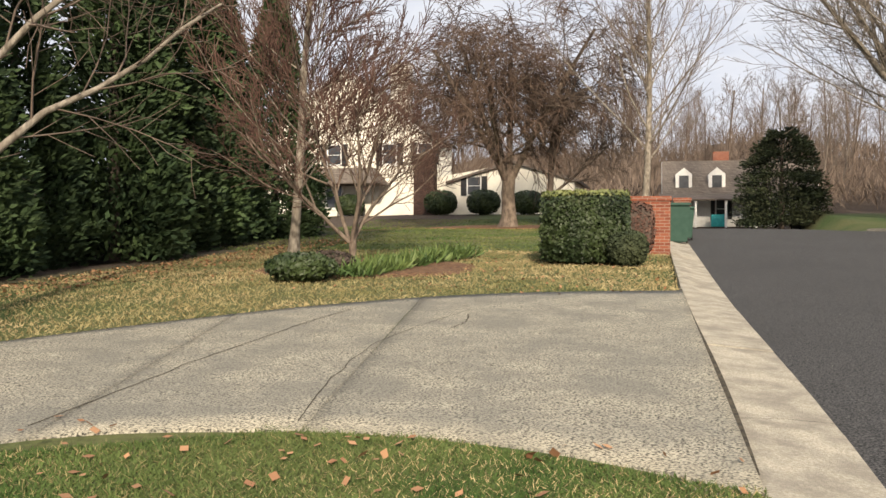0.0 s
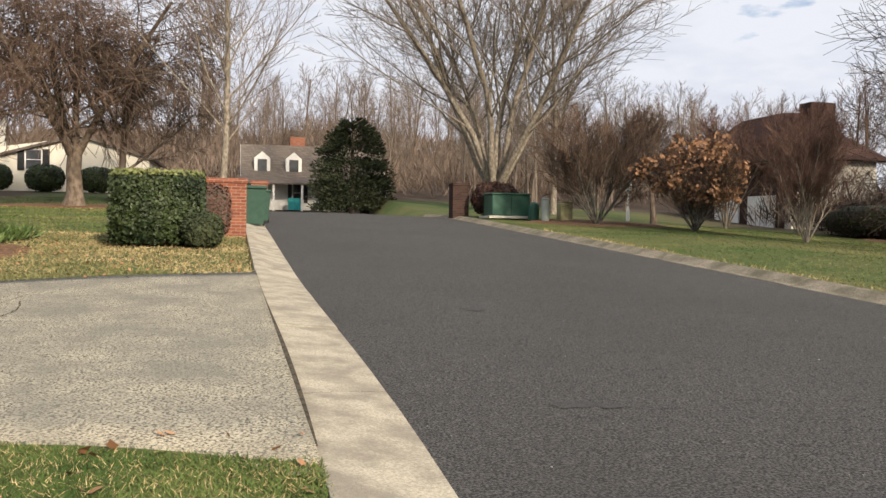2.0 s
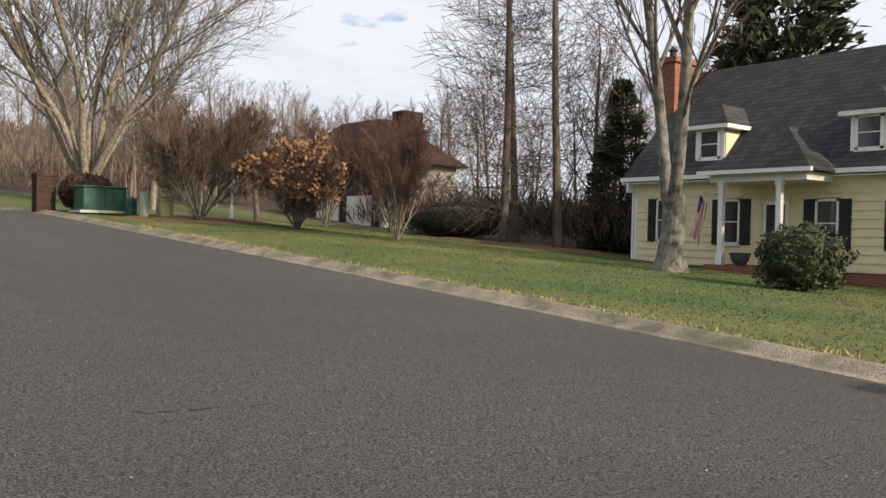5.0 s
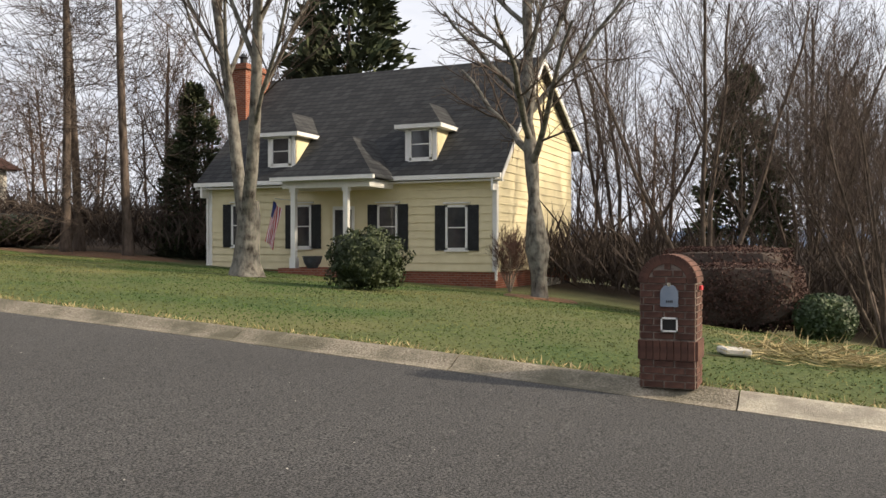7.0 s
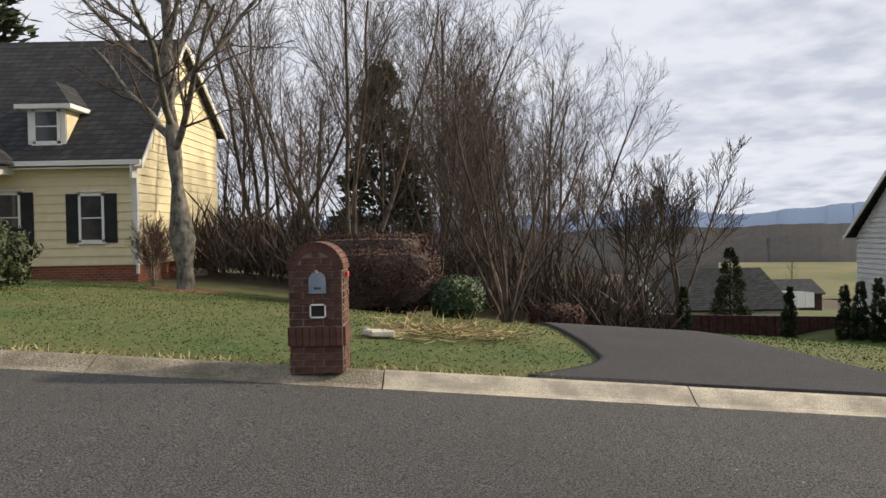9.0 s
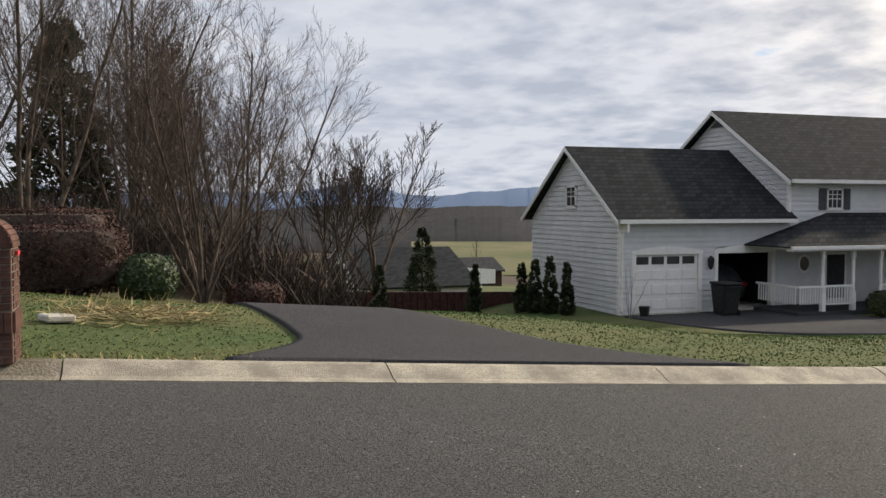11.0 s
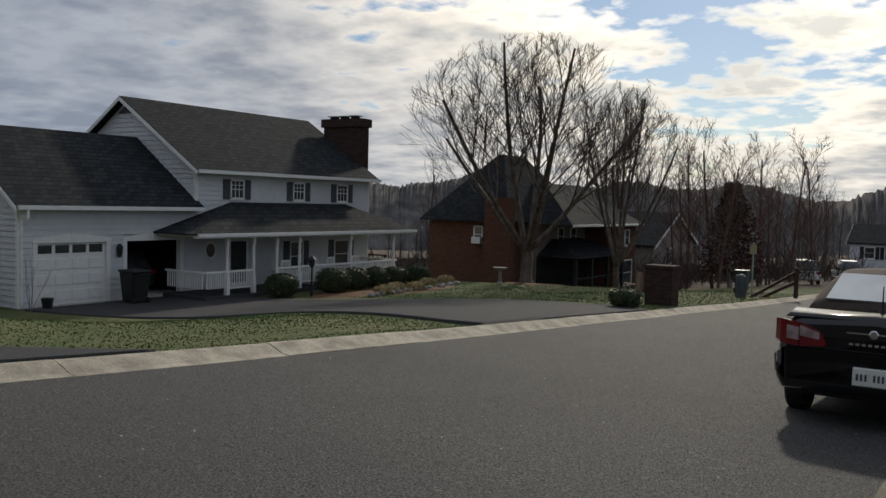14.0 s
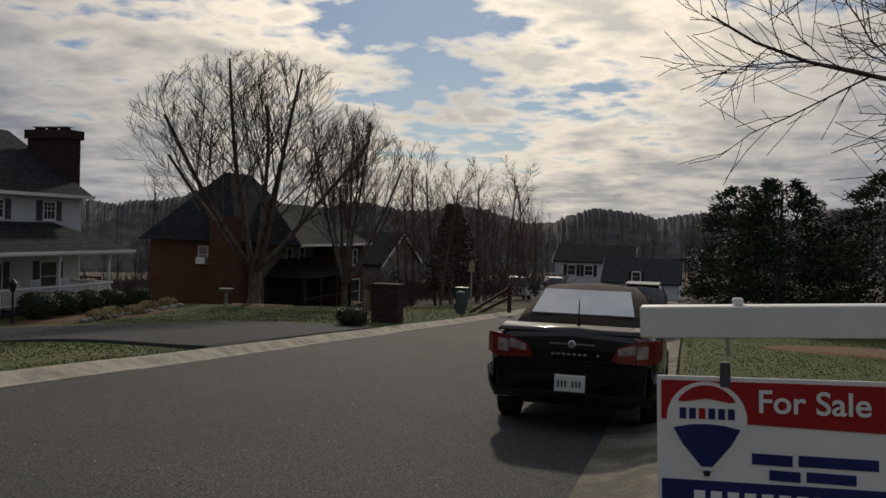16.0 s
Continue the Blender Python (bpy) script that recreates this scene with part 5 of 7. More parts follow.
rc0 = thing("rocking_chair", "white slatted rocking chair on the porch", "chair", pose(26.3, -27.0, GBASE + 0.12, 0, 0, 90), "porch chairs")
part("seat", box(-0.26, 0.26, -0.25, 0.25, 0.40, 0.44), M_WHITE, rc0)
for i in range(5):
    part("slat", box(-0.22 + i * 0.10, -0.17 + i * 0.10, 0.24, 0.27, 0.44, 1.1), M_WHITE, rc0)
part("top_rail", box(-0.27, 0.27, 0.23, 0.28, 1.06, 1.16), M_WHITE, rc0)
for s in (-0.27, 0.24):
    part("rocker", box(s, s + 0.04, -0.45, 0.5, 0.0, 0.05), M_WHITE, rc0)
    part("leg", box(s, s + 0.04, -0.24, -0.2, 0.04, 0.65), M_WHITE, rc0)
    part("leg", box(s, s + 0.04, 0.22, 0.27, 0.04, 1.06), M_WHITE, rc0)
    part("arm", box(s - 0.02, s + 0.06, -0.3, 0.27, 0.63, 0.67), M_WHITE, rc0)
for a in (-29.0, -30.1, -31.9):
    copy_thing(rc0, pose(26.5, a, GBASE + 0.12, 0, 0, 90))


def small_house(name, label, x0, x1, y0, y1, z0, eave, ridge, wall_mat, roof_mat, ridge_axis="y", windows=(), trim=M_WHITE):
    """A gabled house seen from far off; windows: (side, a, z, width, height)."""
    h = thing(name, label, "house")
    if ridge_axis == "y":
        m = (x0 + x1) / 2
        part("wall", prism([(x0, z0), (x0, eave), (m, ridge - 0.15), (x1, eave), (x1, z0)], "y", y0, y1), wall_mat, h)
        for xe in (x0 - 0.4, x1 + 0.4):
            part("roof", slab_between((xe, y0 - 0.3, eave - 0.1), (xe, y1 + 0.3, eave - 0.1), (m, y1 + 0.3, ridge), (m, y0 - 0.3, ridge), 0.15), roof_mat, h)
            for s in (y0 - 0.32, y1 + 0.28):
                part("rake_board", prism([(xe, eave - 0.35), (m, ridge - 0.25), (m, ridge - 0.03), (xe, eave - 0.13)], "y", s, s + 0.05), trim, h)
    else:
        m = (y0 + y1) / 2
        part("wall", prism([(y0, z0), (y0, eave), (m, ridge - 0.15), (y1, eave), (y1, z0)], "x", x0, x1), wall_mat, h)
        for ye in (y0 - 0.4, y1 + 0.4):
            part("roof", slab_between((x0 - 0.3, ye, eave - 0.1), (x1 + 0.3, ye, eave - 0.1), (x1 + 0.3, m, ridge), (x0 - 0.3, m, ridge), 0.15), roof_mat, h)
            for s in (x0 - 0.32, x1 + 0.28):
                part("rake_board", prism([(ye, eave - 0.35), (m, ridge - 0.25), (m, ridge - 0.03), (ye, eave - 0.13)], "x", s, s + 0.05), trim, h)
    for side, a, z, w, hh, sh in windows:
        axis, at, f = {"w": ("y", x0, -1), "e": ("y", x1, 1), "s": ("x", y0, -1), "n": ("x", y1, 1)}[side]
        window(h, axis, at, f, a - w / 2, a + w / 2, z, z + hh, sh, M_SHUTTER, (0, 0), False, 0.1)
    return h


# hedges and shrubs
def leafy(name, label, x, y, rx, ry, rz, n, leaf, material, seed, square=0.0, category="shrub", lift=0.0, group="", top=None, loose=0.07):
    """A clipped or loose shrub of small leaves over a dark twiggy core. square: 0 round, 1 box."""
    r = np.random.default_rng(seed)
    d = r.normal(0, 1, (n, 3))
    d /= np.linalg.norm(d, axis=1, keepdims=True)
    cube = d / np.max(np.abs(d), axis=1, keepdims=True)
    s = d * (1 - square) + cube * square
    wob = np.array([1 + loose * noise.noise(Vector((p[0] * 3, p[1] * 3, p[2] * 3 + seed))) for p in s])
    depth = 1 - 0.16 * r.uniform(0, 1, n) ** 2
    P = s * (wob * depth)[:, None] * np.array([rx, ry, rz]) + np.array([0, 0, rz + lift])
    keep = P[:, 2] > 0.02
    t = thing(name, label, category, pose(x, y, ground_z(x, y)), group)
    P, d = P[keep], d[keep]
    # leaves in the topmost band take the second, lighter colour
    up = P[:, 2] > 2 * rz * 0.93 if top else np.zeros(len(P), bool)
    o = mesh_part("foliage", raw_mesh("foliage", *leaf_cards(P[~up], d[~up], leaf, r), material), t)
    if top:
        mesh_part("young_growth", raw_mesh("young_growth", *leaf_cards(P[up] + np.array([0, 0, 0.02]), d[up], leaf, r), top), t, "yellow-green leaves on top")
    bm = bmesh.new()
    bmesh.ops.create_icosphere(bm, subdivisions=3, radius=1.0)
    for v in bm.verts:
        c = v.co / max(abs(v.co.x), abs(v.co.y), abs(v.co.z))
        q = v.co * (1 - square) + c * square
        v.co = (q.x * rx * 0.86, q.y * ry * 0.86, max(0.0, q.z * rz * 0.88 + rz + lift))
    part("core", bm, M_BOXWOOD if material not in (M_REDHEDGE, M_TWIGRED) else M_TWIGDARK, t)
    return t


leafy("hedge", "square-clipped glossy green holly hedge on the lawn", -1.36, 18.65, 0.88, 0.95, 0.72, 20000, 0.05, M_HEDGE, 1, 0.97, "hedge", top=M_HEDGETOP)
leafy("shrub", "small brownish-green shrub at the hedge", -0.48, 17.75, 0.40, 0.40, 0.35, 3500, 0.045, M_CEDAR, 2, 0.3)
leafy("shrub", "loose green shrub on the front lawn", 17.75, 9.5, 0.80, 0.80, 0.66, 7500, 0.05, M_BOXWOOD, 3, 0.3, loose=0.42)
leafy("hedge", "broad rounded maroon hedge", 20.9, 1.75, 1.1, 1.5, 0.75, 15000, 0.04, M_REDHEDGE, 4, 0.8, "hedge")
leafy("hedge", "broad rounded maroon hedge", 22.8, 2.1, 1.1, 1.6, 1.0, 15000, 0.04, M_REDHEDGE, 5, 0.8, "hedge")
leafy("shrub", "clipped round green shrub beside the maroon hedge", 20.4, -0.1, 0.8, 0.65, 0.52, 5000, 0.05, M_HEDGE, 6, 0.35)
leafy("shrub", "low dark shrub beside the drive", 25.1, -3.0, 0.9, 0.8, 0.45, 3000, 0.06, M_REDHEDGE, 7, 0.2)
for i, (x, a, s) in enumerate(((24.3, -25.0, 0.55), (23.9, -27.6, 0.62), (24.1, -29.2, 0.58), (24.1, -30.7, 0.55), (24.1, -32.2, 0.52), (24.0, -33.8, 0.55))):
    leafy("shrub", "clipped dark round boxwood before the porch", x, a, s * 1.12, s * 1.12, s * 0.85, 2600, 0.05, M_BOXWOOD, 20 + i, 0.25, group="porch boxwoods")
for i, (x, a, s) in enumerate(((21.6, -28.0, 0.35), (21.9, -29.3, 0.4), (21.8, -30.6, 0.36), (22.4, -32.4, 0.4), (22.8, -34.5, 0.4))):
    leafy("ornamental_grass", "low straw-coloured clump in the flower bed", x, a, s, s, s * 0.5, 700, 0.10, M_STRAW, 40 + i, 0.0, "plant", group="bed clumps")
lb = bare_tree("rounded dry shrub full of brown oak-like leaves", 15.9, 27.6, B_GREY, 70, 0.72, "oakleaf_shrub", category="shrub")
r = np.random.default_rng(8)
d = r.normal(0, 1, (3600, 3))
d /= np.linalg.norm(d, axis=1, keepdims=True)
P = d * (r.uniform(0.35, 1, (3600, 1)) ** 0.5) * np.array([2.4, 2.4, 1.7]) + np.array([0, 0, 2.9])
P += np.array([noise.noise_vector(Vector(p) * 0.9) for p in P]) * 0.9
P = P[np.array([noise.noise(Vector(p) * 1.4) for p in P]) > -0.12]
mesh_part("dead_leaves", raw_mesh("dead_leaves", *leaf_cards(P, r.normal(0, 1, P.shape), 0.17, r, 1.5, 1.0), M_BROWNLEAF), lb, "clinging brown leaves")
leafy("hedge", "dark clipped hedge under the cypresses", 26.0, 30.8, 1.6, 2.6, 0.75, 5000, 0.07, M_TWIGDARK, 9, 0.4, "hedge")
leafy("shrub", "dark evergreen shrub behind the electrical cabinet", 10.9, 35.3, 1.0, 0.8, 0.75, 2500, 0.08, M_REDHEDGE, 10, 0.2)
for i, (x, a, s) in enumerate(((-13.4, 55.0, 1.0), (-10.6, 55.2, 1.0), (-7.7, 55.0, 0.95), (-20.0, 56.0, 0.9))):
    leafy("shrub", "rounded green foundation shrub at the white house", x, a, s * 1.1, s, s * 0.8, 2500, 0.09, M_HEDGE, 60 + i, 0.2, group="foundation shrubs")
leafy("shrub", "low spreading juniper in the planted bed", -5.8, 13.8, 0.62, 0.5, 0.24, 2600, 0.06, M_HEDGE, 70, 0.0)
leafy("shrub", "low twiggy shrub in the planted bed", -5.75, 15.0, 0.5, 0.5, 0.22, 1800, 0.05, M_TWIGDARK, 71, 0.0)
bare_tree("straggly bare rose at the house corner", 24.3, 8.3, B_RED, 20, 0.5, "bare_rose", category="shrub")

ARB = conifer(50, 2.1, 0.30, 5200, 0.12, M_BOXWOOD, power=0.5, droop=0.1)
for i, (x, a) in enumerate(((32.0, -6.9), (33.0, -8.7), (32.6, -12.5), (31.4, -14.0), (30.6, -14.2), (29.7, -14.4), (28.9, -14.7))):
    evergreen("slim dark green arborvitae in a row", x, a, ARB, i * 50, 0.92 + 0.05 * (i % 3), "arborvitae", "arborvitae row")
PINE = conifer(51, 8.5, 3.7, 20000, 0.34, M_CEDAR, round_top=True, base=0.1)
evergreen("broad dense dark cedar at the street corner", 7.6, 56.0, PINE, 0, 0.72, "cedar_tree")
CEDAR = conifer(52, 8.0, 2.2, 12000, 0.3, M_CEDAR, power=0.6)
evergreen("dark evergreen beside the yellow house", 29.5, 24.0, CEDAR, 0, 0.9, "cedar_tree")
evergreen("dark cedar among the bare trees", 39.0, 3.0, CEDAR, 90, 1.25, "cedar_tree")
evergreen("dark cedar behind the drive", 46.0, -14.6, CEDAR, 200, 0.5, "cedar_tree")
HOLLY = conifer(53, 6.9, 2.8, 20000, 0.22, M_BOXWOOD, round_top=True)
for x, a, s in ((-3.6, -40.0, 0.92), (-7.5, -38.0, 0.95), (-2.3, -45.0, 0.95), (-11.5, -36.0, 0.95)):
    evergreen("broad dark evergreen beyond the mulch bed", x, a, HOLLY, x * 60, s, "holly_tree", "evergreens by the verge")
PINETOP = conifer(54, 13.0, 3.2, 5000, 0.6, M_CEDAR, round_top=True, base=0.55)
evergreen("tall pine behind the yellow house roof", 39.0, 22.0, PINETOP, 0, 1.15, "pine_tree")

# liriope edging
r = np.random.default_rng(80)
lir = thing("liriope_border", "strappy green border grass round the planted bed", "plant", kind="stuff")
P = np.stack([r.uniform(-6.0, -3.6, 5200), r.uniform(14.4, 20.0, 5200)], 1)
m = np.abs(P[:, 0] + 5.15 - (P[:, 1] - 15.0) * 0.17) < 0.42
P = P[m]
P3 = np.array([(a, b, ground_z(a, b)) for a, b in P])
D = np.stack([r.normal(0, 0.7, len(P)), r.normal(0, 0.7, len(P)), np.full(len(P), 0.9)], 1)
D /= np.linalg.norm(D, axis=1, keepdims=True)
mesh_part("leaves", raw_mesh("liriope", *sprays(P3, D, 0.36, 0.035, r), M_LIRIOPE), lir)


# brick mailbox with separate bricks
def brick_mesh(w, h, d, material):
    me = bpy.data.meshes.new("brick")
    bm = box(-w / 2, w / 2, -d, d, -h / 2, h / 2, 0.004)
    bm.to_mesh(me)
    bm.free()
    me.materials.append(material)
    return me


def arch_z(a, half, spring):
    return spring + math.sqrt(max(0.0, half * half - a * a))


BX, BY, BZ = 9.10, 1.36, ground_z(9.16, 1.36) - 0.03
mb = thing("brick_mailbox", "arched brown brick mailbox pillar at the kerb", "mailbox", pose(BX, BY, BZ, 0, 0, 0))
HW, HD, SPR = 0.265, 0.235, 1.03
out = [(-HW, 0.0), (HW, 0.0)] + [(HW * math.cos(t), SPR + HW * math.sin(t)) for t in np.linspace(0, math.pi, 15)]
part("core", prism(out, "x", -HD, HD), M_MORTAR, mb)
rng = random.Random(8)
FULL, SIDE = brick_mesh(0.19, 0.057, 0.012, M_BRICKDARK), brick_mesh(0.092, 0.057, 0.012, M_BRICKDARK)
SOLD = brick_mesh(0.062, 0.19, 0.026, M_BRICKDARK)
SOLDS = brick_mesh(0.062, 0.19, 0.026, M_BRICKDARK)
ROW = 0.068
k = 0
while k * ROW + 0.05 < SPR + HW - 0.06:
    z = 0.036 + k * ROW
    if 0.27 < z < 0.47:
        k += 1
        continue
    half = HW if z + 0.03 < SPR else math.sqrt(max(0.0, (HW - 0.07) ** 2 - (z + 0.03 - SPR) ** 2))
    edges, a = [], -half + (0.0 if k % 2 else -0.1)
    while a < half - 0.02:
        lo, hi = max(a, -half), min(a + 0.195, half)
        if hi - lo > 0.025:
            edges.append((lo, hi))
        a += 0.20
    for face in (-1, 1):
        for lo, hi in edges:
            o = mesh_part("brick", FULL, mb)
            o.matrix_local = Matrix.Translation((face * HD, (lo + hi) / 2, z)) @ Euler((0, 0, radians(90))).to_matrix().to_4x4() @ Matrix.Diagonal(((hi - lo - 0.01) / 0.19, rng.uniform(0.8, 1.3), 1, 1))
    if z < SPR + 0.02:
        for face in (-1, 1):
            for j in range(3):
                o = mesh_part("brick", FULL if (j + k) % 2 else SIDE, mb)
                o.matrix_local = Matrix.Translation((-HD + (0.1, 0.235, 0.37)[j], face * HW, z)) @ Matrix.Diagonal((0.13 / (0.19 if (j + k) % 2 else 0.092), rng.uniform(0.8, 1.3), 1, 1))
    k += 1
for face in (-1, 1):
    for j in range(8):
        o = mesh_part("brick", SOLD, mb)
        o.matrix_local = Matrix.Translation((face * HD, -HW + 0.035 + j * 0.0665, 0.37)) @ Euler((0, 0, radians(90))).to_matrix().to_4x4()
    for j in range(7):
        o = mesh_part("brick", SOLDS, mb)
        o.matrix_local = Matrix.Translation((-HD + 0.035 + j * 0.0665, face * HW, 0.37))
VOUS = brick_mesh(0.052, 0.095, HD + 0.014, M_BRICKDARK)
for j in range(15):
    t = math.pi * (j + 0.5) / 15
    o = mesh_part("brick", VOUS, mb)
    o.matrix_local = Matrix.Translation((0, (HW - 0.03) * math.cos(t), SPR + (HW - 0.03) * math.sin(t))) @ Euler((t - math.pi / 2, 0, 0)).to_matrix().to_4x4() @ Euler((0, 0, radians(90))).to_matrix().to_4x4()
dp = [(0.085, 0.80), (-0.085, 0.80)] + [(-0.085 * math.cos(t), 0.93 + 0.085 * math.sin(t)) for t in np.linspace(0, math.pi, 11)]
md = part("mailbox_door", prism([(a - 0.02, z) for a, z in dp], "x", -HD - 0.035, -HD + 0.02), M_MAILMETAL, mb, "blue-grey metal mailbox door")
part("latch", box(-HD - 0.055, -HD - 0.03, -0.035, -0.005, 1.0, 1.035), M_CHROME, md)
for j in range(4):
    part("number_bar", box(-HD - 0.038, -HD - 0.03, -0.055 + j * 0.018, -0.043 + j * 0.018, 0.84, 0.862), M_SHUTTER, md)
bm = bmesh.new()
for q in ((-0.10, 0.06, 0.68, 0.695), (-0.10, 0.06, 0.555, 0.57), (-0.10, -0.086, 0.555, 0.695), (0.046, 0.06, 0.555, 0.695)):
    add_box(bm, -HD - 0.034, -HD + 0.02, q[0], q[1], q[2], q[3])
ns = part("paper_slot", bm, M_WHITE, mb, "white-framed newspaper slot")
# dark plate on the face stands for the shade in the slot
part("slot_shade", box(-HD - 0.02, -HD + 0.01, -0.09, 0.05, 0.565, 0.685), M_DARK, ns)
part("flag", box(-0.1, 0.04, -HW - 0.04, -HW - 0.018, 0.96, 1.0), M_FLAGRED, mb, "small red flag")


def brick_pillar(label, x, y, w, d, h, material=None, cap=True):
    p = thing("brick_pillar", label, "pillar", pose(x, y, ground_z(x, y) - 0.05))
    part("shaft", box(-w / 2, w / 2, -d / 2, d / 2, 0, h), material or M_BRICKWALL, p)
    if cap:
        part("cap", box(-w / 2 - 0.03, w / 2 + 0.03, -d / 2 - 0.03, d / 2 + 0.03, h, h + 0.12, 0.015), material or M_BRICKWALL, p)
    return p


PB = brick_pillar("wide red brick mailbox pillar partly overgrown by ivy", -0.07, 21.6, 0.97, 0.7, 1.28, M_BRICKWALL)
leafy("ivy", "dry reddish creeper on the brick pillar", -0.35, 21.2, 0.42, 0.2, 0.62, 1500, 0.05, M_TWIGRED, 12, 0.4, "plant")
brick_pillar("red brick pillar at a drive entrance", 1.05, 33.0, 0.6, 0.6, 1.3)
brick_pillar("brown brick pillar at a drive entrance", 9.55, 36.2, 0.7, 0.7, 1.45, M_BRICKCHIM)
brick_pillar("dark brick mailbox pillar at the kerb", 9.30, -26.0, 0.85, 0.65, 1.15, M_BRICKCHIM)


def wheelie_bin(label, x, y, material, h=1.05, w=0.6, turn=0, z=None):
    b = thing("wheelie_bin", label, "bin", pose(x, y, ground_z(x, y) if z is None else z, 0, 0, turn))
    bm = bmesh.new()
    lo = [bm.verts.new((sx * w * 0.40, sy * w * 0.42, 0.06)) for sx, sy in ((-1, -1), (1, -1), (1, 1), (-1, 1))]
    hi = [bm.verts.new((sx * w * 0.5, sy * w * 0.55, h * 0.92)) for sx, sy in ((-1, -1), (1, -1), (1, 1), (-1, 1))]
    bm.faces.new(lo[::-1])
    bm.faces.new(hi)
    for i in range(4):
        bm.faces.new((lo[i], lo[(i + 1) % 4], hi[(i + 1) % 4], hi[i]))
    bmesh.ops.bevel(bm, geom=bm.edges[:], offset=0.03, segments=2, affect="EDGES")
    part("body", bm, material, b)
    part("lid", box(-w * 0.54, w * 0.54, -w * 0.6, w * 0.6, h * 0.92, h, 0.03), material, b)
    part("handle", box(-w * 0.4, w * 0.4, w * 0.6, w * 0.68, h * 0.86, h * 0.9), material, b)
    for s in (-1, 1):
        o = part("wheel", lathe([(0.11, -0.03), (0.11, 0.03)], 14), M_RUBBER, b)
        o.matrix_local = Matrix.Translation((s * w * 0.42, w * 0.42, 0.11)) @ Euler((0, radians(90), 0)).to_matrix().to_4x4()
    return b


wheelie_bin("dark green wheeled rubbish bin beside the brick pillar", 0.72, 27.4, M_BINGREEN, 1.25, 0.75)
wheelie_bin("dark green wheeled rubbish bin", 1.0, 29.8, M_BINGREEN, 1.1, 0.65)
wheelie_bin("charcoal wheeled rubbish bin before the garage", 26.6, -19.9, M_BINDARK, 1.2, 0.75, 90, z=-2.33)
wheelie_bin("green wheeled rubbish bin far along the verge", 11.0, -42.0, M_BINGREEN)
wheelie_bin("charcoal wheeled bin at the corner lawn", 8.6, 57.0, M_BINDARK, 0.9)

tr = thing("transformer_box", "green steel electrical transformer cabinet on a pad", "transformer", pose(11.0, 34.0, ground_z(11, 34)))
part("pad", box(-0.95, 0.95, -0.75, 0.75, 0, 0.1), M_STONE, tr)
part("cabinet", box(-0.8, 0.8, -0.6, 0.6, 0.1, 0.95, 0.03), M_GREENMETAL, tr)
part("lid", box(-0.84, 0.84, -0.64, 0.64, 0.95, 1.02, 0.02), M_GREENMETAL, tr)
part("door_seam", box(-0.01, 0.01, -0.615, -0.59, 0.12, 0.93), M_SHUTTER, tr)
gp = thing("pedestal", "small green utility pedestal on the verge", "utility box", pose(11.75, 32.8, ground_z(11.75, 32.8)))
part("post", lathe([(0.22, 0), (0.22, 0.55), (0.19, 0.66), (0.08, 0.72)], 14), M_GREENMETAL, gp)
gp = thing("pedestal", "grey cylindrical utility pedestal on the verge", "utility box", pose(11.9, 31.9, ground_z(11.9, 31.9)))
part("post", lathe([(0.16, 0), (0.16, 0.85), (0.17, 0.87), (0.12, 0.93)], 12), M_GREYMETAL, gp)
gp = thing("utility_cabinet", "olive metal utility cabinet in the mulch", "utility box", pose(12.9, 32.4, ground_z(12.9, 32.4)))
part("body", box(-0.27, 0.27, -0.2, 0.2, 0, 0.72, 0.03), M_TANBOX, gp)
part("lid", box(-0.22, 0.29, -0.22, 0.22, 0.72, 0.8, 0.02), M_TANBOX, gp)
lp = thing("lamp_post", "white post lantern in a front yard", "lamp", pose(18.6, 38.6, ground_z(18.6, 38.6)))
part("post", lathe([(0.09, 0), (0.09, 0.5), (0.05, 0.6), (0.045, 1.35)], 10), M_WHITE, lp)
part("lantern", lathe([(0.06, 1.35), (0.14, 1.45), (0.17, 1.72), (0.2, 1.74), (0.04, 1.9)], 8), M_WHITE, lp)
sl = thing("stepping_stone", "pale stone slab lying on the lawn", "stone", pose(11.9, 1.0, ground_z(11.9, 1.0) + 0.03, 4, 2, 20))
part("slab", box(-0.22, 0.22, -0.17, 0.17, -0.04, 0.05, 0.02), M_STONE, sl)
r = np.random.default_rng(81)
pile = thing("straw_pile", "flattened heap of dry stalks on the lawn", "straw", kind="stuff")
P = np.stack([12.2 + r.normal(0, 0.35, 900), 0.1 + np.clip(r.normal(0, 0.5, 900), -1.0, 1.0)], 1)
P3 = np.array([(a, b, ground_z(a, b) + abs(r.normal(0, 0.05))) for a, b in P])
D = np.stack([r.normal(0, 1, 900), r.normal(0, 1, 900), np.abs(r.normal(0, 0.25, 900))], 1)
D /= np.linalg.norm(D, axis=1, keepdims=True)
mesh_part("stalks", raw_mesh("stalks", *sprays(P3, D, 0.34, 0.014, r), M_STRAW), pile)


# parked convertible
CARY = -9.0
car = thing("convertible_car", "black convertible car with closed brown cloth roof, parked", "car", pose(1.33, CARY, road_z(CARY) + 0.01, -3.38, 0, 180))


def section(y, w, zb, zt, crown=0.02, tuck=0.86):
    half = [(0.0, zb), (w * tuck, zb), (w * 0.965, zb + 0.10), (w, zb + 0.30), (w * 0.985, zt - 0.20), (w * 0.93, zt - 0.06), (w * 0.78, zt - 0.005), (0.0, zt + crown)]
    return [(x, y, z) for x, z in half] + [(-x, y, z) for x, z in half[-2:0:-1]]


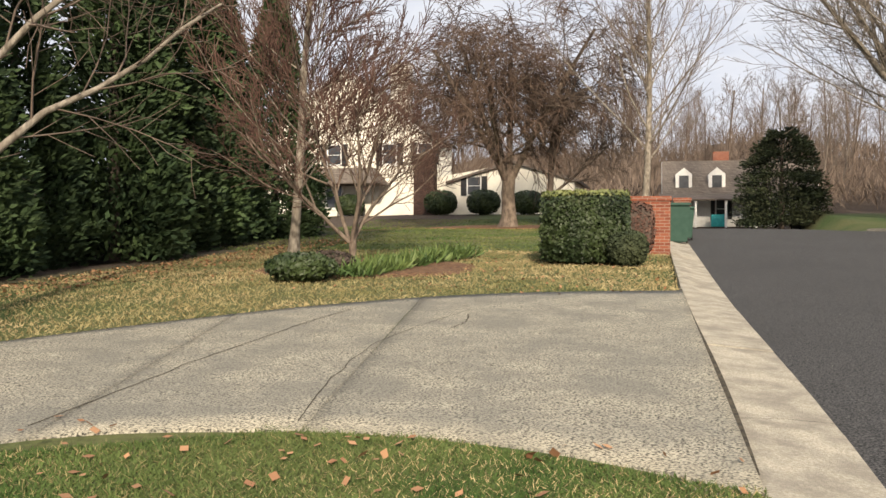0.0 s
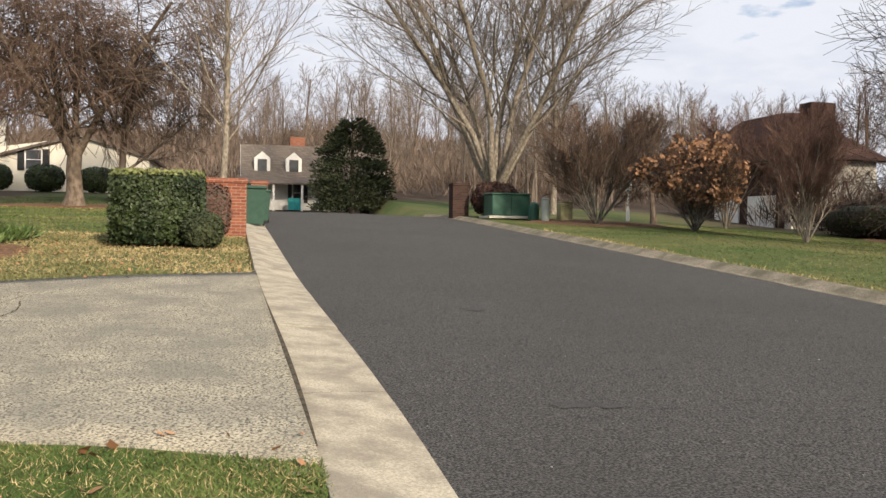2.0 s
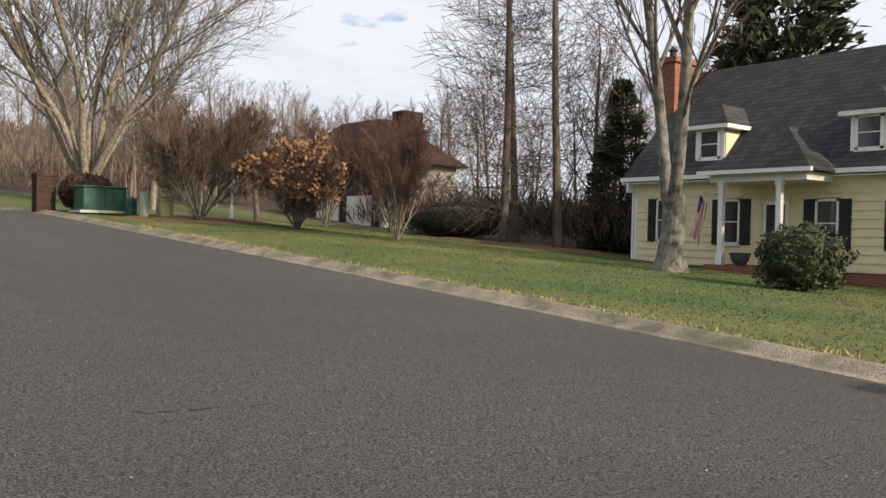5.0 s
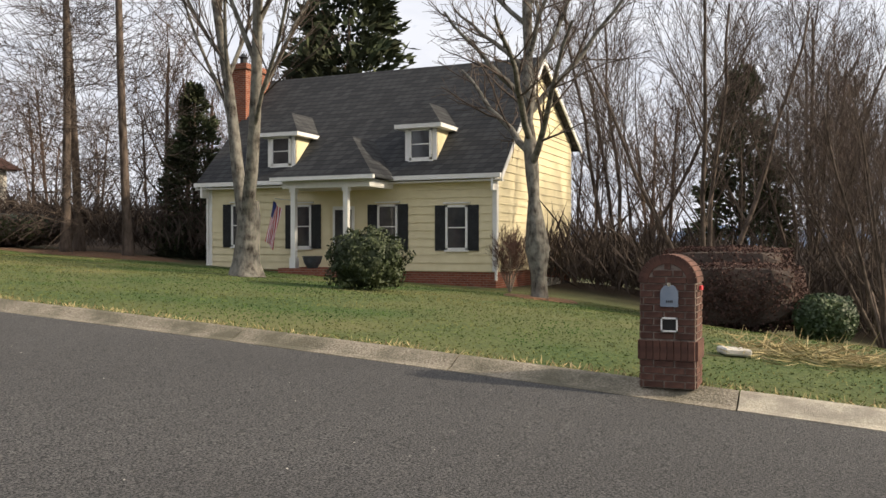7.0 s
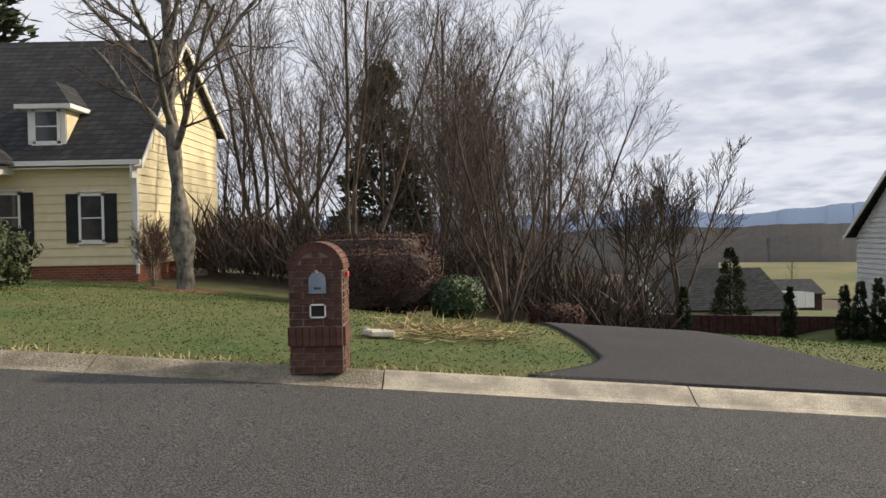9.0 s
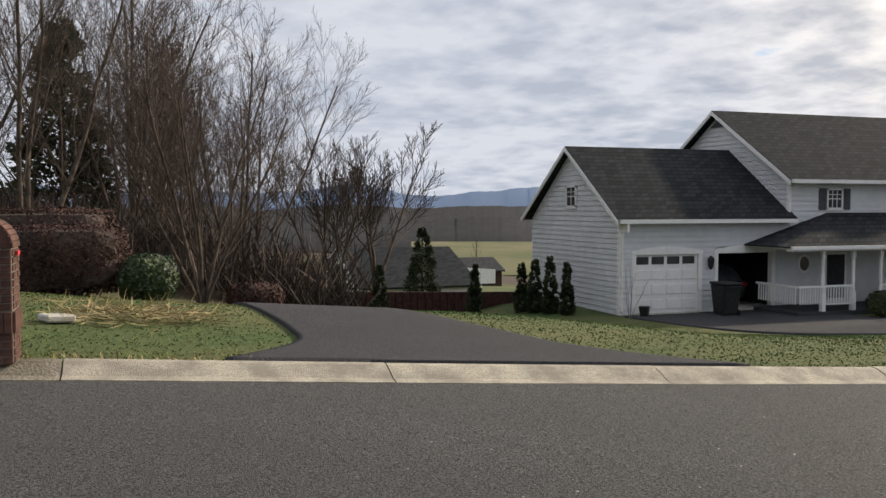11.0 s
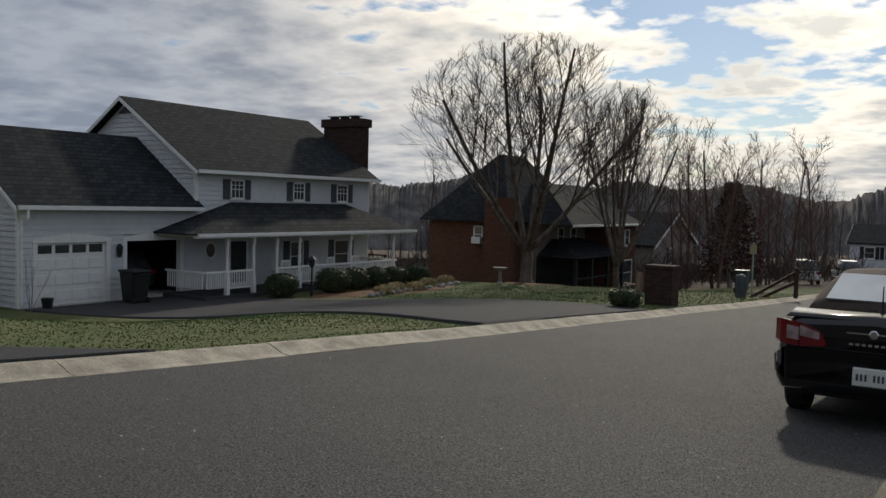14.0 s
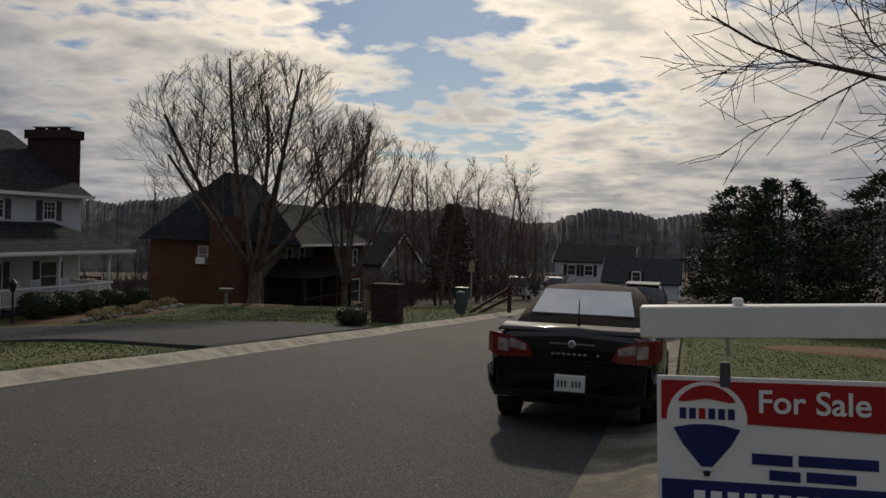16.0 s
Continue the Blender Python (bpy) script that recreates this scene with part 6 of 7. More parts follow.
def loft(sections, smooth_angle=True):
    bm = bmesh.new()
    rings = [[bm.verts.new(p) for p in s] for s in sections]
    n = len(rings[0])
    for a, b in zip(rings, rings[1:]):
        for i in range(n):
            bm.faces.new((a[i], a[(i + 1) % n], b[(i + 1) % n], b[i]))
    bm.faces.new(rings[0][::-1])
    bm.faces.new(rings[-1])
    for f in bm.faces:
        f.smooth = len(f.verts) == 4
    return bm


body = part("body", loft([section(0.0, 0.80, 0.52, 0.92, 0.03), section(0.03, 0.84, 0.46, 0.985, 0.03), section(0.14, 0.875, 0.38, 1.015, 0.03), section(0.5, 0.90, 0.31, 1.02, 0.035), section(1.1, 0.908, 0.24, 0.99, 0.03), section(2.0, 0.908, 0.22, 0.95, 0.02), section(3.2, 0.905, 0.22, 0.95, 0.02),
                          section(3.9, 0.89, 0.24, 0.90, 0.05), section(4.5, 0.85, 0.26, 0.80, 0.05), section(4.8, 0.76, 0.30, 0.68, 0.03), section(4.9, 0.66, 0.36, 0.58, 0.02)]), M_BLACKPAINT, car)
part("bumper", loft([section(-0.07, 0.78, 0.40, 0.61, 0.0, 0.9), section(-0.05, 0.85, 0.345, 0.65, 0.0, 0.9), section(0.05, 0.90, 0.315, 0.665, 0.0, 0.9), section(0.50, 0.915, 0.31, 0.665, 0.0, 0.9)]), M_BLACKPAINT, car, "black rear bumper")
part("diffuser", box(-0.66, 0.66, 0.06, 0.5, 0.27, 0.40, 0.03), M_RUBBER, car)
car.scale = (1, 1, 1.07)
bm = box(-0.62, 0.62, -0.018, 0.03, 0.655, 0.665)
part("boot_seam", bm, M_RUBBER, body)
part("boot_lip", loft([[(-0.80, 0.02, 0.975), (0.80, 0.02, 0.975), (0.78, 0.02, 1.0), (-0.78, 0.02, 1.0)], [(-0.78, 0.25, 1.03), (0.78, 0.25, 1.03), (0.75, 0.25, 1.055), (-0.75, 0.25, 1.055)]]), M_BLACKPAINT, body)


def top_section(y, w0, z0, w1, z1):
    half = [(0.0, z0), (w0, z0), (w0 * 0.985, z0 + (z1 - z0) * 0.35), (w1 * 1.03, z0 + (z1 - z0) * 0.8), (w1 * 0.86, z1 - 0.012), (0.0, z1 + 0.02)]
    return [(x, y, z) for x, z in half] + [(-x, y, z) for x, z in half[-2:0:-1]]


roof = part("soft_top", loft([top_section(0.72, 0.74, 1.0, 0.70, 1.04), top_section(0.95, 0.76, 1.0, 0.66, 1.17), top_section(1.30, 0.78, 0.98, 0.62, 1.36), top_section(1.65, 0.80, 0.96, 0.60, 1.445), top_section(2.3, 0.80, 0.95, 0.59, 1.465), top_section(2.95, 0.80, 0.95, 0.58, 1.40), top_section(3.35, 0.79, 0.95, 0.62, 1.12), top_section(3.6, 0.76, 0.94, 0.7, 0.97)]), M_CLOTH, car, "brown-black cloth folding roof")
# rear window: pale metallic base colour stands in for the bright sky reflection
part("rear_window", slab_between((-0.58, 0.84, 1.145), (0.58, 0.84, 1.145), (0.50, 1.30, 1.40), (-0.50, 1.30, 1.40), 0.02), mat("mirrored_glass", (0.62, 0.65, 0.67), (0.74, 0.77, 0.79), 2, 0.06, 0, spec=1.0, metal=0.85), roof, "glass rear window")
part("windscreen", slab_between((-0.62, 3.5, 1.06), (0.62, 3.5, 1.06), (0.54, 3.02, 1.395), (-0.54, 3.02, 1.395), 0.02), M_GLASS, car)
for s in (-1, 1):
    part("side_window", slab_between((s * 0.805, 1.4, 1.0), (s * 0.805, 3.2, 1.0), (s * 0.655, 2.9, 1.34), (s * 0.665, 1.7, 1.36), 0.01), M_GLASS, car)
    cols = ((0.415, -0.010, 0.735, 0.755), (0.475, -0.009, 0.725, 0.865), (0.655, -0.004, 0.715, 0.925), (0.665, -0.004, 0.715, 0.928), (0.78, 0.012, 0.72, 0.945), (0.845, 0.05, 0.735, 0.95), (0.885, 0.15, 0.76, 0.945), (0.897, 0.27, 0.80, 0.93))

    def lens(name, use, material, lift, lo, hi, parent, label=""):
        bm = bmesh.new()
        rows = []
        for x, yy, z0, z1 in use:
            rows.append([bm.verts.new((s * (x + (lift if yy > 0.1 else 0.0)), yy - (lift if yy <= 0.1 else lift * 0.5), z0 + (z1 - z0) * f)) for f in (lo, (lo + hi) / 2, hi)] + [bm.verts.new((s * x * 0.97, yy + 0.04, z0 + (z1 - z0) * f)) for f in (hi, lo)])
        for a, b in zip(rows, rows[1:]):
            for q in range(5):
                bm.faces.new((a[q], a[(q + 1) % 5], b[(q + 1) % 5], b[q]))
        bm.faces.new(rows[0])
        bm.faces.new(rows[-1][::-1])
        return part(name, bm, material, parent, label)
    tl = lens("tail_lamp", cols[3:], M_REDLENS, 0.028, 0.0, 1.0, car, "red tail lamp at the rear corner")
    lens("clear_lens", cols[3:5], M_CLEARLENS, 0.032, 0.25, 0.8, tl)
    il = lens("tail_lamp", cols[:3], M_REDLENS, 0.024, 0.0, 1.0, car, "red tail lamp on the boot lid")
    lens("clear_lens", cols[1:3], M_CLEARLENS, 0.028, 0.45, 0.9, il)
    part("reflector", box(*sorted((s * 0.66, s * 0.76)), -0.045, 0.0, 0.655, 0.675), M_CLEARLENS, car)
    mir = part("door_mirror", box(*sorted((s * 0.9, s * 1.06)), 3.0, 3.1, 0.98, 1.12, 0.03), M_BLACKPAINT, car)
    part("badge_wing", box(*sorted((s * 0.02, s * 0.24)), -0.012, 0.0, 0.868, 0.88), M_CHROME, car, "chrome wing-shaped badge bar")
o = part("badge", lathe([(0.04, 0.0), (0.04, 0.015), (0.03, 0.02)], 16), M_CHROME, car)
o.matrix_local = Matrix.Translation((0, 0.0, 0.872)) @ Euler((radians(90), 0, 0)).to_matrix().to_4x4()
for i in range(7):
    part("letter_bar", box(-0.21 + i * 0.055, -0.175 + i * 0.055, -0.01, 0.01, 0.765, 0.785), M_CHROME, car)
part("letter_bar", box(0.26, 0.285, -0.01, 0.01, 0.762, 0.788), M_CHROME, car)
pl = part("number_plate", box(-0.155, 0.155, -0.09, -0.06, 0.42, 0.575, 0.006), M_PLATE, car, "white number plate")
for i in range(7):
    if i != 3:
        part("plate_bar", box(-0.125 + i * 0.037, -0.105 + i * 0.037, -0.094, -0.088, 0.465, 0.525), M_SHUTTERG, pl)
part("plate_frame", box(-0.165, 0.165, -0.072, -0.05, 0.41, 0.585, 0.006), M_CHROME, car)
ant = part("antenna", lathe([(0.03, 1.03), (0.03, 1.06), (0.008, 1.1), (0.005, 1.30)], 8, 0.02, 0.34), M_RUBBER, car)
part("sticker", box(0.62, 0.76, 0.018, 0.03, 0.93, 0.965), M_CLEARLENS, car)
TYRE = lathe([(0.20, -0.11), (0.30, -0.11), (0.33, -0.08), (0.335, 0.0), (0.33, 0.08), (0.30, 0.11), (0.20, 0.11)], 28)
RIM = lathe([(0.08, -0.10), (0.21, -0.08), (0.21, 0.08), (0.08, 0.10)], 20)
tme, rme = bpy.data.meshes.new("tyre"), bpy.data.meshes.new("rim")
TYRE.to_mesh(tme)
RIM.to_mesh(rme)
tme.materials.append(M_RUBBER)
rme.materials.append(M_GREYMETAL)
for s in (-0.80, 0.80):
    for y in (0.95, 3.72):
        w = new("wheel", tme)
        w.parent = car
        w.matrix_local = Matrix.Translation((s, y, 0.33)) @ Euler((0, radians(90), 0)).to_matrix().to_4x4()
        mesh_part("rim", rme, w)
TYRE.free()
RIM.free()

# hanging sign
SX, SY, SZ = 0.275, -2.55, 1.165
sp = thing("sign_post", "white timber post with arm for a hanging sign", "sign post")
part("arm", box(-0.66, 0.325, SY - 0.045, SY + 0.045, 1.272, 1.360, 0.004), M_WHITE, sp)
part("post", box(-0.75, -0.66, SY - 0.045, SY + 0.045, ground_z(-0.7, SY) - 0.2, 1.62, 0.004), M_WHITE, sp)
part("post_cap", box(-0.77, -0.64, SY - 0.065, SY + 0.065, 1.62, 1.65, 0.01), M_WHITE, sp)
for hx in (0.06, -0.37):
    part("bolt_cap", box(hx - 0.014, hx + 0.014, SY - 0.015, SY + 0.015, 1.36, 1.38, 0.003), M_WHITE, sp)
    part("eye_hook", lathe([(0.005, 1.215), (0.005, 1.272)], 8, hx + 0.03, SY), M_CHROME, sp)
sg = thing("sale_sign", "red white and blue hanging sign board", "sign")
W, H0 = 0.605, 0.46
part("board", box(SX - W, SX, SY - 0.006, SY + 0.006, SZ - H0, SZ, 0.002), M_SIGNWHITE, sg)
FY = SY + 0.0085


def plate(name, poly, material, lift=0.0, parent=None):
    return part(name, prism([(SX - a, SZ - b) for a, b in poly], "y", SY + 0.005, FY + lift), material, parent or sg)


plate("red_band", [(0.012, 0.012), (0.593, 0.012), (0.593, 0.138), (0.012, 0.122)], M_SIGNRED)
plate("blue_band", [(0.012, 0.292), (0.593, 0.292), (0.593, 0.448), (0.012, 0.448)], M_SIGNBLUE)
ball = [(0.135 + 0.108 * math.sin(t) * (1.0 if math.cos(t) > -0.2 else 1.0), 0.118 - 0.105 * math.cos(t)) for t in np.linspace(-1.95, 1.95, 27)]
bal_o = plate("balloon", ball + [(0.16, 0.262), (0.11, 0.262)], M_SIGNWHITE, 0.002)
plate("balloon_cap", [(0.135 + 0.09 * math.sin(t), 0.113 - 0.09 * math.cos(t)) for t in np.linspace(-1.05, 1.05, 15)] + [(0.135 + 0.07 * s, 0.072 - 0.012 * (1 - abs(s))) for s in (0.9, 0.5, 0, -0.5, -0.9)], M_SIGNRED, 0.004)
plate("balloon_base", [(0.045, 0.145), (0.09, 0.135), (0.135, 0.132), (0.18, 0.135), (0.225, 0.145), (0.20, 0.19), (0.15, 0.252), (0.12, 0.252), (0.07, 0.19)], M_SIGNBLUE, 0.004)
plate("basket", [(0.125, 0.266), (0.145, 0.266), (0.142, 0.278), (0.128, 0.278)], M_SHUTTER, 0.004)
for i in range(6):
    plate("letter_bar", [(0.062 + i * 0.026, 0.088), (0.080 + i * 0.026, 0.088), (0.080 + i * 0.026, 0.118), (0.062 + i * 0.026, 0.118)], M_SIGNBLUE if i != 2 else M_SIGNRED, 0.004)
for a, b in ((0.255, 0.36), (0.375, 0.575)):
    plate("name_bar", [(a, 0.208), (b, 0.210), (b, 0.240), (a, 0.238)], M_SIGNBLUE)
for a, b in ((0.30, 0.38), (0.395, 0.52)):
    plate("number_bar", [(a, 0.252), (b, 0.254), (b, 0.282), (a, 0.280)], M_SIGNBLUE)
for i in range(9):
    plate("letter_bar", [(0.10 + i * 0.045, 0.32), (0.13 + i * 0.045, 0.32), (0.13 + i * 0.045, 0.385), (0.10 + i * 0.045, 0.385)], M_SIGNWHITE, 0.003)
txt = bpy.data.curves.new("lettering", "FONT")
txt.body, txt.size, txt.extrude, txt.offset = "For Sale", 0.0885, 0.0015, 0.0012
txt.materials.append(M_SIGNWHITE)
to = new("lettering", txt)
to.parent = sg
to.matrix_local = Matrix.Translation((SX - 0.268, FY + 0.003, SZ - 0.093)) @ Euler((radians(90), 0, radians(180))).to_matrix().to_4x4()
for hx in (0.09, -0.37):
    part("clip", box(hx - 0.014, hx + 0.014, SY - 0.012, SY + 0.013, SZ - 0.028, SZ + 0.042, 0.003), M_SHUTTERG, sg, "metal hanging clip")

for ob, px_, pz_, a in ((sp, 0.32, 1.316, 3.4), (sg, SX, SZ, 2.4)):
    ob.matrix_world = Matrix.Translation((px_, SY, pz_)) @ Euler((0, radians(a), 0)).to_matrix().to_4x4() @ Matrix.Translation((-px_, -SY, -pz_))

# other houses
WH = small_house("white_house", "large cream two-storey house with grey gabled roof", -26.5, -15.2, 57.0, 66.0, 2.6, 9.2, 13.8, M_CREAM, M_ROOFTAN, "y",
                 [("s", -21.5, 4.0, 1.3, 1.8, 0), ("s", -17.5, 7.0, 1.1, 1.5, 0.4), ("s", -21.5, 7.0, 1.1, 1.5, 0.4), ("s", -15.0, 7.0, 1.1, 1.5, 0.4)])
part("wing", prism([(-15.2, 2.6), (-15.2, 6.0), (-9.2, 7.0), (-5.0, 6.0), (-5.0, 2.6)], "y", 57.5, 66.0), M_CREAM, WH)
part("wing_roof", slab_between((-13.6, 57.2, 5.85), (-13.6, 66.2, 5.95), (-9.1, 66.2, 7.2), (-9.1, 57.2, 7.2), 0.15), M_ROOFTAN, WH)
part("wing_roof", slab_between((-4.6, 57.2, 5.85), (-4.6, 66.2, 5.95), (-9.1, 66.2, 7.2), (-9.1, 57.2, 7.2), 0.15), M_ROOFTAN, WH)
window(WH, "x", 57.5, -1, -12.2, -11.2, 4.9, 6.2, 0.4, M_SHUTTER)
part("porch_roof", hip_solid((-24.5, -17.5, 54.5, 57.2), 5.6, (-23.5, -18.5, 56.5, 57.2), 6.8), M_ROOFTAN, WH)
part("chimney", box(-19.0, -17.6, 62, 63.2, 9, 15.0), M_STONE, WH)
part("dark_bay", box(-15.6, -14.2, 56.3, 57.2, 2.6, 7.6), M_BRICKCHIM, WH)

FH = small_house("far_house", "white house with tan dormered roof and porch", 1.0, 11.5, 68.0, 75.0, 2.9, 5.6, 8.3, M_WHITE, M_ROOFTAN, "x", [("s", 8.0, 3.6, 0.9, 1.5, 0.3), ("s", 5.0, 3.6, 0.9, 1.5, 0.3)])
for a in (2.3, 4.7):
    dm = part("dormer", prism([(a - 0.6, 5.4), (a - 0.6, 7.0), (a, 7.5), (a + 0.6, 7.0), (a + 0.6, 5.4)], "y", 68.3, 70.5), M_WHITE, FH)
    part("pane", box(a - 0.35, a + 0.35, 68.26, 68.3, 5.8, 6.9), M_GLASS, dm)
part("porch_roof", slab_between((0.5, 65.8, 5.0), (12.0, 65.8, 5.0), (12.0, 68.0, 5.6), (0.5, 68.0, 5.6), 0.12), M_ROOFTAN, FH)
for i in range(6):
    part("porch_post", box(0.9 + i * 2.1, 1.05 + i * 2.1, 65.95, 66.1, 2.9, 5.0), M_WHITE, FH)
part("porch_bench", box(4.2, 5.2, 66.5, 67.0, 3.0, 3.9), M_TEAL, FH)
part("chimney", box(4.6, 5.8, 71.5, 72.3, 7.5, 9.0), M_BRICKWALL, FH)

BH = thing("brick_ranch_house", "tan-sided house with two pale garage doors behind shrubs", "house")
part("wall", box(30.0, 35.4, 42.0, 54.0, 1.2, 5.9), M_CREAM, BH)
part("roof", hip_solid((29.4, 36.0, 41.4, 54.6), 5.85, (32.2, 33.2, 46.0, 50.5), 9.0), M_ROOFRED, BH, "red-brown hipped roof")
part("front_wall", box(29.9, 29.99, 42.6, 54.0, 1.4, 5.8), M_BRICKCHIM, BH)
for a in (44.6, 48.2):
    g = part("garage_door", box(29.78, 29.9, a - 1.3, a + 1.3, 1.8, 3.9), M_WHITE, BH, "pale garage door")
    for i in range(3):
        part("panel_line", box(29.765, 29.785, a - 1.25, a + 1.25, 2.3 + i * 0.5, 2.32 + i * 0.5), M_GSIDING, g)
part("chimney", box(32.2, 33.8, 43.5, 44.6, 6.0, 9.3), M_BRICKCHIM, BH)

KH = thing("brick_house", "two-storey orange brick house with dark hipped roof", "house")
part("wall", box(24.6, 29.7, -54.0, -43.5, -4.6, 0.55), M_BRICKHOUSE, KH)
part("chimney_breast", box(23.9, 25.6, -43.5, -42.95, -4.6, 1.9), M_BRICKHOUSE, KH, "orange brick chimney breast")
part("wing", box(23.6, 25.0, -52.5, -45.6, -4.6, 0.5), M_TAUPE, KH, "taupe lap-sided upper front")
part("wing", box(21.5, 25.0, -56.0, -52.6, -4.6, 0.45), M_BRICKHOUSE, KH)
part("roof", hip_solid((24.0, 30.2, -54.4, -43.0), 0.5, (26.7, 27.1, -49.6, -47.0), 4.6), M_ROOFBROWN, KH, "dark hipped shingle roof")
part("roof", hip_solid((21.1, 27.0, -56.4, -45.2), 0.4, (24.6, 26.5, -53.5, -48.5), 2.9), M_ROOFBROWN, KH)
part("gutter", box(20.98, 21.1, -56.4, -45.2, 0.34, 0.46), M_WHITE, KH)
part("porch_roof", hip_solid((20.9, 24.2, -53.2, -45.8), -1.5, (23.4, 24.2, -51.5, -47.6), -0.5), M_ROOFBROWN, KH)
for a in (-53.0, -50.6, -48.2, -46.0):
    part("porch_post", box(21.1, 21.3, a - 0.1, a + 0.1, -4.2, -1.5), M_SHUTTER, KH)
part("porch_rail", box(21.15, 21.25, -53.0, -46.0, -2.75, -2.65), M_SHUTTER, KH)
part("porch_floor", box(20.9, 24.2, -53.2, -45.8, -4.6, -3.6), M_BRICKCHIM, KH)
# near-black sheet before the wing: the porch's shade put into a surface
part("porch_shade", box(23.5, 23.59, -52.4, -45.7, -3.6, -1.5), M_DARK, KH)
window(KH, "x", -43.5, 1, 25.95, 26.6, -0.75, 0.25)
part("air_conditioner", box(25.95, 26.55, -43.5, -43.1, -0.78, -0.4, 0.02), M_WHITE, KH, "white window air conditioner")
window(KH, "y", 23.6, -1, -51.0, -50.2, -0.9, 0.2)
window(KH, "y", 23.6, -1, -49.2, -48.4, -0.9, 0.2)
window(KH, "y", 21.5, -1, -54.8, -54.0, -1.0, 0.1)
window(KH, "y", 21.5, -1, -55.4, -53.5, -3.6, -1.9)

small_house("grey_gabled_house", "grey sided house with white trim downhill", 24.0, 32.0, -76.0, -66.0, -6.0, -1.3, 1.2, M_TAUPE, M_ROOFBROWN, "x", [("w", -70.0, -3.0, 1.0, 1.3, 0.3)])
small_house("pale_house", "pale house with dark gabled roof far downhill", 6.5, 15.5, -112.0, -104.0, -6.4, -1.6, 0.3, M_GSIDING, M_ROOFBROWN, "x", [("n", 8.5, -3.4, 1.1, 1.3, 0.4), ("n", 11.5, -3.4, 1.1, 1.3, 0.4), ("n", 13.5, -3.4, 1.1, 1.3, 0.4)])
small_house("pale_house", "pale gabled house with dormer far downhill", 1.0, 9.0, -104.0, -96.0, -6.4, -3.4, -0.9, M_GSIDING, M_ROOFDARK, "x", [("w", -100.0, -3.0, 1.0, 1.2, 0.4), ("n", 5.5, -3.4, 1.0, 1.1, 0.3)])
small_house("valley_house", "low house with dark roof in the valley", 62.0, 76.0, -24.0, -15.0, -8.0, -4.2, -1.7, M_CREAM, M_ROOFBROWN, "y", [])
small_house("valley_shed", "low brown shed in the valley", 97.0, 104.0, -41.0, -36.5, -9.0, -5.9, -4.6, M_BRICKCHIM, M_ROOFDARK, "y", [])

fe = thing("garden_fence", "white board fence with arched panels in the valley", "fence")
for i in range(12):
    a = -38.5 + i * 0.95
    part("panel", prism([(a, -7.2), (a + 0.9, -7.2), (a + 0.9, -5.6 + 0.3 * math.sin((i + 1) / 12 * math.pi)), (a, -5.6 + 0.3 * math.sin(i / 12 * math.pi))], "x", 93.0, 93.1), M_WHITE, fe)
fe = thing("garden_fence", "dark red board fence behind the arborvitae", "fence")
for i in range(46):
    x, a = 38.0 - i * 0.10, -4.2 - i * 0.3
    part("board", box(x - 0.07, x + 0.07, a - 0.298, a, -3.9, -2.05), M_WOODFENCE, fe)


def parked_car(label, x, y, turn, material, z=None):
    c = thing("parked_car", label, "car", pose(x, y, (ground_z(x, y) if z is None else z), 0, 0, turn))
    part("body", loft([section(0.0, 0.78, 0.45, 0.95), section(0.2, 0.88, 0.3, 1.0), section(3.4, 0.88, 0.3, 0.95), section(4.4, 0.8, 0.35, 0.78), section(4.6, 0.7, 0.4, 0.65)]), material, c)
    part("cabin", loft([top_section(0.1, 0.78, 0.95, 0.6, 1.0), top_section(0.5, 0.8, 0.95, 0.62, 1.62), top_section(2.4, 0.8, 0.95, 0.62, 1.66), top_section(3.4, 0.78, 0.95, 0.6, 1.0)]), M_GLASS, c)
    part("roof_panel", box(-0.56, 0.56, 0.6, 2.4, 1.66, 1.72, 0.03), material, c)
    for s in (-0.78, 0.78):
        for yy in (0.85, 3.6):
            w = new("wheel", tme)
            w.parent = c
            w.matrix_local = Matrix.Translation((s, yy, 0.33)) @ Euler((0, radians(90), 0)).to_matrix().to_4x4()
        part("tail_lamp", box(*sorted((s * 0.62, s * 1.06)), -0.02, 0.1, 0.78, 0.95, 0.02), M_REDLENS, c)
    part("number_plate", box(-0.2, 0.2, -0.03, 0.02, 0.66, 0.80, 0.005), M_PLATE, c)
    part("boot_trim", box(-0.4, 0.4, -0.02, 0.02, 0.86, 0.90), M_CHROME, c)
    return c


parked_car("dark car with chrome rear inside the open garage", 28.6, -21.6, -90, M_BLACKPAINT, -2.31)
parked_car("dark sport-utility car parked further down the street", 1.6, -28.0, 180, M_BLACKPAINT, road_z(-29))
parked_car("white car parked far down the street", 12.5, -66.0, 200, M_WHITE)
parked_car("pale car parked far down the street", 10.5, -72.0, 200, M_GSIDING)
bb = thing("bird_bath", "stone bird bath on the lawn", "bird bath", pose(21.0, -36.5, ground_z(21.0, -36.5)))
part("bowl", lathe([(0.16, 0), (0.09, 0.1), (0.08, 0.6), (0.3, 0.7), (0.36, 0.78), (0.3, 0.78)], 14), M_ROCK, bb)


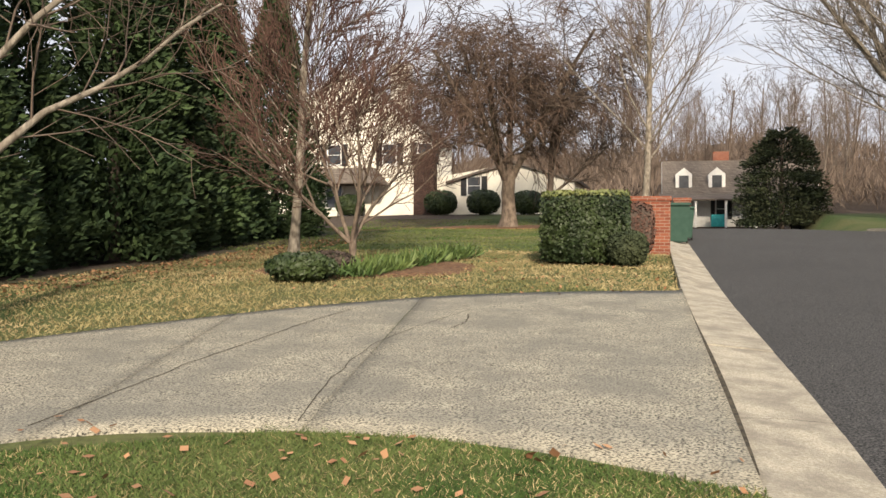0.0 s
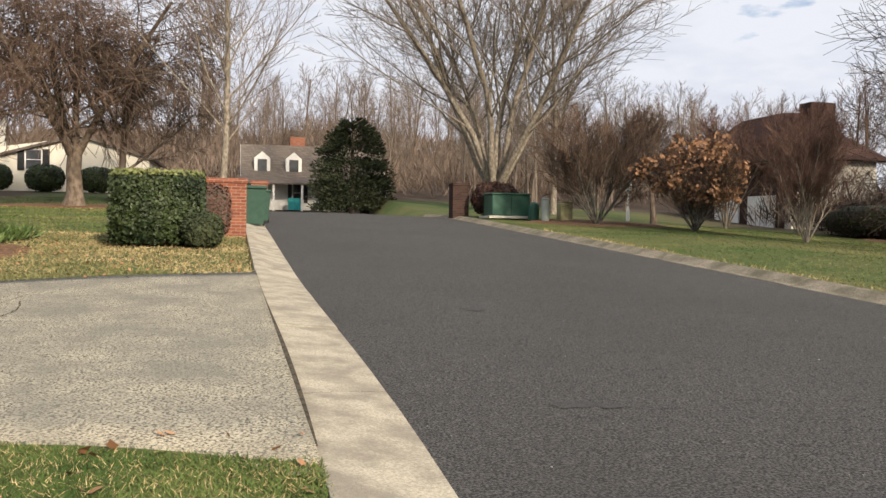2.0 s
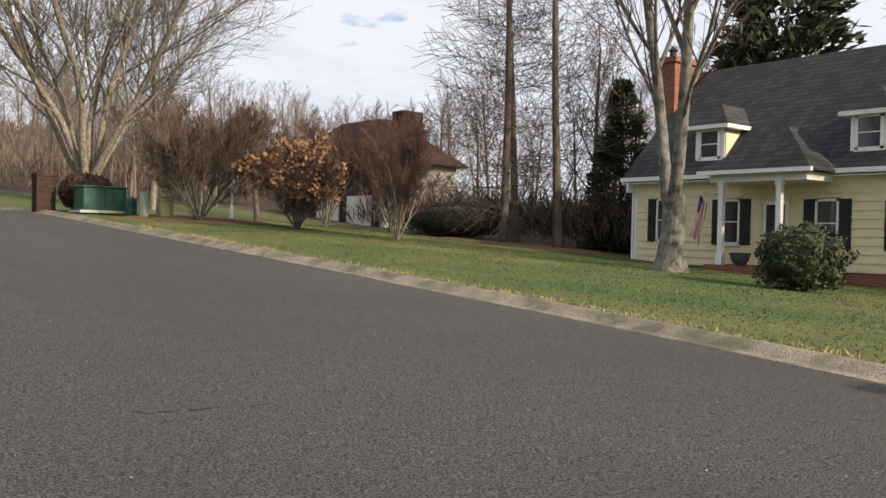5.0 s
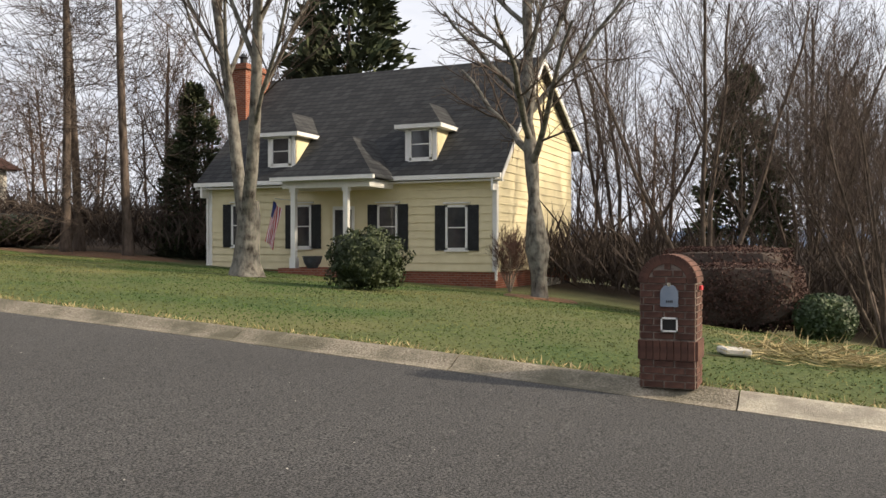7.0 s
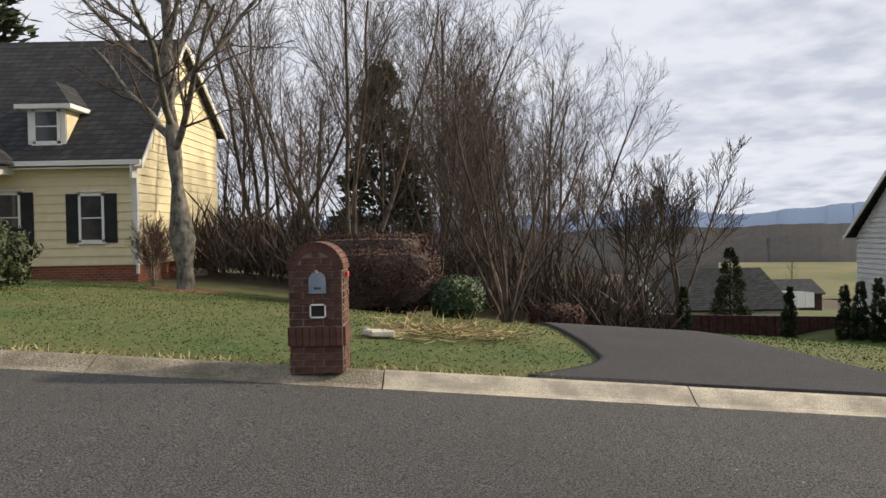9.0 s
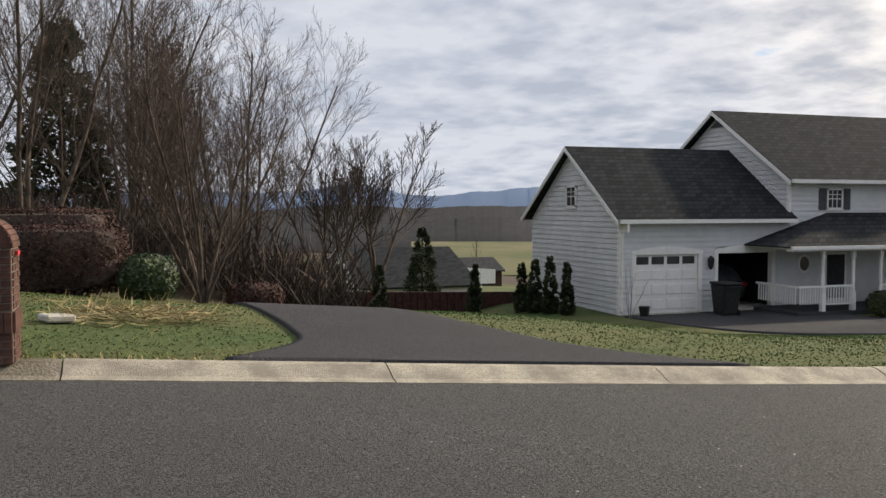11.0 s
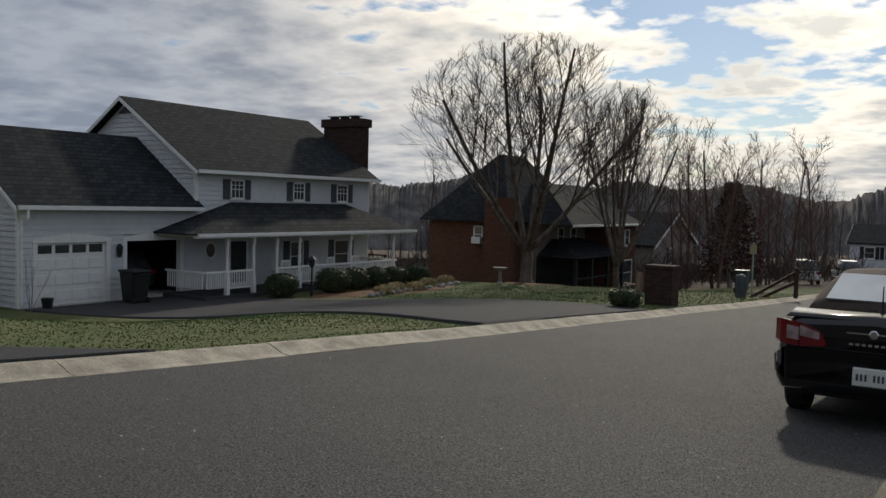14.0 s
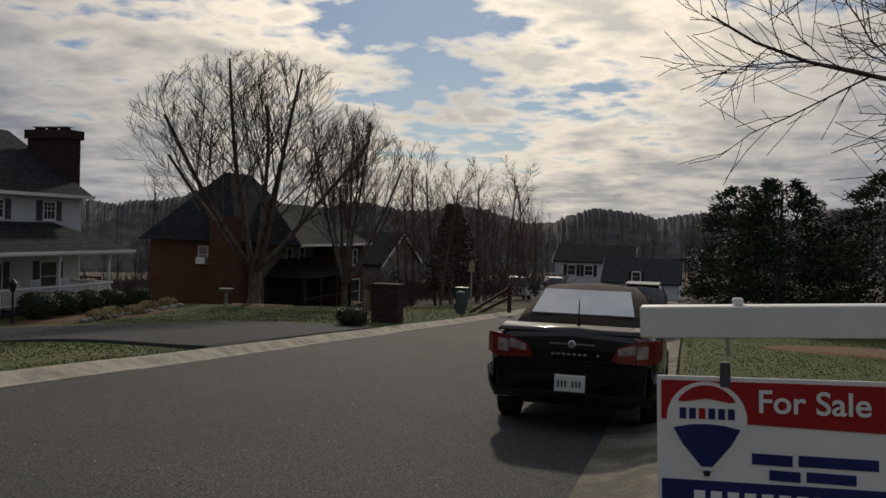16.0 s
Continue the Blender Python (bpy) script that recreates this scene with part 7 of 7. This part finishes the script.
# small things down the street
def lawn_chair(label, x, y, turn):
    c = thing("lawn_chair", label, "chair", pose(x, y, ground_z(x, y), 0, 0, turn))
    part("seat", box(-0.28, 0.28, -0.28, 0.28, 0.34, 0.38), M_WOODPALE, c)
    for i in range(5):
        part("slat", box(-0.27 + i * 0.11, -0.18 + i * 0.11, 0.25, 0.28, 0.38, 0.98), M_WOODPALE, c)
    for a in (-0.30, 0.26):
        part("leg", box(a, a + 0.04, -0.28, -0.24, 0.0, 0.58), M_WOODPALE, c)
        part("leg", box(a, a + 0.04, 0.24, 0.28, 0.0, 0.9), M_WOODPALE, c)
        part("arm", box(a - 0.03, a + 0.07, -0.32, 0.28, 0.58, 0.61), M_WOODPALE, c)
    return c


M_WOODPALE = mat("weathered_wood", (0.17, 0.12, 0.085), (0.30, 0.22, 0.155), 9, 0.9, 0.3, stretch=(1, 1, 0.3))
lawn_chair("weathered wooden lawn chair beside the brick pillar", 10.03, -25.91, 60)
leafy("shrub", "low straggly dark shrub near the brick pillar", 9.21, -22.75, 0.42, 0.4, 0.28, 1300, 0.05, M_BOXWOOD, 90, 0.1, loose=0.4)
gp = thing("pedestal", "grey utility pedestal far along the verge", "utility box", pose(9.63, -36.52, ground_z(9.63, -36.52)))
part("post", lathe([(0.22, 0), (0.22, 0.75), (0.19, 0.88), (0.08, 0.94)], 12), M_SHUTTERG, gp)
ysn = thing("street_sign", "small yellow warning sign on a grey post", "sign", pose(9.61, -38.26, ground_z(9.61, -38.26)))
part("post", lathe([(0.03, 0), (0.03, 2.3)], 8), M_GREYMETAL, ysn)
part("plate", box(-0.14, 0.14, 0.03, 0.045, 1.8, 2.2), M_TANBOX, ysn, "dull yellow plate")
swf = thing("timber_frame", "leaning timber frame on the far verge", "frame", pose(8.69, -38.49, ground_z(8.69, -38.49), 0, 0, 25))
part("post", box(-0.9, -0.75, -0.08, 0.08, 0, 1.3), M_WOODFENCE, swf)
bm = bmesh.new()
for q in ((-0.85, 1.2, 1.0, 0.05), (-0.8, 0.75, 0.6, 0.02)):
    v = [bm.verts.new(c) for c in ((q[0], -0.06, q[1]), (q[0], 0.06, q[1]), (q[2], 0.06, q[3]), (q[2], -0.06, q[3]), (q[0], -0.06, q[1] - 0.14), (q[0], 0.06, q[1] - 0.14), (q[2], 0.06, q[3] - 0.14), (q[2], -0.06, q[3] - 0.14))]
    for k in ((0, 1, 2, 3), (7, 6, 5, 4), (0, 4, 5, 1), (2, 6, 7, 3), (1, 5, 6, 2), (0, 3, 7, 4)):
        bm.faces.new([v[i] for i in k])
part("brace", bm, M_WOODFENCE, swf)
gl = thing("garden_lamp", "black post lantern in the porch bed", "lamp", pose(23.60, -25.95, ground_z(23.60, -25.95)))
part("post", lathe([(0.06, 0), (0.06, 0.3), (0.035, 0.4), (0.035, 1.15)], 10), M_SHUTTER, gl)
part("lantern", lathe([(0.05, 1.15), (0.10, 1.22), (0.13, 1.45), (0.15, 1.47), (0.03, 1.62)], 8), M_SHUTTER, gl)

# timber deck beside the grey house
dkx = thing("garden_deck", "red-brown timber deck with rails beside the house", "deck", pose(30.0, -37.6, -2.6))
part("floor", box(-2.4, 2.4, -1.5, 1.5, 0.25, 0.38), M_WOODFENCE, dkx)
for a in (-2.35, -1.2, 0.0, 1.2, 2.25):
    part("post", box(a, a + 0.1, 1.4, 1.5, -0.6, 1.35), M_WOODFENCE, dkx)
for z in (0.62, 0.95, 1.28):
    part("rail", box(-2.4, 2.4, 1.42, 1.47, z, z + 0.08), M_WOODFENCE, dkx)

# pale edging stones of the porch bed
r = random.Random(66)
for i in range(15):
    u = i / 14
    x, y = 21.2 + 0.9 * u + r.uniform(-0.12, 0.12), -26.6 - 8.0 * u + r.uniform(-0.2, 0.2)
    st = thing("edging_stone", "rounded grey stone edging the flower bed", "stone", pose(x, y, ground_z(x, y), 0, 0, r.uniform(0, 360)), "bed stones")
    bm = bmesh.new()
    bmesh.ops.create_icosphere(bm, subdivisions=2, radius=1.0)
    k = r.uniform(0.11, 0.18)
    for v in bm.verts:
        q = 1 + 0.25 * noise.noise(v.co * 1.6 + Vector((i * 3.1, 0, 0)))
        v.co = (v.co.x * k * 1.3 * q, v.co.y * k * q, v.co.z * k * 0.7 * q + k * 0.35)
    part("stone", bm, M_ROCK, st)


# woods: bare trees too many to count
def wood_variant(seed, height, levels=4):
    r = np.random.default_rng(seed)
    lines = []
    grow(r, (0, 0, 0), (0.05, 0, 1), height, 0.17, [(14, 34, 0.45, 0.0, 0.025, 6, 0.22, 0.42), (7, 36, 0.5, 0.4, 0.08, 2, 0.12, 0.5), (5, 36, 0.6, 0.2, 0.12, 1, 0.1, 0.6), (2, 34, 0.85, 0.1, 0.1, 1, 0.2, 0.7)][:levels], 0, lines)
    a = tubes([(p, rr) for d, p, rr in lines if d == 0], 6)
    b = tubes([(p, np.maximum(rr, 0.014)) for d, p, rr in lines if d > 0], 3)
    return np.concatenate([a[0], b[0]]), np.concatenate([a[1], b[1] + len(a[0])])


VAR = [wood_variant(90 + i, 12.5) for i in range(4)]
VAR_FAR = [wood_variant(95 + i, 12.5, 3) for i in range(4)]


def woods(name, label, spots, material, seed, size=1.0, kinds=VAR):
    r = random.Random(seed)
    V, F, n = [], [], 0
    for x, y in spots:
        v, f = kinds[r.randrange(4)]
        a, s = r.uniform(0, 6.28), size * r.uniform(0.7, 1.25)
        c, q = math.cos(a) * s, math.sin(a) * s
        V.append(np.stack([v[:, 0] * c - v[:, 1] * q + x, v[:, 0] * q + v[:, 1] * c + y, v[:, 2] * s + sheet_z(x, y) - 0.1], 1))
        F.append(f + n)
        n += len(v)
    tagged(mesh_part(name, raw_mesh(name, np.concatenate(V), np.concatenate(F), material, True)), label, "woodland", kind="stuff")


r = random.Random(5)
woods("uphill_woods", "bare brown winter woods on the hillside", [(r.uniform(-34, 74), 80 + 62 * r.random() ** 1.2) for i in range(150)], M_TWIGTAN, 1, 0.72)
woods("uphill_woods_edge", "bare grey trees beyond the shrubs", [(r.uniform(19, 44), r.uniform(56, 72)) for i in range(20)] + [(r.uniform(10, 28), r.uniform(62, 80)) for i in range(10)], M_TWIG, 2, 0.62)
woods("east_woods", "dense dark bare woods behind the cottage", [(r.uniform(36, 58), r.uniform(-7, 38)) for i in range(34)] + [(r.uniform(31, 60), r.uniform(24, 52)) for i in range(32)], M_TWIGBROWN, 3, 0.66)
woods("downhill_woods", "dark bare woods below the street", [(r.uniform(16, 70), r.uniform(-125, -76)) for i in range(30)] + [(r.uniform(-45, 60), r.uniform(-230, -135)) for i in range(60)], M_TWIGDARK, 4, 0.8, VAR_FAR)
woods("side_yard_trees", "low dark bare trees between two houses", [(r.uniform(33, 60), r.uniform(-66, -40)) for i in range(34)], M_TWIGDARK, 14, 0.44, VAR_FAR)
woods("valley_trees", "scattered bare trees round the valley pasture", [(d * math.sin(radians(q)), d * math.cos(radians(q))) for q, d in ((r.uniform(88, 135), r.uniform(120, 180)) for i in range(34)) if not 107 < q < 119 or d > 175], M_TWIGDARK, 12, 0.62, VAR_FAR)
woods("kerbside_bare_trees", "reddish bare trees down the street", [(15.5, -54.0), (17.0, -58.0), (14.5, -63.0), (20.0, -62.0), (13.0, -70.0), (24.0, -60.0), (16.0, -66.0), (19.0, -57.5), (12.5, -60.0), (22.0, -65.0)], M_TWIGRED, 6, 0.72)

# undergrowth at the edge of the woods
r2 = np.random.default_rng(7)
und = thing("undergrowth", "tangled dry brush at the foot of the woods", "brush", kind="stuff")
P = np.concatenate([np.stack([r2.uniform(28, 52, 26000), r2.uniform(-7, 9, 26000)], 1), np.stack([r2.uniform(27, 56, 16000), r2.uniform(21, 42, 16000)], 1), np.stack([r2.uniform(-30, 80, 26000), r2.uniform(70, 135, 26000)], 1), np.stack([r2.uniform(11, 62, 12000), r2.uniform(-84, -57, 12000)], 1)])
hh = np.array([sheet_z(a, b) for a, b in P])
P3 = np.column_stack([P, hh + np.abs(r2.normal(0, 0.7, len(P)))])
D = np.column_stack([r2.normal(0, 0.5, len(P)), r2.normal(0, 0.5, len(P)), np.full(len(P), 0.9)])
D /= np.linalg.norm(D, axis=1, keepdims=True)
mesh_part("brush", raw_mesh("brush", *sprays(P3[:42000], D[:42000], 1.5, 0.05, r2), M_TWIGDARK), und)
mesh_part("hill_brush", raw_mesh("hill_brush", *sprays(P3[42000:68000], D[42000:68000], 2.8, 0.09, r2), M_TWIGTAN), und)
mesh_part("lower_brush", raw_mesh("lower_brush", *sprays(P3[68000:], D[68000:], 1.8, 0.06, r2), M_TWIGDARK), und)


# far distance: wooded rises, fields and blue hills
M_FARWOOD = mat("far_woods", (0.008, 0.010, 0.013), (0.022, 0.021, 0.022), 0.25, 1.0, 0, (0.028, 0.032, 0.038), 0.01, 0.5)
# lighter than far_woods: haze before the backlit slope is put into the colour
M_SOUTHWOOD = mat("hazed_slope_woods", (0.07, 0.067, 0.067), (0.15, 0.14, 0.13), 0.3, 1.0, 0, (0.06, 0.06, 0.064), 0.03, 0.5)
# the haze of distance is put into this blue base colour
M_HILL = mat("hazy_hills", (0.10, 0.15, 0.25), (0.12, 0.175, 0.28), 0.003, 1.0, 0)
M_FIELD = mat("far_field", (0.045, 0.075, 0.02), (0.07, 0.10, 0.03), 0.05, 1.0, 0, (0.20, 0.155, 0.09), 0.02, 0.6)


def ridge(name, label, dist, az0, az1, base_z, height, rough, material, seed, step=0.25, ragged=0.0):
    bm = bmesh.new()
    az, prev = az0, None
    while az <= az1:
        e = noise.noise(Vector((az * rough, seed, 0))) * 0.6 + noise.noise(Vector((az * rough * 5, seed, 4))) * 0.06 + noise.noise(Vector((az * rough * 30, seed, 7))) * 0.035 + ragged * noise.noise(Vector((az * 7.0, seed, 9)))
        h = height * max(0.15, 0.75 + 0.6 * e)
        s, c = math.sin(radians(az)), math.cos(radians(az))
        cur = [bm.verts.new((s * (dist + o), c * (dist + o), z)) for o, z in ((-dist * 0.08, base_z), (0.0, base_z + h), (dist * 0.08, base_z))]
        if prev:
            for i in range(2):
                bm.faces.new((prev[i], cur[i], cur[i + 1], prev[i + 1]))
        prev = cur
        az += step
    for f in bm.faces:
        f.smooth = True
    tagged(part(name, bm, material), label, "hills", kind="structure")


ridge("backdrop_hills", "wooded mountain ridge on the horizon, coloured blue for haze", 3000, 60, 132, -60, 155, 0.17, M_HILL, 2.0)
ridge("backdrop_woods_far", "dark wooded rise beyond the fields", 900, 60, 215, -20, 30, 0.2, M_FARWOOD, 5.0, 0.12, 0.02)
ridge("backdrop_woods_near", "dark band of winter trees across the valley", 420, 88, 215, -18, 16, 0.13, M_FARWOOD, 9.0, 0.12, 0.02)
ridge("backdrop_woods_south", "dark wooded slope south of the street", 260, 136, 225, -12, 27, 0.15, M_SOUTHWOOD, 3.0, 0.05, 0.045)
for k, (d0, d1, a0, a1) in enumerate(((190, 300, 107, 119),)):
    bm = bmesh.new()
    n = 24
    rows = [[bm.verts.new((math.sin(radians(a0 + (a1 - a0) * i / n)) * d, math.cos(radians(a0 + (a1 - a0) * i / n)) * d, -13.2 + (d - d0) / (d1 - d0) * 3.0)) for i in range(n + 1)] for d in (d0, (d0 + d1) / 2, d1)]
    for p, q in zip(rows, rows[1:]):
        for i in range(n):
            bm.faces.new((p[i], p[i + 1], q[i + 1], q[i]))
    tagged(part("pasture", bm, M_FIELD), "green pasture with straw-coloured edge in the valley", "field", kind="structure")

for house in (YH, GH, KH):
    house.location.x = 0.2


# beds of mulch and fallen leaves
def mulch(label, cx, cy, rx, ry, seed, material=None):
    bm = bmesh.new()
    rings = []
    for k in range(7):
        row = []
        for i in range(40):
            t = 2 * math.pi * i / 40
            q = k / 6 * (1 + 0.18 * noise.noise(Vector((math.cos(t) * 1.5, math.sin(t) * 1.5, seed))))
            x, y = cx + rx * q * math.cos(t), cy + ry * q * math.sin(t)
            row.append(bm.verts.new((x, y, sheet_z(x, y) + (0.05 if k < 6 else -0.03))))
        rings.append(row)
    for a, b in zip(rings[1:], rings[2:]):
        for i in range(40):
            bm.faces.new((a[i], a[(i + 1) % 40], b[(i + 1) % 40], b[i]))
    bm.faces.new(rings[1][::-1])
    for v in rings[0]:
        bm.verts.remove(v)
    tagged(part("mulch_bed", bm, material or M_MULCH), label, "mulch", kind="structure")


mulch("reddish leaf mulch round the weeping tree", -7.0, 42.5, 4.2, 2.6, 1.0)
mulch("brown mulch bed under the bare shrubs", 14.0, 31.5, 3.2, 2.4, 2.0)
mulch("brown mulch under the cypresses", 25.6, 26.5, 2.2, 4.6, 3.0)
mulch("dark mulch bed before the porch", 22.9, -30.2, 1.9, 4.8, 4.0)
mulch("dark mulch round the bare tree", 20.0, -38.5, 1.8, 1.8, 5.0)
mulch("brown mulch bed beyond the parked car", -5.5, -25.5, 4.2, 2.2, 6.0)
mulch("leafy planted bed under the small tree", -5.6, 16.6, 2.4, 2.2, 7.0)
mulch("brown mulch under the house-corner tree", 22.4, 6.7, 1.1, 1.1, 9.0)
sap = bare_tree("thin bare sapling before the garage corner", 27.0, -16.2, T_SAP, 30, 1.0, "bare_sapling", category="shrub")
pot = thing("flower_pot", "dark square planter beside the garage door", "pot", pose(27.2, -16.9, -2.33))
part("pot", lathe([(0.17, 0), (0.23, 0.3), (0.25, 0.36), (0.2, 0.36)], 4), M_BINDARK, pot)


# grass, leaf by leaf near the eye and in tufts further off
def in_drive(x, y):
    return (5.07 - max(0.0, x + 1.3) * 0.33 if x > -2.4 else 4.95 + (x + 2.4) * 0.55) < y < (13.3 + min(0.0, x + 0.3) * 0.2 - max(0.0, -x - 1.6) ** 1.5 * 0.42) and x < 0.6


def grass(name, label, n, x0, x1, y0, y1, length, width, material, seed, keep=None, lean=0.55):
    r = np.random.default_rng(seed)
    P = np.column_stack([r.uniform(x0, x1, n), r.uniform(y0, y1, n)])
    if keep:
        P = P[np.array([keep(a, b) for a, b in P])]
    P3 = np.array([(a, b, sheet_z(a, b) - 0.005) for a, b in P])
    D = np.column_stack([r.normal(0, lean, len(P)), r.normal(0, lean, len(P)), np.ones(len(P))])
    D /= np.linalg.norm(D, axis=1, keepdims=True)
    tagged(mesh_part(name, raw_mesh(name, *sprays(P3, D, length, width, r), material)), label, "grass", kind="stuff")


grass("verge_grass", "short green lawn grass with some straw blades", 105000, -4.6, 0.55, 2.6, 5.3, 0.042, 0.006, M_BLADE2, 1, lambda x, y: not in_drive(x, y) and x < left_edge(y) - 0.62, 1.1)
grass("verge_dry_grass", "dry straw blades in the verge", 20000, -4.6, 0.55, 2.6, 5.4, 0.055, 0.004, M_STRAW, 2, lambda x, y: not in_drive(x, y) and x < left_edge(y) - 0.5, 1.6)
grass("west_lawn_grass", "straw yellow winter lawn with green patches", 70000, -10.5, 0.4, 5.5, 22.0, 0.07, 0.012, M_STRAW, 3, lambda x, y: not in_drive(x, y) and not (x < -3.4 and y < 9.55 + (x + 5.3) * (2.0 if x < -5.3 else 1.21)), 1.3)
grass("upper_lawn_grass", "dull olive winter lawn up to the white house", 45000, -16.0, 0.2, 21.5, 50.0, 0.05, 0.04, M_BLADE, 11, lambda x, y: x < left_edge(y) - 0.7, 1.8)
grass("east_lawn_grass", "green winter lawn with straw patches", 120000, 8.9, 24.5, -1.75, 34.0, 0.038, 0.018, M_BLADE, 4, lambda x, y: x > right_edge(y) + 0.48 and y > -0.7 - min(0.95, max(0.0, x - 8.9) * 0.75), 1.7)
grass("south_lawn_grass", "green winter lawn between the drives", 80000, 8.5, 26.0, -16.5, -3.9, 0.032, 0.02, M_BLADE2, 5, lambda x, y: x > right_edge(y) + 0.48 and y < -4.35 - max(0.0, 11.2 - x) * 0.85 and y > -13.7 - max(0.0, x - 10.0) * 0.27, 1.8)
grass("far_lawn_grass", "green lawn beyond the grey house drive", 30000, 8.4, 22.0, -44.0, -23.0, 0.045, 0.03, M_BLADE2, 6, lambda x, y: x > right_edge(y) + 0.48 and y < -23.0 - max(0.0, x - 10.0) * 0.28, 1.8)
grass("far_verge_grass", "green verge beyond the parked car", 45000, -9.0, 0.2, -34.0, -6.0, 0.04, 0.018, M_BLADE2, 7, lambda x, y: x < left_edge(y) - 0.66, 1.7)
grass("near_lawn_grass", "short green and straw lawn round the sign post", 70000, -8.0, 0.3, -6.0, 2.7, 0.045, 0.009, M_BLADE, 12, lambda x, y: x < left_edge(y) - 0.66 and (x > -5.2 or y < -3.2), 1.4)
grass("kerb_edge_grass", "grass growing over the kerb edge", 9000, 8.6, 9.7, -1.2, 26.0, 0.10, 0.010, M_STRAW, 8, lambda x, y: right_edge(y) + 0.40 < x < right_edge(y) + 0.62, 0.9)

# fallen leaves
r = np.random.default_rng(9)
P = np.concatenate([np.column_stack([r.uniform(-4.4, 0.5, 130), r.uniform(3.2, 5.0, 130)]), np.column_stack([r.uniform(-10.5, 0.2, 700), r.uniform(12.5, 21, 700)]), np.column_stack([r.normal(-6.5, 2.0, 1500), r.normal(41, 2.0, 1500)]), np.column_stack([r.uniform(-10.6, -9.0, 1500), r.uniform(9, 27, 1500)])])
P3 = np.array([(a, b, sheet_z(a, b) + 0.035) for a, b in P])
tagged(mesh_part("fallen_leaves", raw_mesh("fallen_leaves", *leaf_cards(P3, np.tile([0, 0, 1.0], (len(P3), 1)), 0.055, r, 1.3, 0.35), M_LEAF)), "curled brown leaves scattered over the grass", "leaves", kind="stuff")
bits = np.column_stack([r.uniform(1.2, 8.0, 260), r.uniform(-14, 16, 260)])
B3 = np.array([(a, b, road_z(b) + 0.05 * (1 - (2 * (a - left_edge(b)) / (right_edge(b) - left_edge(b)) - 1) ** 2) + 0.006) for a, b in bits])
tagged(mesh_part("road_debris", raw_mesh("road_debris", *leaf_cards(B3, np.tile([0, 0, 1.0], (260, 1)), 0.012, r, 1.5, 0.2), M_STONE)), "pale grit and bits of leaf on the road", "debris", kind="stuff")

# dirt in the open joints of the drive and along the kerb
bm = bmesh.new()
ring = []
for y in np.linspace(4.7, 13.6, 30):
    w = 0.03 + 0.015 * noise.noise(Vector((y * 2.0, 0, 0)))
    x = left_edge(y) - 0.665
    z = ground_z(x - 0.05, y) - 0.008
    ring.append((bm.verts.new((x - w, y, z)), bm.verts.new((x + 0.02, y, z))))
for a, b in zip(ring, ring[1:]):
    bm.faces.new((a[0], a[1], b[1], b[0]))
tagged(part("joint_trim", bm, M_CRACK), "dark dirt-filled joint beside the gutter", "joint", kind="structure")


def crack(name, pts, width, z_of, seed):
    bm = bmesh.new()
    line = curve_pts(pts, 40)
    prev = None
    for i, (x, y) in enumerate(line):
        q = noise.noise(Vector((i * 0.35, seed, 0))) * 0.03
        w = width * (0.6 + 0.6 * abs(noise.noise(Vector((i * 0.5, seed, 5)))))
        d = line[min(i + 1, 39)] - line[max(i - 1, 0)]
        d = d / (np.linalg.norm(d) + 1e-9)
        nx_, ny_ = -d[1], d[0]
        cur = [bm.verts.new((x + nx_ * (q + s * w), y + ny_ * (q + s * w), z_of(x, y))) for s in (-1, 1)]
        if prev:
            bm.faces.new((prev[0], prev[1], cur[1], cur[0]))
        prev = cur
    tagged(part(name, bm, M_CRACK), "thin dark crack in the paving", "crack", kind="structure")


def slab_top(x, y):
    return ground_z(x, y) - 0.001


crack("crack_trim", [(-3.85, 4.75), (-3.87, 5.78), (-3.91, 6.8), (-3.88, 8.0), (-3.84, 9.3), (-3.7, 10.6)], 0.010, slab_top, 6.0)
crack("crack_trim", [(-2.2, 5.2), (-2.46, 6.5), (-2.61, 8.36), (-2.2, 10.9)], 0.007, slab_top, 7.0)
crack("crack_trim", [(-2.12, 9.2), (-2.06, 9.7), (-2.16, 10.3)], 0.012, slab_top, 4.0)


def road_top(x, y):
    return road_z(y) + 0.05 * (1 - (2 * (x - left_edge(y)) / (right_edge(y) - left_edge(y)) - 1) ** 2) + 0.004


def stain(cx, cy, rx, ry, seed):
    bm = bmesh.new()
    vs = []
    for i in range(26):
        t = 2 * math.pi * i / 26
        q = 1 + 0.55 * noise.noise(Vector((math.cos(t) * 2, math.sin(t) * 2, seed)))
        x, y = cx + rx * q * math.cos(t), cy + ry * q * math.sin(t)
        vs.append(bm.verts.new((x, y, road_top(x, y))))
    bm.faces.new(vs)
    tagged(part("stain_patch", bm, M_STAIN), "dark oily stain on the asphalt", "stain", kind="structure")


STAIN_X, STAIN_Y = 2.42, 5.67
stain(STAIN_X, STAIN_Y, 0.16, 0.09, 2.0)
stain(STAIN_X + 0.25, STAIN_Y - 0.1, 0.10, 0.05, 5.0)
stain(STAIN_X + 0.5, STAIN_Y + 4.4, 0.12, 0.16, 7.0)
for cy in (6.0, 9.0):
    crack("crack_trim", [(left_edge(cy) - 0.64, cy + 0.02), (left_edge(cy) - 0.35, cy + 0.05), (left_edge(cy) - 0.02, cy - 0.02)], 0.006, lambda x, y: road_z(y) + 0.075, cy)
